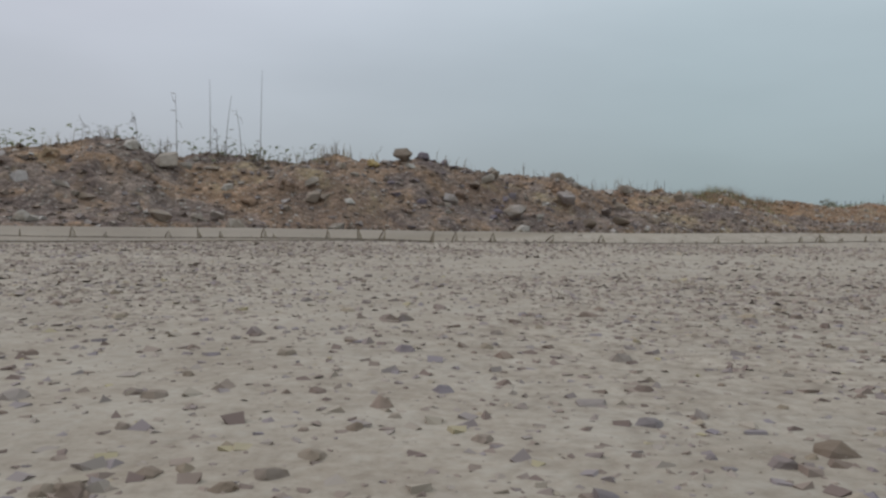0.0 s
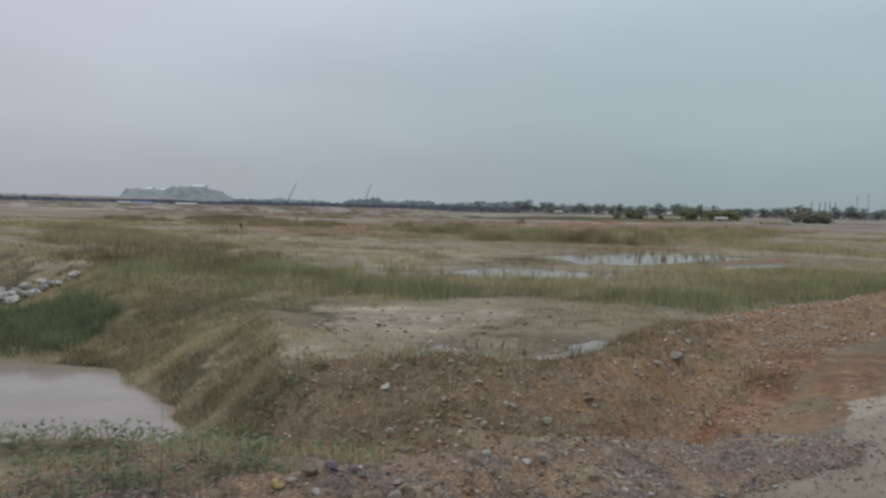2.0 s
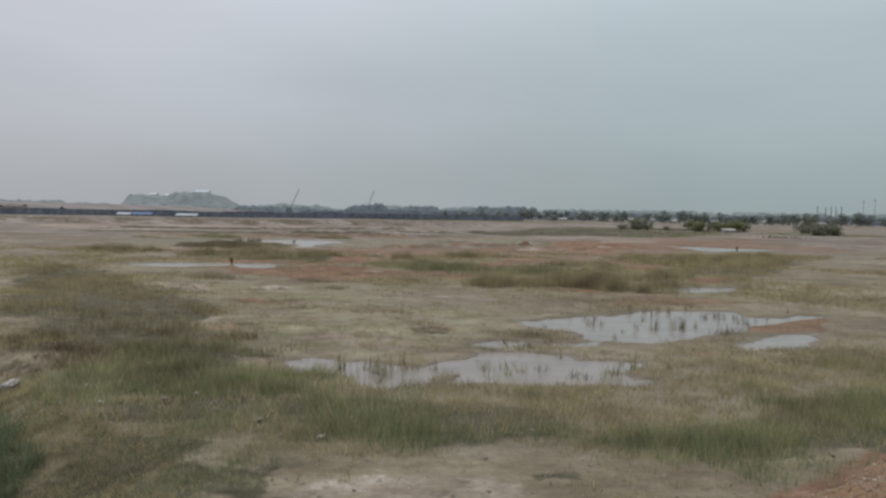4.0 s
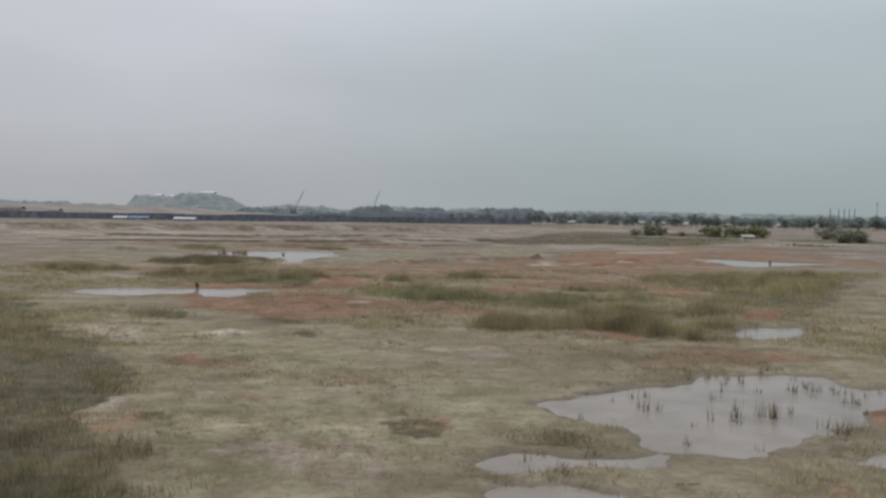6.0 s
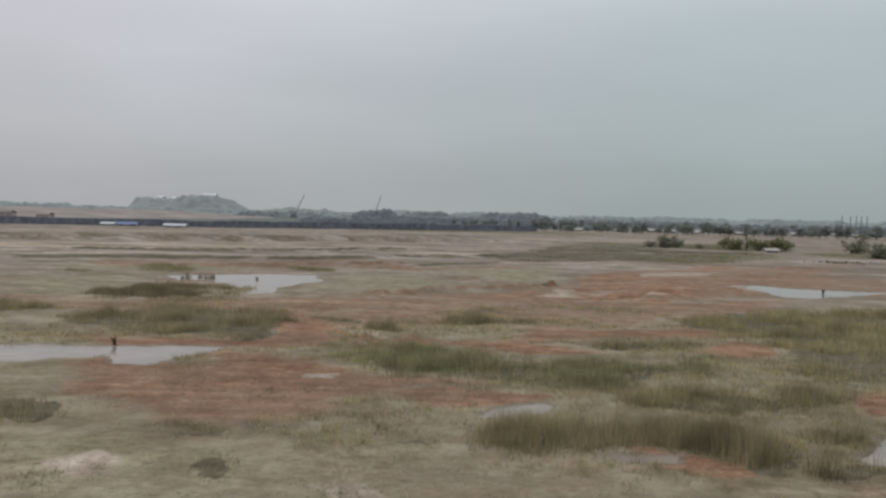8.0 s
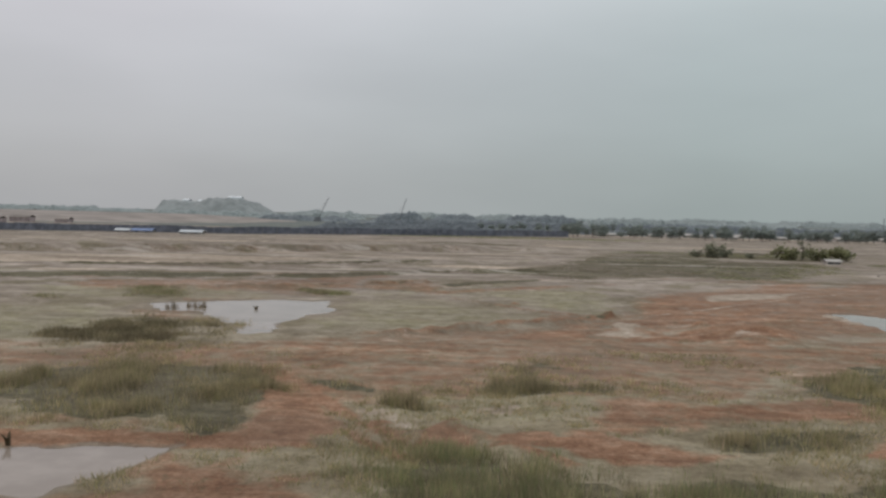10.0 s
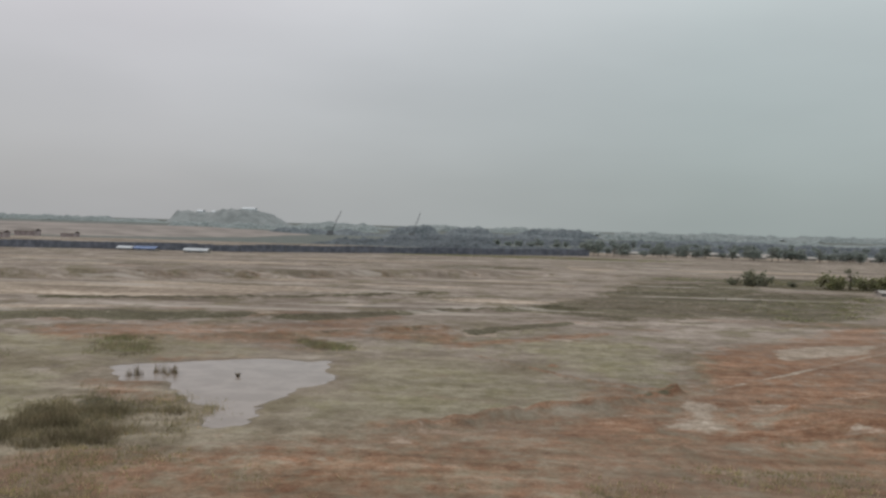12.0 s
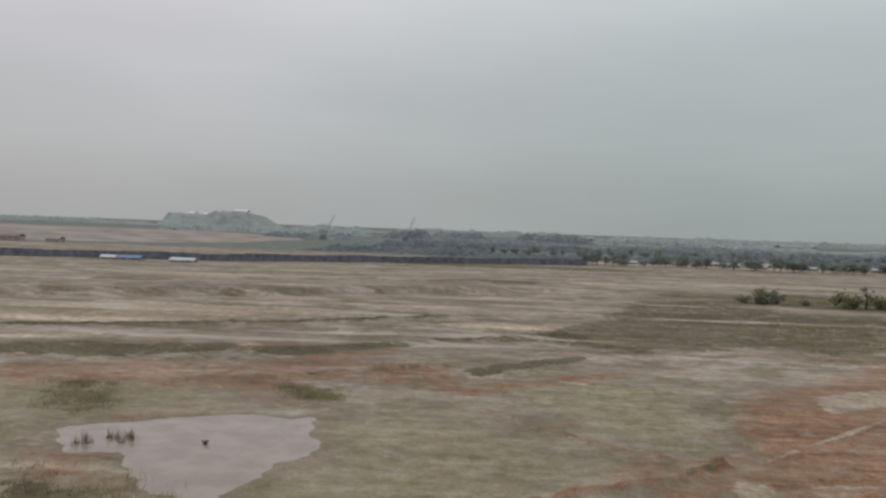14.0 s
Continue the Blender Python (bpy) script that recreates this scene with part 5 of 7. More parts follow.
bx, by = along_bank(9000, BERM, -1.05, 0.9, 0.3, 1.0)
size = 0.006 + 0.02 * rng.random(len(bx)) ** 2.6
crumbs("bank_rubble", np.stack([bx, by, surface(bx, by, berm_height) + 0.1 * size], 1), size, PALE_CRUMBS, "pale chips of stone strewn over the rubble bank", "rubble", rng, True)

CLODS = []
for k in range(5):
    me = bpy.data.meshes.new("clod")
    bm = hull_rock(26, 0.75, 0.35)
    bm.to_mesh(me)
    bm.free()
    me.materials.append(BANK)
    CLODS.append(me)
bx, by = along_bank(42, BERM, -0.6, 0.15, 0.42, 0.85)
for x, y in zip(bx, by):
    size = random.uniform(0.07, 0.17)
    rock_at("clod", CLODS, x, y, float(surface(x, y, berm_height)[0]) - 0.16 * size, size, berm)
rock_at("stone", ROCKS[:9], 3.9, 10.45, float(surface(3.9, 10.45, red_height)[0]) + 0.02, 0.24, red_berm, "large pale grey stone")
rock_at("stone", ROCKS[:9], 2.6, 9.2, float(surface(2.6, 9.2, red_height)[0]) + 0.03, 0.17, red_berm, "pale stone")
bx, by = along_bank(300, RED_BERM, -1.5, 0.5, 0.03, 0.8)
for x, y in zip(bx, by):
    size = 0.035 + 0.12 * random.random() ** 2.5
    rock_at("stone", ROCKS, x, y, float(surface(x, y, red_height)[0]) - 0.05 * size, size, red_berm)
bx, by = along_bank(60, RED_BERM, -1.3, 0.1, 0.05, 0.6)
for x, y in zip(bx, by):
    size = 0.05 + 0.09 * random.random() ** 1.5
    rock_at("stone", WHITE_ROCKS, x, y, float(surface(x, y, red_height)[0]) + 0.05 * size, size, red_berm)
bx, by = along_bank(14000, RED_BERM, -1.7, 0.8, 0.0, 0.85)
size = 0.008 + 0.024 * rng.random(len(bx)) ** 2
crumbs("red_bank_rubble", np.stack([bx, by, surface(bx, by, red_height) + 0.1 * size], 1), size, CRUMBS, "fine brown and grey chips over the red bank", "rubble", rng, True)
bx, by = along_bank(8000, RED_BERM, -1.7, 0.8, 0.0, 0.9)
size = 0.015 + 0.045 * rng.random(len(bx)) ** 3
crumbs("red_bank_rubble", np.stack([bx, by, surface(bx, by, red_height) + 0.2 * size], 1), size, RED_CRUMBS, "small stones and clods over the red bank", "rubble", rng)

# gravel of the track, thick in front and thinning to the wheel-smoothed mud
n = 90000
gx, gy = rng.uniform(-1, 1, n), 0.62 + np.where(rng.random(n) < 0.85, 2.6 * rng.random(n) ** 1.1, 6.3 * rng.random(n))
gx = 0.5 + gx * (0.5 + 0.75 * gy)
d, s, _ = line_reach(gx, gy, BERM)
lane = smooth(1.95, 2.25, d + 0.15 * fbm(gx, gy, 0.8, 3, 3) + 0.12 * np.maximum(gx, 0))
keep = (s < 0) & (rng.random(n) < 0.02 + 0.98 * lane * (0.25 + 0.75 * smooth(-0.9, 0.4, fbm(gx, gy, 0.7, 3, 6)))) & (np.hypot(gx - 0.385, gy - 0.51) > 0.14)
for lane in ([(-0.6, 1.9), (0.5, 2.1), (0.9, 2.3), (1.4, 2.7), (2.0, 3.2), (4.0, 4.9)], [(0.2, 1.7), (1.0, 2.0), (1.4, 2.3), (1.8, 2.6), (4, 4.2)]):
    keep &= rng.random(n) > 0.8 * np.exp(-((line_reach(gx, gy, lane)[0] + 0.05 * fbm(gx, gy, 0.5, 3, 9)) / 0.075) ** 2)
keep &= rng.random(n) < 0.42 + 0.58 * smooth(0.8, 1.5, gy)
gx, gy = gx[keep], gy[keep]
size = (0.0025 + 0.0075 * rng.random(len(gx)) ** 2.8) * (0.3 + 0.75 * np.minimum(gy, 2.4))
crumbs("gravel", np.stack([gx, gy, surface(gx, gy, None) + (0.06 * smooth(0.9, 1.5, gy) - 0.05) * size], 1), size, GRAVEL, "fine brown gravel strewn over the pale dirt track", "gravel", rng, True)
for _ in range(300):
    y = 0.72 + 1.1 * random.random() ** 1.7
    x = 0.385 + random.uniform(-0.62, 0.62) * (y - 0.4)
    size = 0.008 + 0.016 * random.random() ** 1.8
    rock_at("pebble", PEBBLES, x, y, float(surface(x, y, None)[0]) - 0.12 * size, size, ground)
gy = 0.7 + 1.5 * rng.random(2600) ** 1.5
gx = 0.385 + rng.uniform(-0.65, 0.65, 2600) * (gy - 0.35)
size = 0.004 + 0.01 * rng.random(2600) ** 2
crumbs("gravel", np.stack([gx, gy, surface(gx, gy, None) - 0.1 * size], 1), size, PEBBLE_CHIPS, "small purplish, brown and ochre pebbles on the dirt track", "gravel", rng)
# rubble on the field's edge beyond the pit
bx = np.concatenate([rng.normal(-0.4, 2.0, 600), rng.normal(-4.5, 2.0, 200), rng.normal(4, 2.5, 350)])
by = np.concatenate([rng.normal(13.2, 1.6, 600), rng.normal(20, 1.2, 200), rng.normal(17, 2.2, 350)])
by = np.maximum(by, 9.5)
size = 0.012 + 0.085 * rng.random(len(bx)) ** 5
crumbs("field_rubble", np.stack([bx, by, surface(bx, by, None) + 0.15 * size], 1), size, PALE_CRUMBS, "scattered pale rubble on the field's edge", "rubble", rng)
bx, by = np.concatenate([rng.normal(1.0, 1.5, 3500), rng.normal(4.2, 0.8, 1500)]), np.concatenate([rng.normal(9.2, 1.5, 3500), rng.normal(8.5, 0.7, 1500)])
ok = (line_reach(bx, by, BERM)[0] > 1.2) & (by > 6.5) & ~inside(bx, by, PIT)
bx, by = bx[ok], by[ok]
size = 0.012 + 0.05 * rng.random(len(bx)) ** 4
crumbs("trench_rubble", np.stack([bx, by, surface(bx, by, None) + 0.15 * size], 1), size, RED_CRUMBS, "stones and clods strewn down the trench's far side", "rubble", rng)
verge = [(1.5, 5.2), (3.5, 6.6), (5.2, 8.2), (6.5, 10.2), (8.6, 13)]
bx, by = along_bank(5000, verge, -0.9, 0.5)
size = 0.008 + 0.03 * rng.random(len(bx)) ** 3
crumbs("verge_gravel", np.stack([bx, by, surface(bx, by, berm_height) + 0.15 * size], 1), size, CRUMBS, "loose brown gravel along the edge of the track", "gravel", rng, True)
HEAP_ROCKS = [me.copy() for me in WHITE_ROCKS]
for me in HEAP_ROCKS:
    me.materials[0] = HEAP_STONE
heap = tagged(new("rubble_heap"), "heap of whitish broken stones beside the pit", "stone heap")
for _ in range(60):
    x, y = random.gauss(-10.1, 0.75), random.gauss(22.7, 0.4)
    rock_at("stone", ROCKS, x, y, float(surface(x, y, None)[0]) + random.uniform(0.05, 0.2), random.uniform(0.25, 0.6), heap).data = random.choice(HEAP_ROCKS)
for x, y, size in ((-0.5, 12.85, 0.24), (-0.72, 12.95, 0.12), (0.2, 13.3, 0.18), (-5.2, 20.1, 0.2), (-4.1, 20.6, 0.24), (-2.9, 19.8, 0.16), (-1.9, 19.0, 0.2), (-1.3, 18.0, 0.13), (-0.6, 17.9, 0.22), (-0.5, 19.3, 0.2),
                   (-0.2, 19.2, 0.14), (-1.1, 19.2, 0.13), (-4.0, 19.3, 0.12), (-2.3, 14.9, 0.12), (-3.6, 21.1, 0.18), (8.0, 17.2, 0.18), (-0.1, 19.7, 0.2), (-3.0, 20.4, 0.12), (0.9, 18.3, 0.12)):
    ob = rock_at("boulder", ROCKS[:9], x, y, float(surface(x, y, None)[0]) + 0.05, size, None)
    tagged(ob, "single pale stone lying on the bare field", "stone", "stones on the field").data = random.choice(WHITE_ROCKS)


# ---- wheel marks pressed into the mud ----
def make_stub(spread, tall, tilt):
    """Two dark prongs that meet at the top, and a third that broke off low."""
    bm = bmesh.new()
    for foot, top, r in ((-spread, 1.0, 0.003), (spread, 0.94, 0.0026), (0.25 * spread, 0.45, 0.002)):
        tube(bm, [(foot, 0.0, -0.006), (foot * 0.55 + tilt * tall * 0.4, 0.003, 0.5 * top * tall), (tilt * tall, 0.0, top * tall)], [r, 0.9 * r, 0.4 * r], 4)
    me = bpy.data.meshes.new("forked_stub")
    bm.to_mesh(me)
    bm.free()
    me.materials.append(DRY)
    return me


def make_track(points, gap, size, label):
    """A wheel's edge line with the forked stubs that stand along it."""
    thing = tagged(new("tyre_track"), label, "tyre track", "wheel marks in the mud")
    curve = []
    for a, b in zip(points, points[1:]):
        n = max(2, int(math.dist(a, b) / 0.03))
        curve += [(a[0] + (b[0] - a[0]) * i / n, a[1] + (b[1] - a[1]) * i / n) for i in range(n)]
    c = np.array(curve)
    for _ in range(30):
        c[1:-1] = 0.25 * c[:-2] + 0.5 * c[1:-1] + 0.25 * c[2:]
    c[:, 1] += 0.012 * fbm(c[:, 0], c[:, 1], 0.25, 3, 8)
    z = surface(c[:, 0], c[:, 1], None)
    wide = 0.001 + 0.004 * value_noise(c[:, 0] * 9, c[:, 1] * 9, 4)
    left, right, top = (np.stack([c[:, 0], c[:, 1] + o * wide, z + h], 1) for o, h in ((1, -0.002), (-1, -0.002), (0, 0.0035)))
    n = len(c)
    verts = np.concatenate([left, top, right])
    i = np.arange(n - 1)
    faces = np.concatenate([np.stack([i + n, i + n + 1, i + 1, i], 1), np.stack([i + 2 * n, i + 2 * n + 1, i + n + 1, i + n], 1)])
    ridge = new("rut_edge", mesh_of("rut_edge", verts, faces, DAMP))
    ridge.parent = thing
    step = int(gap / 0.03)
    for k in range(2, n - 1, step):
        if random.random() < 0.1:
            continue
        k = min(n - 1, k + random.randrange(step))
        ob = new("forked_stub", random.choice(STUBS))
        ob.parent = thing
        ob.matrix_world = pose(c[k, 0], c[k, 1], z[k] - 0.001, 0, 0, random.uniform(-45, 45)) @ Matrix.Rotation(random.uniform(-0.35, 0.35), 4, 'Y') @ Matrix.Scale(size * random.uniform(0.4, 0.95), 4)
    return thing


STUBS = [make_stub(0.014, 0.048, 0.1), make_stub(0.011, 0.04, -0.25), make_stub(0.017, 0.036, 0.3), make_stub(0.009, 0.055, 0.05)]
make_track(TRACK, 0.1, 0.9, "row of small dark forked stubs along a wheel mark")
make_track([(0.36, 3.78), (0.69, 3.90), (1.02, 4.11), (1.44, 4.39), (2.10, 4.76), (2.77, 5.09)], 0.09, 0.9, "row of small dark forked stubs at the bank's foot")
make_track([(-0.72, 2.56), (-0.30, 2.73), (0.11, 2.91), (0.40, 2.97)], 9.0, 1.0, "thin crack along a wheel mark in the mud")
make_track([(0.69, 3.60), (1.19, 3.72), (1.77, 3.97), (2.27, 4.34)], 9.0, 1.0, "thin crack along a wheel mark in the mud")


# ---- grass and weeds ----
def blades(name, x, y, z, tall, wide, lean, material, label, category, thin=False):
    """Blades of grass joined into one mesh: arrays of roots, heights and widths."""
    n = len(x)
    a, b = rng.uniform(0, 2 * math.pi, n), rng.uniform(0, 2 * math.pi, n)
    dx, dy = np.cos(a) * wide / 2, np.sin(a) * wide / 2
    lx, ly = np.cos(b) * lean * tall, np.sin(b) * lean * tall
    pts = np.stack([np.stack([x - dx, y - dy, z - 0.03], 1), np.stack([x + dx, y + dy, z - 0.03], 1),
                    np.stack([x + 0.35 * lx + 0.8 * dx, y + 0.35 * ly + 0.8 * dy, z + 0.6 * tall], 1), np.stack([x + 0.35 * lx - 0.8 * dx, y + 0.35 * ly - 0.8 * dy, z + 0.6 * tall], 1),
                    np.stack([x + lx, y + ly, z + tall], 1)], 1)
    if thin:
        faces = 3 * np.arange(n)[:, None] + np.array([[0, 1, 2]])
        return tagged(new(name, mesh_of(name, pts[:, (0, 1, 4)].reshape(-1, 3), faces, material)), label, category, kind="stuff")
    base = 5 * np.arange(n)[:, None]
    faces = np.concatenate([base + np.array([[0, 1, 2]]), base + np.array([[0, 2, 3]]), base + np.array([[3, 2, 4]])])
    return tagged(new(name, mesh_of(name, pts.reshape(-1, 3), faces, material)), label, category, kind="stuff")


def tufts(x, y, count, spread):
    """Blade roots gathered round tuft centres."""
    k = np.repeat(np.arange(len(x)), count)
    return x[k] + rng.normal(0, spread, len(k)), y[k] + rng.normal(0, spread, len(k)), k


def leaf_weeds(name, x, y, z, tall, leaf, material, label):
    """Low weeds: each leaf a bent kite of four corners."""
    n = len(x)
    a, up = rng.uniform(0, 2 * math.pi, n), rng.uniform(0.1, 0.9, n)
    h, size = tall * rng.random(n), leaf * rng.uniform(0.5, 1.3, n)
    ox, oy = np.cos(a), np.sin(a)
    p0 = np.stack([x, y, z + h], 1)
    p2 = p0 + np.stack([ox * size, oy * size, (up - 0.35) * size], 1)
    mid = (p0 + p2) / 2 + np.stack([0 * x, 0 * x, 0.12 * size], 1)
    w = np.stack([-oy, ox, 0 * x], 1) * size[:, None] * 0.32
    pts = np.stack([p0, mid + w, p2, mid - w], 1)
    base = 4 * np.arange(n)[:, None]
    faces = np.concatenate([base + np.array([[0, 1, 3]]), base + np.array([[1, 2, 3]])])
    return tagged(new(name, mesh_of(name, pts.reshape(-1, 3), faces, material)), label, "weeds", kind="stuff")


def patch_roots(outlines, density):
    """Tuft places inside outlines and how tall they grow there: thick in clumps, thin and low towards the edge."""
    xs, ys, grown = [], [], []
    for k, corners in enumerate(outlines):
        rough = min(max(0.13 * patch_size(corners), 0.2), 1.7)
        low, high = np.min(corners, 0) - rough, np.max(corners, 0) + rough
        n = int(density * (high[0] - low[0]) * (high[1] - low[1]))
        x, y = rng.uniform(low[0], high[0], n), rng.uniform(low[1], high[1], n)
        d = reach_into(x, y, corners, rough, 900 + 7 * k)
        clump = smooth(-0.2, 0.45, fbm(x, y, 2.2, 4, 13)) * (0.3 + 0.7 * smooth(-0.3, 0.4, fbm(x, y, 0.7, 3, 14)))
        keep = rng.random(n) < smooth(-1.1 * rough, 1.6 * rough, d) * (0.06 + 0.94 * clump)
        xs.append(x[keep])
        ys.append(y[keep])
        grown.append((0.45 + 0.55 * smooth(-0.8 * rough, 1.4 * rough, d) * (0.55 + 0.45 * clump))[keep])
    return np.concatenate(xs), np.concatenate(ys), np.concatenate(grown)


def sow(name, outlines, density, count, spread, tall, wide, material, label, lean=0.35):
    x, y, grown = patch_roots(outlines, density)
    x, y, k = tufts(x, y, count, spread)
    size = (0.35 + 0.5 * value_noise(x * 0.45, y * 0.45, 77) + 0.45 * value_noise(x * 1.4, y * 1.4, 78)) * rng.uniform(0.5, 1.25, len(x)) * grown[k] * 1.15
    return blades(name, x, y, ground_height(x, y), tall * size, wide * rng.uniform(0.6, 1.3, len(x)), lean, material, label, "grass", float(np.mean(y)) > 15)


def ring(cx, cy, rx, ry):
    return [(cx + rx * math.cos(a), cy + ry * math.sin(a)) for a in np.arange(10) * math.pi / 5]


def outlines(kind):
    return [corners for corners, amount in PATCHES[kind]]


sow("meadow_grass", outlines("meadow")[:1], 34, 14, 0.18, 0.42, 0.015, GREEN, "dense green grass on the field's edge", 0.45)
sow("meadow_grass", outlines("meadow")[:1], 16, 14, 0.18, 0.36, 0.015, DARK_GREEN, "dark green grass among the meadow on the field's edge", 0.5)
sow("meadow_grass", outlines("meadow")[1:], 16, 12, 0.2, 0.3, 0.016, GREEN, "patchy green grass between the ponds and the red bank", 0.45)
sow("meadow_grass", outlines("meadow")[1:], 14, 12, 0.2, 0.34, 0.016, REED, "patchy olive grass between the ponds and the red bank", 0.45)
sow("rim_grass", [RIM], 60, 10, 0.1, 0.13, 0.014, GREEN, "low green grass and weeds along the rim of the pit", 0.8)
sow("rim_grass", [RIM], 24, 10, 0.1, 0.13, 0.014, DARK_GREEN, "low dark green weeds along the rim of the pit", 0.8)
sow("pit_grass", outlines("slope grass"), 6, 14, 0.22, 0.4, 0.02, SCRUB_LEAF, "dull olive grass and weeds on the rough slope")
sow("pit_grass", outlines("slope grass"), 9, 14, 0.22, 0.36, 0.02, REED, "olive grass and weeds on the rough slope")
sow("reed_bed", outlines("reed")[:4], 30, 16, 0.2, 0.78, 0.022, REED, "tall olive-brown reeds standing in shallow water", 0.2)
sow("reed_bed", outlines("reed")[:4], 44, 16, 0.2, 0.66, 0.022, SCRUB_LEAF, "dull brown dead reeds standing in shallow water", 0.25)
sow("reed_bed", outlines("green reed"), 26, 16, 0.22, 0.55, 0.024, GREEN, "green reeds on the flat", 0.25)
sow("reed_bed", outlines("green reed"), 18, 16, 0.25, 0.5, 0.024, SCRUB_LEAF, "dull olive reeds among the green ones on the flat", 0.35)
sow("reed_bed", outlines("reed")[4:], 20, 14, 0.25, 0.6, 0.03, REED, "wide bed of olive reeds on the flat", 0.25)
sow("weed_bed", outlines("weed"), 17, 16, 0.22, 0.62, 0.026, SCRUB_LEAF, "dark olive grass beside the red earth", 0.3)
sow("weed_bed", outlines("weed"), 20, 16, 0.24, 0.52, 0.026, REED, "light olive grass beside the red earth", 0.35)
sow("tussock_grass", outlines("tussock")[:2] + [ring(-17.5, 87, 4.5, 6)], 18, 16, 0.3, 0.5, 0.03, SCRUB_LEAF, "dark olive grass tussocks round the pond", 0.5)
sow("tussock_grass", outlines("tussock")[:2] + [ring(-16.5, 90, 4.5, 6)], 7, 16, 0.3, 0.34, 0.03, REED, "straw-coloured grass among the tussocks round the pond", 0.6)
sow("tussock_grass", outlines("tussock")[:2] + [ring(-18.5, 88, 3.2, 5)], 14, 16, 0.3, 0.5, 0.032, DARK_SCRUB, "dark brown scrub among the tussocks round the pond", 0.5)
sow("tussock_grass", outlines("tussock")[2:5], 10, 14, 0.4, 0.34, 0.036, SCRUB_LEAF, "low olive grass tussocks beyond the pond", 0.6)
sow("tussock_grass", outlines("tussock")[2:5], 8, 14, 0.4, 0.36, 0.036, GREEN, "low green grass among the tussocks beyond the pond", 0.6)
sow("field_grass", outlines("green turf"), 2.6, 10, 0.5, 0.22, 0.07, GREEN, "low green grass over the far field", 0.6)
sow("tussock_grass", outlines("tussock")[5:], 20, 14, 0.22, 0.24, 0.02, SCRUB_LEAF, "low dark weed clumps on the silt", 0.6)
sow("low_scrub", outlines("dark turf"), 2.4, 10, 0.45, 0.17, 0.05, DARK_SCRUB, "low olive scrub in strips over the flat", 0.4)
sow("slope_weeds", [ring(-7.2, 27, 4.0, 4.0), ring(-4.5, 24, 2.2, 2.5), ring(-9, 33, 3, 4)], 24, 10, 0.18, 0.36, 0.02, DRY, "brown dead weeds among the grass on the slope", 0.5)
sow("bank_weeds", [ring(-2.6, 6.4, 1.8, 0.8), ring(-1.0, 7.3, 1.3, 0.9), ring(0.3, 7.4, 1.2, 0.8)], 34, 10, 0.09, 0.15, 0.009, REED, "green weeds on the near edge of the pit", 0.6)
x, y = along_bank(300, RED_BERM, -0.5, 0.5, 0.0, 0.36)
x, y, k = tufts(x, y, 16, 0.09)
blades("bank_weeds", x, y, surface(x, y, red_height), 0.1 * rng.uniform(0.3, 1.3, len(x)), 0.009, 0.8, DRY, "brown weeds along the crest of the reddish bank", "grass", True)
x, y = along_bank(160, RED_BERM, -1.3, 0.3, 0.0, 0.3)
x, y, k = tufts(x, y, 14, 0.08)
blades("bank_weeds", x, y, surface(x, y, red_height), 0.12 * rng.uniform(0.3, 1.3, len(x)), 0.009, 0.8, GREEN, "green weeds on the end of the reddish bank", "grass", True)
sow("bank_weeds", [ring(0.4, 9.6, 2.2, 2.0), ring(-0.3, 12.0, 1.0, 1.0), ring(1.6, 10.5, 1.3, 0.5), ring(2.6, 13.5, 1.6, 0.5), ring(4.6, 14.6, 1.8, 1.4)], 24, 10, 0.08, 0.15, 0.01, REED, "low brown and olive weeds on the trench's far side", 0.7)
# reeds standing in the ponds
sow("pond_reed", outlines("water")[1:6] + [ring(8.5, 30.8, 1.8, 0.9), ring(8.8, 32.6, 0.8, 0.5), ring(12, 35.8, 3.4, 1.2), ring(4.4, 28.6, 1.6, 0.5), ring(11, 32.5, 2, 0.8), ring(9.5, 30.6, 2.6, 1.0), ring(6.4, 30.8, 1.2, 1.2), ring(0.5, 24.5, 3, 0.8)], 2.2, 9, 0.06, 0.42, 0.025, DRY, "thin brown reeds standing in the shallow ponds", 0.15)
sow("pond_reed", [outlines("water")[0], ring(2.2, 11.6, 1.8, 0.9)], 9, 8, 0.07, 0.14, 0.01, DRY, "short brown weeds in and round the puddle", 0.5)
sow("pond_reed", outlines("water")[1:3] + [ring(-0.8, 24.6, 2.4, 1.0), ring(3.4, 23.6, 3.0, 0.7)], 5, 9, 0.1, 0.42, 0.02, GREEN, "thin green reeds standing in the shallow ponds", 0.25)
sow("pond_reed", [ring(-18.2, 101.2, 1.2, 0.5), ring(-19.9, 100.2, 0.5, 0.3)], 16, 9, 0.12, 0.75, 0.06, DRY, "dark reed stubs at the pond's edge", 0.2)
# loose tufts over the whole field
n = 40000
x, y = rng.uniform(-1, 1, n), 18 + 66 * rng.random(n) ** 0.85
x = 2 + x * (6 + 0.6 * y)
ok = (rng.random(n) < smooth(-0.1, 0.7, fbm(x, y, 7, 4, 19))) & (water_reach(x, y) < -0.2) & (cover_of(x, y, "red") < 0.6)
x, y, k = tufts(x[ok], y[ok], 9, 0.14)
size = rng.uniform(0.5, 1.2, len(x))
blades("field_tufts", x, y, ground_height(x, y), 0.21 * size, 0.014 + 0.0003 * y, 0.7, REED, "low scattered weed tufts over the bare flat", "grass", True)
n = 45000
x, y = rng.uniform(-1, 1, n), 15.5 + 42 * rng.random(n) ** 1.1
x = 2 + x * (5 + 0.55 * y)
clump = smooth(-0.35, 0.55, fbm(x, y, 2.6, 5, 119))
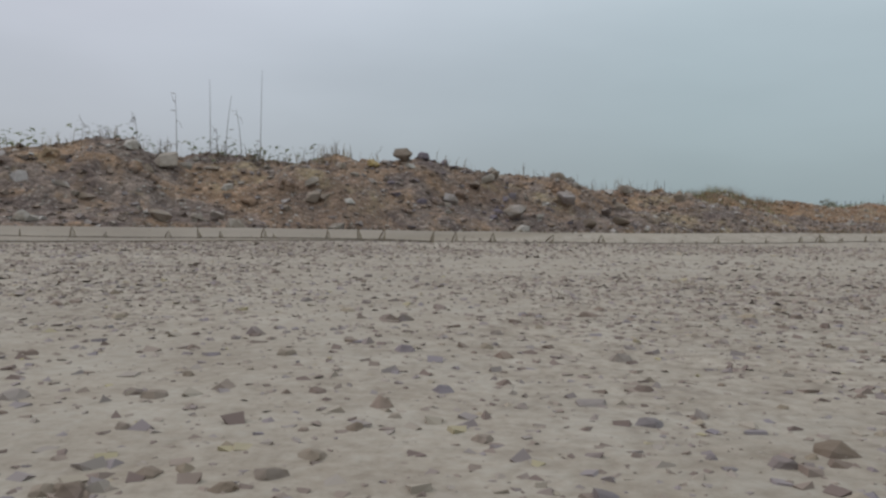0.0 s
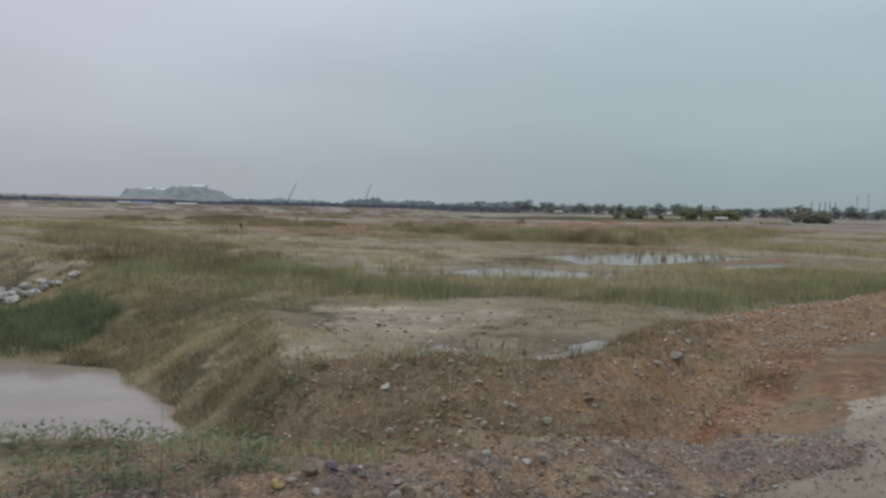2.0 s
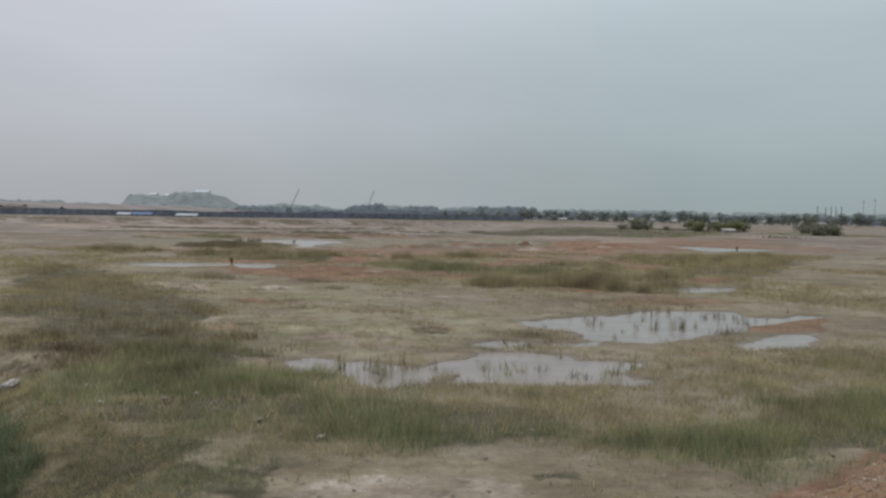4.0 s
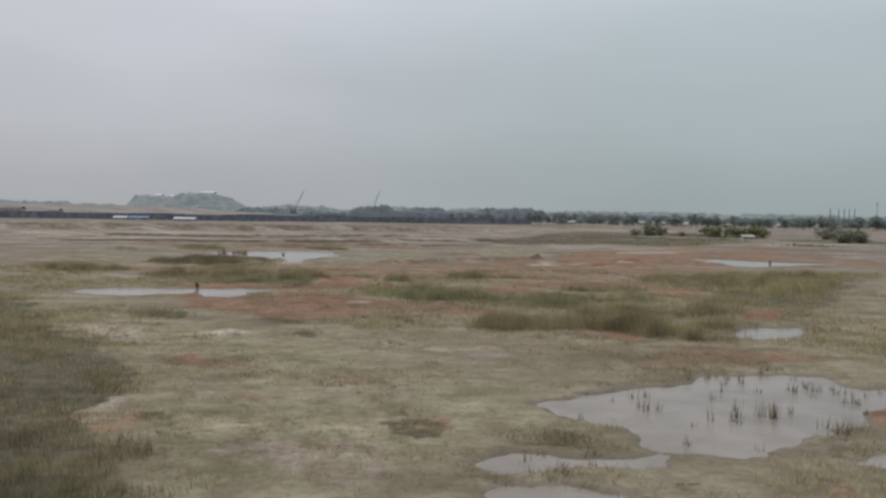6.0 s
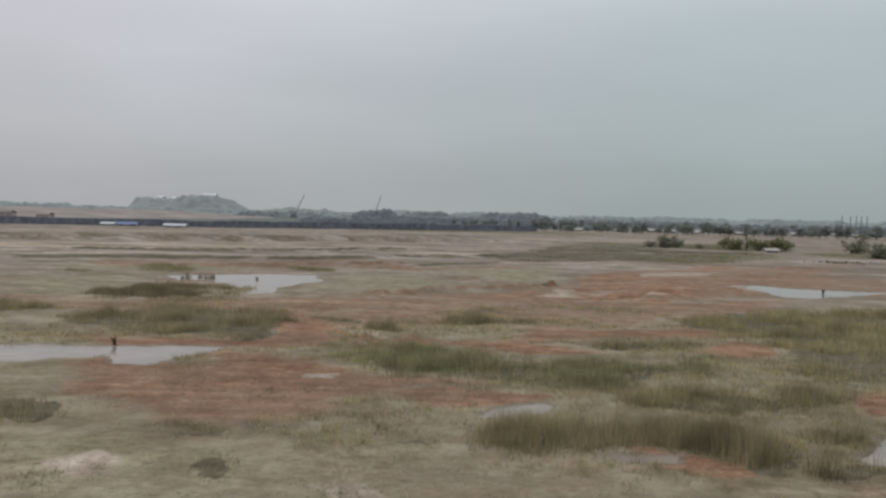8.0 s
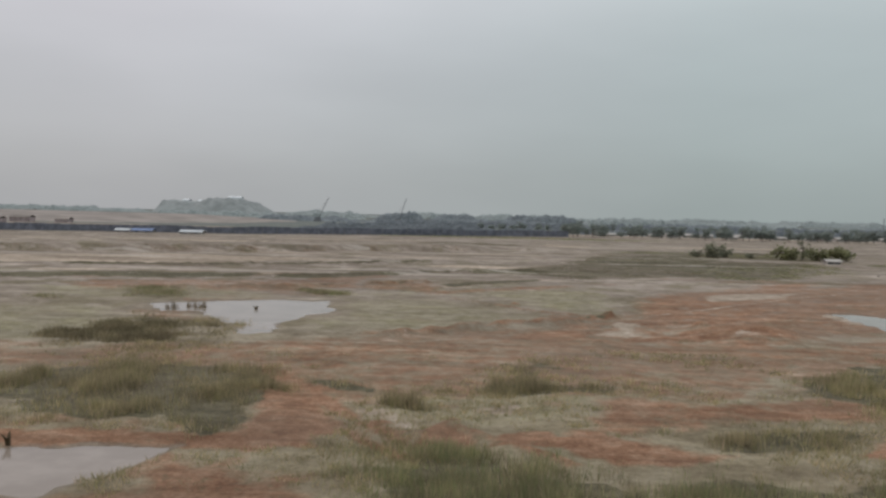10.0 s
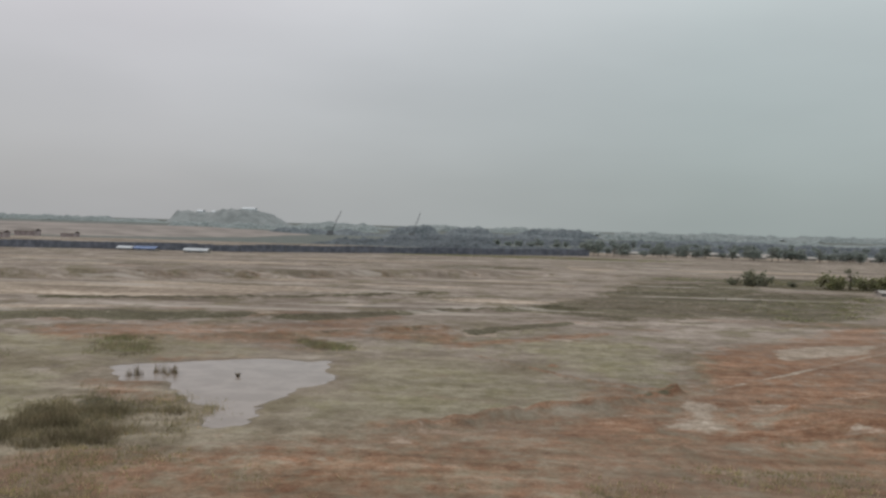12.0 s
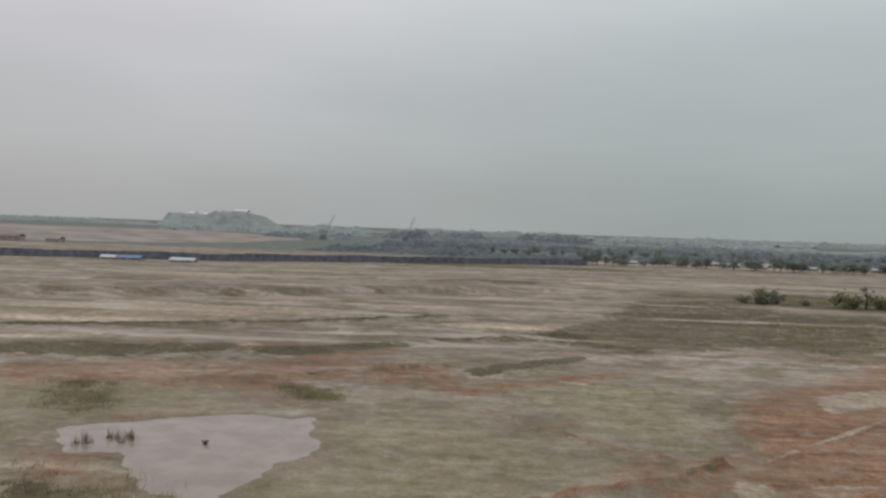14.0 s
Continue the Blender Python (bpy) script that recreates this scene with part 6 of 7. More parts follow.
ok = (rng.random(n) < 0.06 + 0.94 * clump ** 1.5 * (0.4 + 0.6 * smooth(34, 24, y))) & (water_reach(x, y) < -0.2) & ~inside(x, y, PIT) & (line_reach(x, y, ROAD_EDGE)[1] > 0) & (line_reach(x, y, RED_BERM)[0] > 1.6)
x, y, k = tufts(x[ok], y[ok], 8, 0.09)
blades("field_weeds", x, y, ground_height(x, y), 0.15 * rng.uniform(0.4, 1.3, len(x)), 0.012, 0.6, REED, "patchy olive weeds over the near part of the flat", "grass", True)
n = 2000
x, y = rng.uniform(-14, 14, n), rng.uniform(27, 60, n)
ok = (rng.random(n) < smooth(0.0, 0.6, fbm(x, y, 3.5, 4, 129))) & (water_reach(x, y) < -0.1)
x, y, k = tufts(x[ok], y[ok], 20, 0.16)
blades("dark_weeds", x, y, ground_height(x, y), 0.12 * rng.uniform(0.4, 1.3, len(x)), 0.022, 0.9, SCRUB_LEAF, "small dark clumps of dead weeds on the silt", "grass", True)
# grass down the banks of the pit
n = 34000
x, y = rng.uniform(-13, 0.2, n), rng.uniform(5.2, 24, n)
d, _, _ = line_reach(x, y, PIT)
deep = pit_depth(x, y)
ok = inside(x, y, PIT) & (deep < 1.0) & (rng.random(n) < 0.4 + 0.6 * smooth(-0.2, 0.5, fbm(x, y, 1.2, 4, 15)))
x, y, k = tufts(x[ok], y[ok], 12, 0.1)
blades("pit_bank_grass", x, y, ground_height(x, y), 0.1 * rng.uniform(0.3, 1.3, len(x)), 0.012, 0.9, REED, "matted olive grass down the banks of the pit", "grass", True)
n = 8000
x, y = rng.uniform(-9, 0.4, n), rng.uniform(7, 20, n)
ok = inside(x, y, PIT) & (pit_depth(x, y) < 0.98) & (rng.random(n) < smooth(-0.1, 0.5, fbm(x, y, 0.9, 4, 25)))
x, y, k = tufts(x[ok], y[ok], 9, 0.09)
blades("dead_bank_weeds", x, y, ground_height(x, y), 0.12 * rng.uniform(0.3, 1.3, len(x)), 0.012, 0.9, DRY, "brown dead weeds matted on the pit's bank", "grass", True)
x, y = np.concatenate([rng.normal(-1.9, 0.9, 46), rng.normal(-0.6, 0.7, 44)]), np.concatenate([rng.normal(7.1, 0.45, 46), rng.normal(8.6, 0.9, 44)])
ok = line_reach(x, y, BERM)[0] > 1.0
x, y, k = tufts(x[ok], y[ok], 34, 0.1)
leaf_weeds("rim_weeds", x, y, ground_height(x, y), 0.16, 0.06, LEAF, "broad-leaved green weeds on the rim of the pit")
x, y = rng.uniform(-12, -5.4, 1500), rng.uniform(15.5, 20.5, 1500)
ok = (pit_depth(x, y) > 0.4) & (pit_depth(x, y) < 0.97)
x, y, k = tufts(x[ok], y[ok], 10, 0.08)
blades("pit_floor_grass", x, y, ground_height(x, y), 0.3 * rng.uniform(0.5, 1.2, len(x)), 0.016, 0.45, DARK_GREEN, "lush green grass on the damp floor of the pit", "grass")


x, y = along_bank(80, BERM, 0.5, 1.9, 0.3, 0.62)
x, y, k = tufts(x, y, 30, 0.08)
leaf_weeds("leafy_weeds", x, y, surface(x, y, berm_height), 0.08, 0.055, LEAF, "bluish-green leafy weeds behind the bank's crest")
x, y = np.concatenate([along_bank(16, BERM, 0.0, 0.3, 0.43, 0.53), along_bank(22, BERM, 0.0, 0.3, 0.36, 0.62)], 1)
x, y, k = tufts(x, y, 22, 0.05)
leaf_weeds("crest_leaf_weeds", x, y, surface(x, y, berm_height), 0.09, 0.032, LEAF, "small bluish-green leafy weeds along the bank's crest")
x, y = along_bank(500, BERM, 0.3, 1.9, 0.25, 0.7)
x, y, k = tufts(x, y, 7, 0.05)
blades("bank_grass", x, y, surface(x, y, berm_height), 0.09 * rng.uniform(0.3, 1.4, len(x)), 0.006, 0.5, REED, "thin grass on the back of the bank", "grass")
x, y = along_bank(170, BERM, -0.12, 0.25, 0.3, 0.97)
x, y, k = tufts(x, y, 5, 0.025)
blades("crest_weeds", x, y, surface(x, y, berm_height), 0.07 * rng.uniform(0.3, 1.5, len(x)), 0.004, 0.35, DRY, "thin dry weeds along the bank's crest", "grass")


x, y = along_bank(110, BERM, -1.5, -0.95, 0.55, 0.95)
x, y, k = tufts(x, y, 4, 0.02)
blades("mud_stubble", x, y, surface(x, y, berm_height), 0.03 * rng.uniform(0.4, 1.4, len(x)), 0.004, 0.6, DRY, "thin dead stubble in the mud at the bank's foot", "grass")


def make_stalk(x, y, tall, leaves, fork, label):
    """One dry stalk with side twigs and a few seed leaves."""
    thing = tagged(new("dry_stalk"), label, "weed stalk", "stalks on the bank")
    z = float(surface(x, y, berm_height)[0]) - 0.02
    bm = bmesh.new()
    bend = random.uniform(-0.12, 0.12)
    pts = [(x + bend * tall * t * t, y, z + tall * t) for t in (0, 0.3, 0.6, 0.85, 1.0)]
    tube(bm, pts, [0.0019, 0.0017, 0.0013, 0.001, 0.0006], 5)
    stem = part("stem", bm, DRY, thing)
    for k in range(fork):
        i = random.choice((2, 3, 4))
        p, way = Vector(pts[i]), random.choice((-1, 1))
        bm = bmesh.new()
        tube(bm, [p, p + Vector((way * 0.018, 0.01, -0.01 if k == 0 else 0.02)), p + Vector((way * 0.026, 0.01, -0.04 if k == 0 else 0.045))], [0.0014, 0.0011, 0.0005], 5)
        part("twig", bm, DRY, stem)
    for k in range(leaves):
        p = Vector(pts[random.choice((1, 2, 3, 4))]) + Vector((0, 0, random.uniform(-0.05, 0.02)))
        way, size = random.choice((-1, 1)), random.uniform(0.012, 0.03)
        bm = bmesh.new()
        vs = [bm.verts.new(p + Vector(v) * size) for v in ((0, 0, 0), (way * 0.5, 0.3, 0.3), (way * 1.2, 0, 0.25), (way * 0.5, -0.3, 0.15))]
        bm.faces.new(vs)
        part("leaf", bm, DRY, stem)


for x, y, tall, leaves, fork, label in ((-0.93, 4.72, 0.34, 3, 2, "tall thin dry stalk with few leaves"), (-0.57, 5.0, 0.5, 1, 0, "tall bare dry stalk on the bank's crest"), (-0.66, 4.95, 0.27, 2, 1, "thin dry stalk on the bank's crest"), (-0.8, 4.86, 0.4, 0, 0, "tall bare dry stalk on the bank's crest"), (-0.73, 4.9, 0.33, 1, 0, "tall bare dry stalk on the bank's crest"),
                                        (0.02, 5.35, 0.12, 2, 3, "broken forked dead weed on the bank's crest"), (0.05, 5.38, 0.09, 3, 2, "broken forked dead weed on the bank's crest"), (-1.05, 4.5, 0.14, 5, 2, "dry weed with hanging leaves"),
                                        (-1.25, 4.35, 0.12, 4, 2, "dry weed with hanging leaves"), (-0.3, 5.1, 0.11, 5, 2, "branching dry weed on the bank's crest"), (1.0, 6.05, 0.1, 4, 2, "branching dry weed on the bank's crest"),
                                        (1.35, 6.3, 0.09, 4, 3, "branching dry weed on the bank's crest"), (0.75, 5.85, 0.1, 3, 1, "branching dry weed on the bank's crest"), (1.7, 6.45, 0.08, 3, 2, "branching dry weed on the bank's crest"),
                                        (-0.75, 4.8, 0.16, 6, 2, "dry weed with hanging leaves"), (-0.95, 4.6, 0.1, 6, 2, "dry weed with hanging leaves"), (2.2, 6.9, 0.1, 3, 2, "branching dry weed on the bank's crest")):
    make_stalk(x, y, tall, leaves, fork, label)
# posts of dead scrub that stand in the ponds
for x, y, tall in ((-12.3, 63.1, 0.4), (37.5, 98.5, 0.5), (-13.6, 100.9, 0.2)):
    thing = tagged(new("dead_shrub"), "small dark dead shrub standing in a pond", "shrub", "dead shrubs in the ponds")
    for k in range(7):
        bm = bmesh.new()
        a = random.uniform(0, 6.28)
        tube(bm, [(x, y, -0.2), (x + 0.08 * math.cos(a), y + 0.08 * math.sin(a), 0.5 * tall), (x + 0.2 * math.cos(a), y + 0.2 * math.sin(a), tall * random.uniform(0.7, 1))], [0.06, 0.05, 0.02], 5)
        part("branch", bm, DRY, thing)


# ---- trees and bushes ----
def make_tree(name, tall, wide, leaf_mat, label, trunk_share=0.35, clumps=26, seed=0):
    r = random.Random(seed)
    thing = tagged(new(name), label, "bush" if name == "bush" else "tree")
    bm = bmesh.new()
    tube(bm, [(0, 0, -0.2), (0.03 * tall, 0, 0.35 * tall), (0, 0.02 * tall, 0.75 * tall)], [0.03 * tall, 0.022 * tall, 0.006 * tall], 7)
    for k in range(6):
        a, h = r.uniform(0, 6.28), r.uniform(0.25, 0.6) * tall
        tube(bm, [(0.02 * tall, 0, h), (0.3 * wide * math.cos(a), 0.3 * wide * math.sin(a), h + 0.15 * tall), (0.42 * wide * math.cos(a), 0.42 * wide * math.sin(a), h + 0.3 * tall)],
             [0.014 * tall, 0.009 * tall, 0.003 * tall], 5)
    part("trunk", bm, BARK, thing)
    verts, faces = [], []
    for k in range(clumps):
        a, u = r.uniform(0, 6.28), r.random() ** 0.6
        h = trunk_share * tall + r.random() * (1 - trunk_share) * tall * 0.9
        reach = 0.5 * wide * u * (1 - 0.75 * abs((h / tall - 0.62) / 0.5) ** 2)
        c = np.array((reach * math.cos(a), reach * math.sin(a), h))
        size = r.uniform(0.1, 0.2) * wide
        for _ in range(30):
            d = np.array((r.gauss(0, 1), r.gauss(0, 1), r.gauss(0, 0.7))) * size * 0.5
            p, q = c + d, np.array((r.gauss(0, 1), r.gauss(0, 1), r.gauss(0, 0.6)))
            q = q / np.linalg.norm(q) * 0.045 * wide
            w = np.cross(q, (r.gauss(0, 1), r.gauss(0, 1), 1.0))
            w = w / np.linalg.norm(w) * 0.028 * wide
            i = len(verts)
            verts += [p - q, p + w, p + q, p - w]
            faces.append((i, i + 1, i + 2, i + 3))
    crown = new("crown", mesh_of("crown", verts, faces, leaf_mat))
    crown.parent = thing
    return thing


def plant(proto, spots, group):
    for k, (x, y, s) in enumerate(spots):
        m = pose(x, y, float(ground_height(np.array([x]), np.array([y]))[0]), 0, 0, 67 * k)
        ob = proto if k == 0 else copy_thing(proto, m)
        ob.matrix_basis = m @ Matrix.Scale(s, 4)
        ob["group"] = group


kinds = [make_tree("tree", 6, 6.5, HAZED_TREE_LEAF, "dark green broad-crowned tree in a far row", 0.3, 34, 1), make_tree("tree", 7, 5.0, HAZED_TREE_LEAF, "dark green upright tree in a far row", 0.3, 32, 2),
         make_tree("tree", 5, 7.0, HAZED_TREE_LEAF, "low dark spreading tree in a far row", 0.28, 34, 3)]
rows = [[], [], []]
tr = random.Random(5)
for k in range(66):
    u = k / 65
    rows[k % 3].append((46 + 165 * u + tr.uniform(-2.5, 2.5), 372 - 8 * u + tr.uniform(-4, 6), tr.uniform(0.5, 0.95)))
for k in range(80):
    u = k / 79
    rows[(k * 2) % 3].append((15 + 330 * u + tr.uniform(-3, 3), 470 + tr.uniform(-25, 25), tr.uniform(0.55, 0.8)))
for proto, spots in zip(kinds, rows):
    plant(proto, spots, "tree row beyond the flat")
plant(make_tree("bush", 3.2, 6.5, BUSH_LEAF, "dark rounded bush on the flat", 0.05, 26, 11), [(55.4, 212, 0.95), (58.4, 214, 0.6), (52.0, 213, 0.45), (63, 212, 0.35), (94, 203, 0.85), (98, 200, 0.75), (101, 203, 0.6), (84.5, 176, 0.85), (88.5, 178, 0.8)], "bushes at the field's end")
plant(make_tree("bush", 2.6, 7.0, LIGHT_LEAF, "yellow-green bush on the flat", 0.05, 26, 12), [(69.4, 209, 0.95), (76.2, 210, 0.9), (80, 209, 1.0)], "bushes at the field's end")
plant(make_tree("tree", 4.6, 2.6, BUSH_LEAF, "single dark upright tree on the flat", 0.1, 22, 13), [(72.2, 208, 0.95), (93.0, 199, 1.0), (96.5, 204, 0.9)], "trees at the field's end")


# ---- the far side: fence, sheds, cranes, chimneys, hill ----
def flat_top_hill(name, x0, x1, y0, y1, high, material, label, shape, step):
    xs, ys = np.arange(x0, x1 + step, step), np.arange(y0, y1 + step, step)
    x, y = (a.ravel() for a in np.meshgrid(xs, ys))
    z = high * shape((x - x0) / (x1 - x0), (y - y0) / (y1 - y0), x, y) - 0.5
    return tagged(new(name, mesh_of(name, np.stack([x, y, z], 1), grid_faces(len(ys), len(xs)), material, flat=False)), label, "hill", kind="structure")


def hill_shape(u, v, x, y):
    lump = 0.1 * fbm(x, y, 34, 4, 3) + 0.14 * np.abs(fbm(x, y, 12, 3, 4))
    plan = smooth(0.0, 0.09, u) * smooth(1.02, 0.7, u) * smooth(0.0, 0.25, v) * smooth(1.0, 0.75, v)
    return plan * (0.69 + 0.22 * smooth(0.38, 0.46, u) + lump)


def slope_shape(u, v, x, y):
    return smooth(0.0, 0.5, v) * smooth(1.0, 0.62, u) * smooth(0.0, 0.15, u) * (1 - 0.5 * smooth(0.7, 1, v)) * (0.9 + 0.1 * fbm(x, y, 60, 3, 7))


# the wooded hill's pale blue-grey has the haze put into the base colour
HAZED_HILL = make_plain("hazed_wooded_slope", (0.238, 0.25, 0.248), 0.95, 0.06, 0.14)
TERRACE = make_plain("far_bare_slope", (0.24, 0.205, 0.185), 0.95, 0.05, 0.22)
# dark fence sheet, its colour lifted towards blue to include haze
HAZED_DARK_PANEL = make_plain("hazed_dark_fence_sheet", (0.15, 0.156, 0.188), 0.7, 0.6, 0.25)
WHITE_ROOF = make_plain("white_roof_sheet", (0.43, 0.44, 0.46), 0.5, 0.4, 0.08)
PALE_ROOF = make_plain("pale_roof_sheet", (0.6, 0.62, 0.64), 0.5, 0.4, 0.05)
BLUE_ROOF = make_plain("blue_roof_sheet", (0.12, 0.17, 0.3), 0.5, 0.5, 0.15)
RED_WALL = make_plain("reddish_render", (0.36, 0.295, 0.295), 0.85, 0.4, 0.2)
WALL = make_plain("pale_render", (0.36, 0.33, 0.305), 0.85, 0.4, 0.2)
STEEL = make_plain("grey_steel", (0.19, 0.19, 0.2), 0.6, 2.0, 0.2)

flat_top_hill("hill_wooded", -572, -348, 1560, 1760, 28, HAZED_HILL, "flat-topped wooded hill in the haze", hill_shape, 3.0)
flat_top_hill("hill_terrace", -420, -95, 400, 760, 5.0, TERRACE, "long bare tan slope beyond the fence", slope_shape, 5.0)


def far_wood(x0, x1, y0, deep, tall, mat, label, step, gaps=0.65, edge=0.04):
    """The closed canopy of a far wood: lumpy crowns with gaps and a ragged edge."""
    xs, ys = np.arange(x0, x1 + step, step), np.arange(y0, y0 + deep + step, step)
    x, y = (a.ravel() for a in np.meshgrid(xs, ys))
    u, v = (x - x0) / (x1 - x0), (y - y0) / deep
    crown = np.abs(fbm(x, y, 3.2 * step, 3, int(y0))) ** 0.7
    wide = smooth(-0.55, 0.35, fbm(x, y, 14 * step, 3, int(y0) + 5))
    h = tall * (0.45 + 0.55 * crown) * (1 - gaps + gaps * wide)
    h = h * smooth(0, edge, u) * smooth(1, 1 - edge, u) * smooth(0, 0.14, v + 0.06 * fbm(x, y, 4 * step, 3, 8)) * smooth(1, 0.8, v)
    z = h - 0.6
    return tagged(new("woodland", mesh_of("woodland", np.stack([x, y, z], 1), grid_faces(len(ys), len(xs)), mat, flat=False)), label, "woodland", kind="stuff")


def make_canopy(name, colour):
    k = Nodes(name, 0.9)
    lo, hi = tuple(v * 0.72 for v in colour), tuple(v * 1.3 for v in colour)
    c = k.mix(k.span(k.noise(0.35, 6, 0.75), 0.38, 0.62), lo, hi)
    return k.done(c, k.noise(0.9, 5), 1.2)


# haze is mixed into these colours: greyer and paler the farther the wood
HAZED_WOOD_NEAR = make_canopy("hazed_canopy_near", (0.112, 0.124, 0.136))
HAZED_WOOD_MID = make_canopy("hazed_canopy_middle", (0.155, 0.172, 0.184))
HAZED_WOOD_FAR = make_canopy("hazed_canopy_far", (0.24, 0.265, 0.262))
far_wood(-80, 330, 415, 40, 4.0, HAZED_WOOD_NEAR, "low grey-green wood beyond the fence", 1.3)
far_wood(-60, 380, 540, 60, 5.0, HAZED_WOOD_NEAR, "grey-green wood beyond the fence", 1.8)
far_wood(-170, 420, 690, 70, 5.5, HAZED_WOOD_MID, "grey-green wood in the haze", 2.4)
far_wood(-90, -24, 880, 60, 13.0, HAZED_WOOD_MID, "rounded grey-green wood in the haze", 2.4, 0.3, 0.3)
far_wood(-32, 34, 925, 60, 10.0, HAZED_WOOD_MID, "long grey-green wood in the haze", 2.6, 0.3, 0.3)
far_wood(40, 150, 930, 60, 10.0, HAZED_WOOD_MID, "long grey-green wood in the haze", 2.6, 0.35, 0.25)
far_wood(140, 330, 935, 60, 9.0, HAZED_WOOD_FAR, "long grey-green wood in the haze", 2.6, 0.4)
far_wood(-340, -100, 960, 60, 7.5, HAZED_WOOD_FAR, "low grey-green wood in the haze", 2.6)
far_wood(260, 760, 880, 60, 7.0, HAZED_WOOD_FAR, "low grey-green wood in the haze", 3.0)
far_wood(-1150, -540, 1480, 70, 10.0, HAZED_WOOD_FAR, "low grey-green wood in the haze", 4.5)
far_wood(-330, 1300, 1500, 90, 12.0, HAZED_WOOD_FAR, "faint grey-green wood on the horizon", 5.0)


def make_building(name, x, y, w, d, h, roof_mat, label, z=0.0, pitch=0.0, wall_mat=None, windows=True):
    thing = tagged(new(name), label, "building")
    thing.location = (x, y, z)
    bm = bmesh.new()
    box(bm, -w / 2, w / 2, -d / 2, d / 2, -0.4, h)
    wall = part("wall", bm, wall_mat or WALL, thing)
    bm = bmesh.new()
    o = 0.3
    vs = [bm.verts.new(v) for v in ((-w / 2 - o, -d / 2 - o, h), (w / 2 + o, -d / 2 - o, h), (w / 2 + o, 0, h + pitch + 0.1), (-w / 2 - o, 0, h + pitch + 0.1), (w / 2 + o, d / 2 + o, h), (-w / 2 - o, d / 2 + o, h))]
    low = [bm.verts.new(v.co - Vector((0, 0, 0.12))) for v in vs]
    for f in ((0, 1, 2, 3), (3, 2, 4, 5)):
        bm.faces.new([vs[i] for i in f])
        bm.faces.new([low[i] for i in f[::-1]])
    for a, b in ((0, 1), (1, 2), (2, 4), (4, 5), (5, 3), (3, 0)):
        bm.faces.new((vs[a], low[a], low[b], vs[b]))
    part("roof", bm, roof_mat, thing)
    for k in range(max(2, int(w / 4)) if windows else 0):
        px = -w / 2 + (k + 0.5) * w / max(2, int(w / 4))
        bm = bmesh.new()
        box(bm, px - 0.5, px + 0.5, -d / 2 - 0.05, -d / 2 + 0.05, 0.35 * h, 0.75 * h)
        part("window", bm, STEEL, wall)
    return thing


make_building("site_shed", -77, 285, 6.5, 4, 0.7, WHITE_ROOF, "low site shed with a white sheet roof", pitch=0.5)
make_building("site_shed", -92, 286, 6, 4, 0.8, BLUE_ROOF, "low site shed with a blue sheet roof", pitch=0.5)
make_building("site_shed", -98.5, 287, 4, 3, 0.7, WHITE_ROOF, "small site shed with a white sheet roof", pitch=0.5)
br = random.Random(9)
for k in range(26):
    make_building("house", 62 + 200 * k / 25 + br.uniform(-3, 3), 396 + br.uniform(-8, 12), br.uniform(3, 7), 5, br.uniform(0.7, 1.3), WALL,
                  "small pale house among the far trees", pitch=0.5)
for x, w, z, h in ((-518, 12, 20, 4), (-484, 22, 20, 3), (-424, 26, 28, 3)):
    make_building("hall", x, 1640, w, 20, h, PALE_ROOF, "long white-roofed hall on the wooded hill", z, 2.5, PALE_ROOF, False)
for k in range(7):
    make_building("house", -228 + 8.5 * k + br.uniform(-2, 2), 395 + br.uniform(-20, 20), br.uniform(4, 9), 6, br.uniform(1.4, 2.6), TERRACE, "small reddish house at the slope's foot", pitch=0.9, wall_mat=RED_WALL, windows=False)
spoil = tagged(new("rubble_heap"), "low heap of whitish rubble under the trees at the field's end", "stone heap")
for _ in range(46):
    x, y = 70.02 + random.gauss(0, 2.6), 159.08 + random.gauss(0, 1.2)
    rock_at("stone", WHITE_ROCKS, x, y, float(surface(x, y, None)[0]) + random.uniform(0.05, 0.3), random.uniform(0.4, 1.0), spoil)
make_building("pump_house", 71.5, 193, 2.4, 2, 0.6, WALL, "low pale shelter beside the bushes", pitch=0.3)

fence = tagged(new("site_fence"), "long dark sheet fence across the end of the flat", "fence")
panel_mesh = None


def fence_line(x):
    return float(np.interp(x, (-272, -128, -70, -11, 48), (262, 285, 301, 336, 366)))


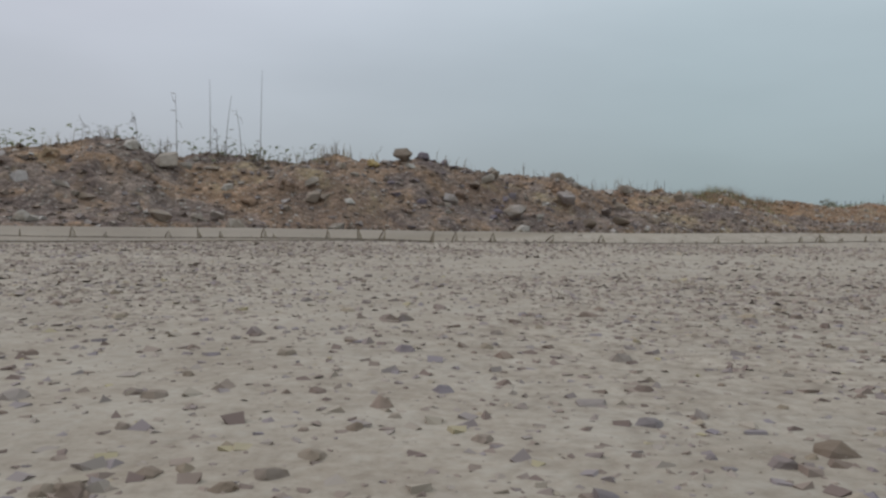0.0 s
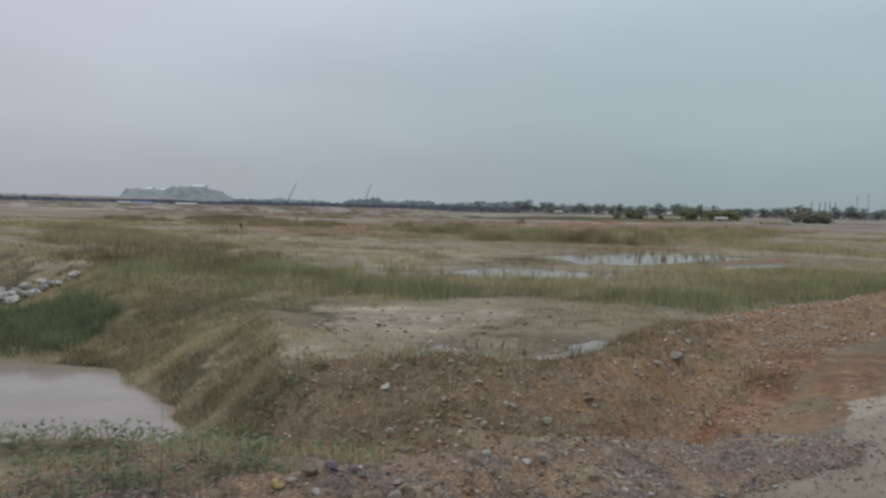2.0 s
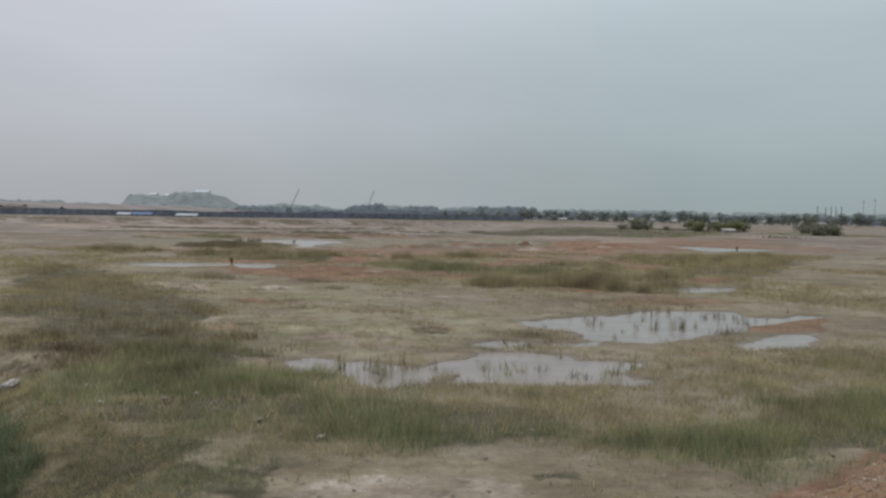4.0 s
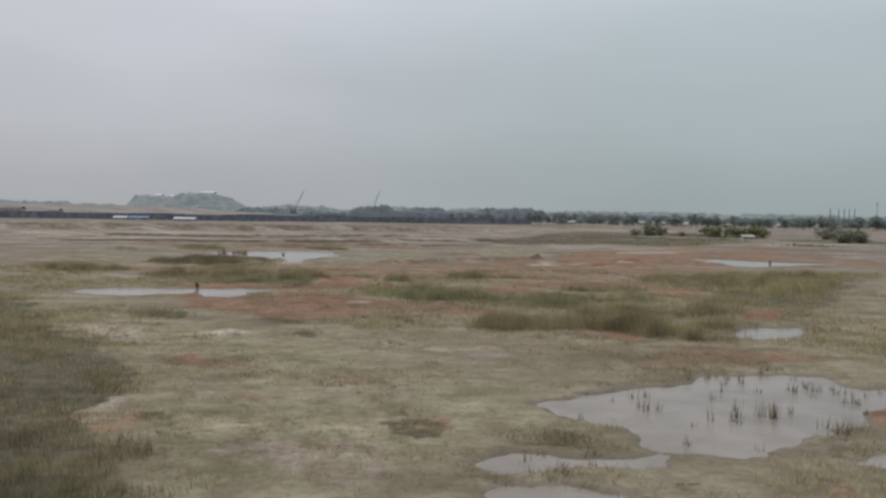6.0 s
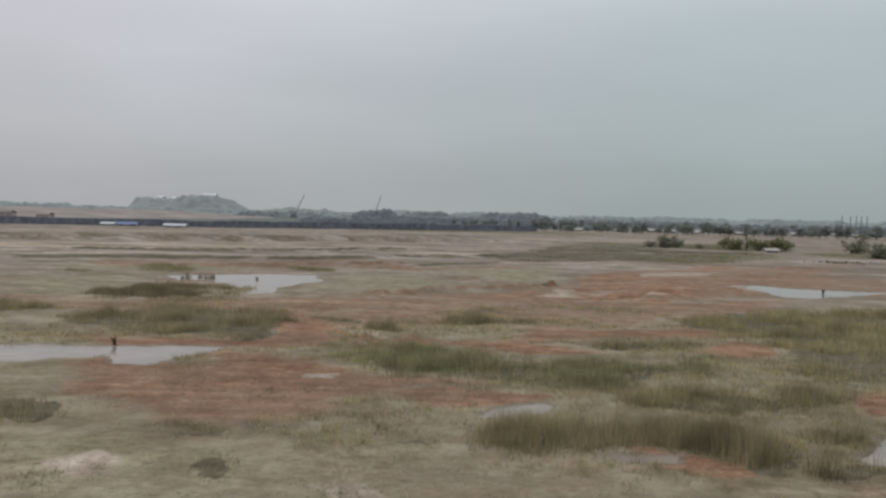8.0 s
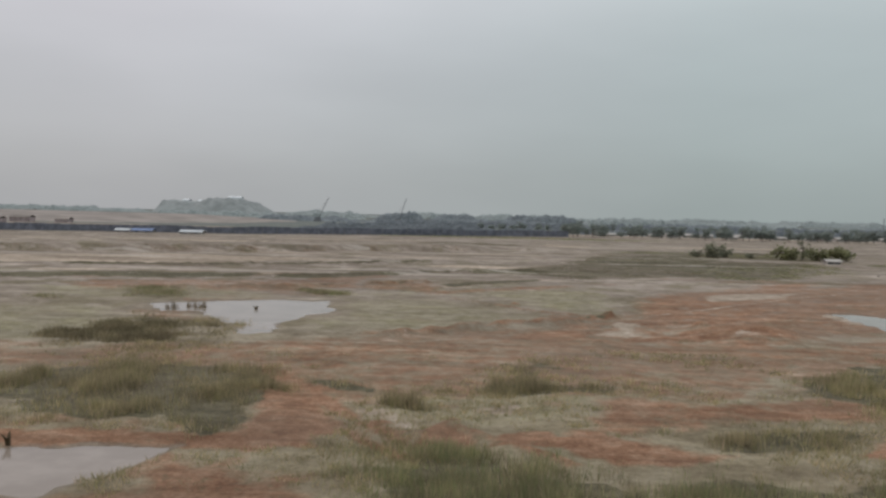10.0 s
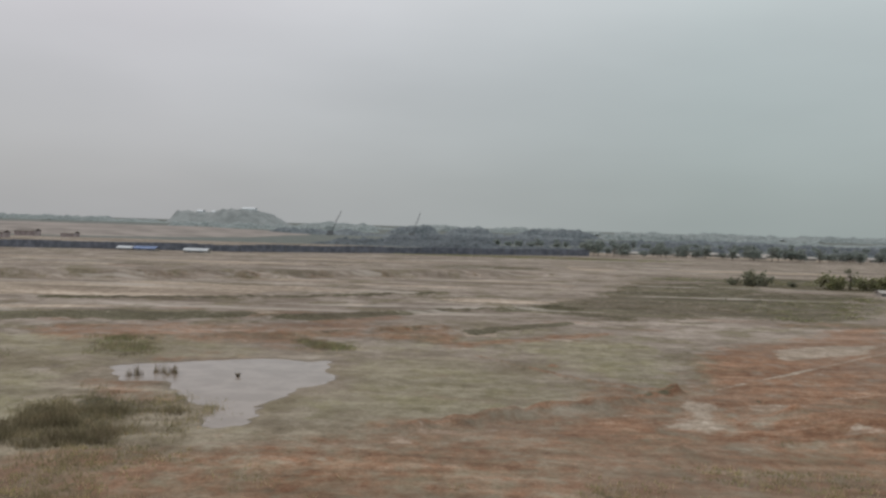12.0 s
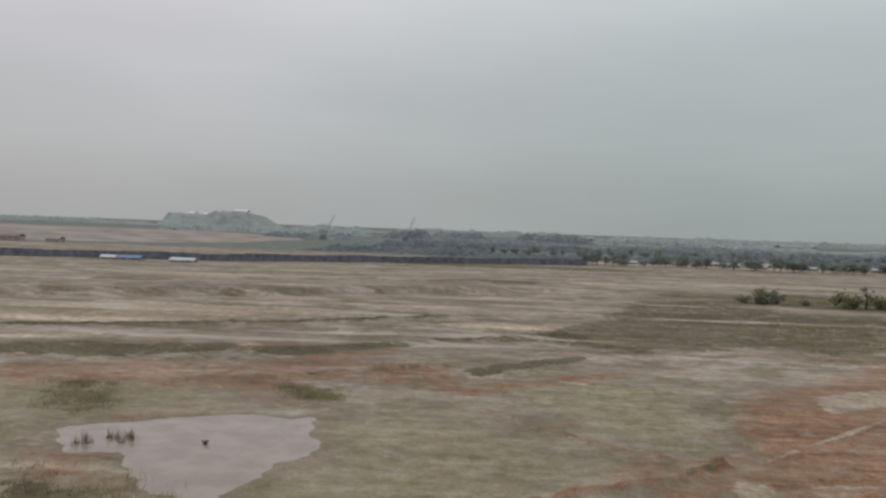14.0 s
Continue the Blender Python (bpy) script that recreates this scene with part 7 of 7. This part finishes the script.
for k in range(78):
    x = -272 + 4.1 * k
    y = fence_line(x)
    if panel_mesh is None:
        bm = bmesh.new()
        front = []
        for j in range(17):
            px, py = -2.0 + j * 0.25, 0.04 * (j // 2 % 2)
            front.append([bm.verts.new((px, py + o, h)) for o in (-0.02, 0.02) for h in (-0.5, 2.25)])
        for p, q in zip(front, front[1:]):
            for e, g in ((0, 1), (1, 3), (3, 2), (2, 0)):
                bm.faces.new((p[e], q[e], q[g], p[g]))
        for p in (front[0], front[-1]):
            bm.faces.new((p[0], p[1], p[3], p[2]))
        ob = part("panel", bm, HAZED_DARK_PANEL, fence)
        panel_mesh = ob.data
        bm = bmesh.new()
        box(bm, -0.08, 0.08, -0.1, 0.1, -0.5, 2.35)
        post = part("post", bm, STEEL, fence)
        post_mesh = post.data
    else:
        ob, post = new("panel", panel_mesh), new("post", post_mesh)
        ob.parent = post.parent = fence
    ob.location, post.location = (x, y, 0), (x + 2.05, y + 0.8, 0)
    slope = (fence_line(x + 2) - fence_line(x - 2)) / 4
    ob.rotation_euler.z, ob.scale.x = math.atan(slope), 1.03 * math.hypot(1, slope)
    ob.scale.z = 0.85 + 0.2 * value_noise(np.array([k * 0.31]), np.array([0.0]), 3)[0]


def make_crane(x, y, reach, tall, label):
    thing = tagged(new("crane"), label, "crane", "cranes in the haze")
    bm = bmesh.new()
    box(bm, -2.2, 2.2, -1.4, 1.4, 1.2, 3.6)
    part("cab", bm, STEEL, thing)
    bm = bmesh.new()
    box(bm, -3, 3, -1.8, 1.8, -0.3, 1.2)
    part("chassis", bm, STEEL, thing)
    bm = bmesh.new()
    base, tip = Vector((1, 0, 3)), Vector((reach, 0, tall))
    for o in ((0.0, 0.35, 0.3), (0.0, -0.35, 0.3), (0.0, 0.35, -0.3), (0.0, -0.35, -0.3)):
        tube(bm, [base + Vector(o), tip + Vector(o) * 0.5], [0.16, 0.1], 4)
    for k in range(16):
        a, b = base.lerp(tip, k / 16), base.lerp(tip, (k + 1) / 16)
        tube(bm, [a + Vector((0, 0, 0.3)), b - Vector((0, 0, 0.3))], [0.07, 0.07], 4)
    part("boom", bm, STEEL, thing)
    bm = bmesh.new()
    tube(bm, [(-2, 0, 3.6), tip], [0.06, 0.06], 4)
    part("stay_cable", bm, STEEL, thing)
    thing.location = (x, y, 0)


make_crane(-107, 690, 8.5, 19, "lattice-boom crane, small and grey in the haze")
make_crane(-44, 690, 6.5, 19.5, "lattice-boom crane, small and grey in the haze")
for k, x in enumerate((288, 294, 298, 301.5, 305.5)):
    thing = tagged(new("chimney"), "thin grey chimney in a far row", "chimney", "far chimneys")
    thing.location = (x, 600, 0)
    bm = bmesh.new()
    tube(bm, [(0, 0, -0.5), (0, 0, 7), (0, 0, 11.5 - 0.4 * (k % 2))], [0.36, 0.3, 0.24], 10)
    part("shaft", bm, STEEL, thing)
    bm = bmesh.new()
    tube(bm, [(0, 0, 11.0 - 0.4 * (k % 2)), (0, 0, 11.7 - 0.4 * (k % 2))], [0.32, 0.32], 10)
    part("rim", bm, STEEL, thing)
for x, h in ((321.5, 17.5), (330, 19)):
    thing = tagged(new("mast"), "thin steel mast, faint in the haze", "mast", "far masts")
    thing.location = (x, 600, 0)
    bm = bmesh.new()
    tube(bm, [(0, 0, -0.5), (0, 0, h)], [0.25, 0.1], 6)
    part("pole", bm, STEEL, thing)
    bm = bmesh.new()
    box(bm, -0.7, 0.7, -0.08, 0.08, h * 0.85, h * 0.88)
    part("crossarm", bm, STEEL, thing)
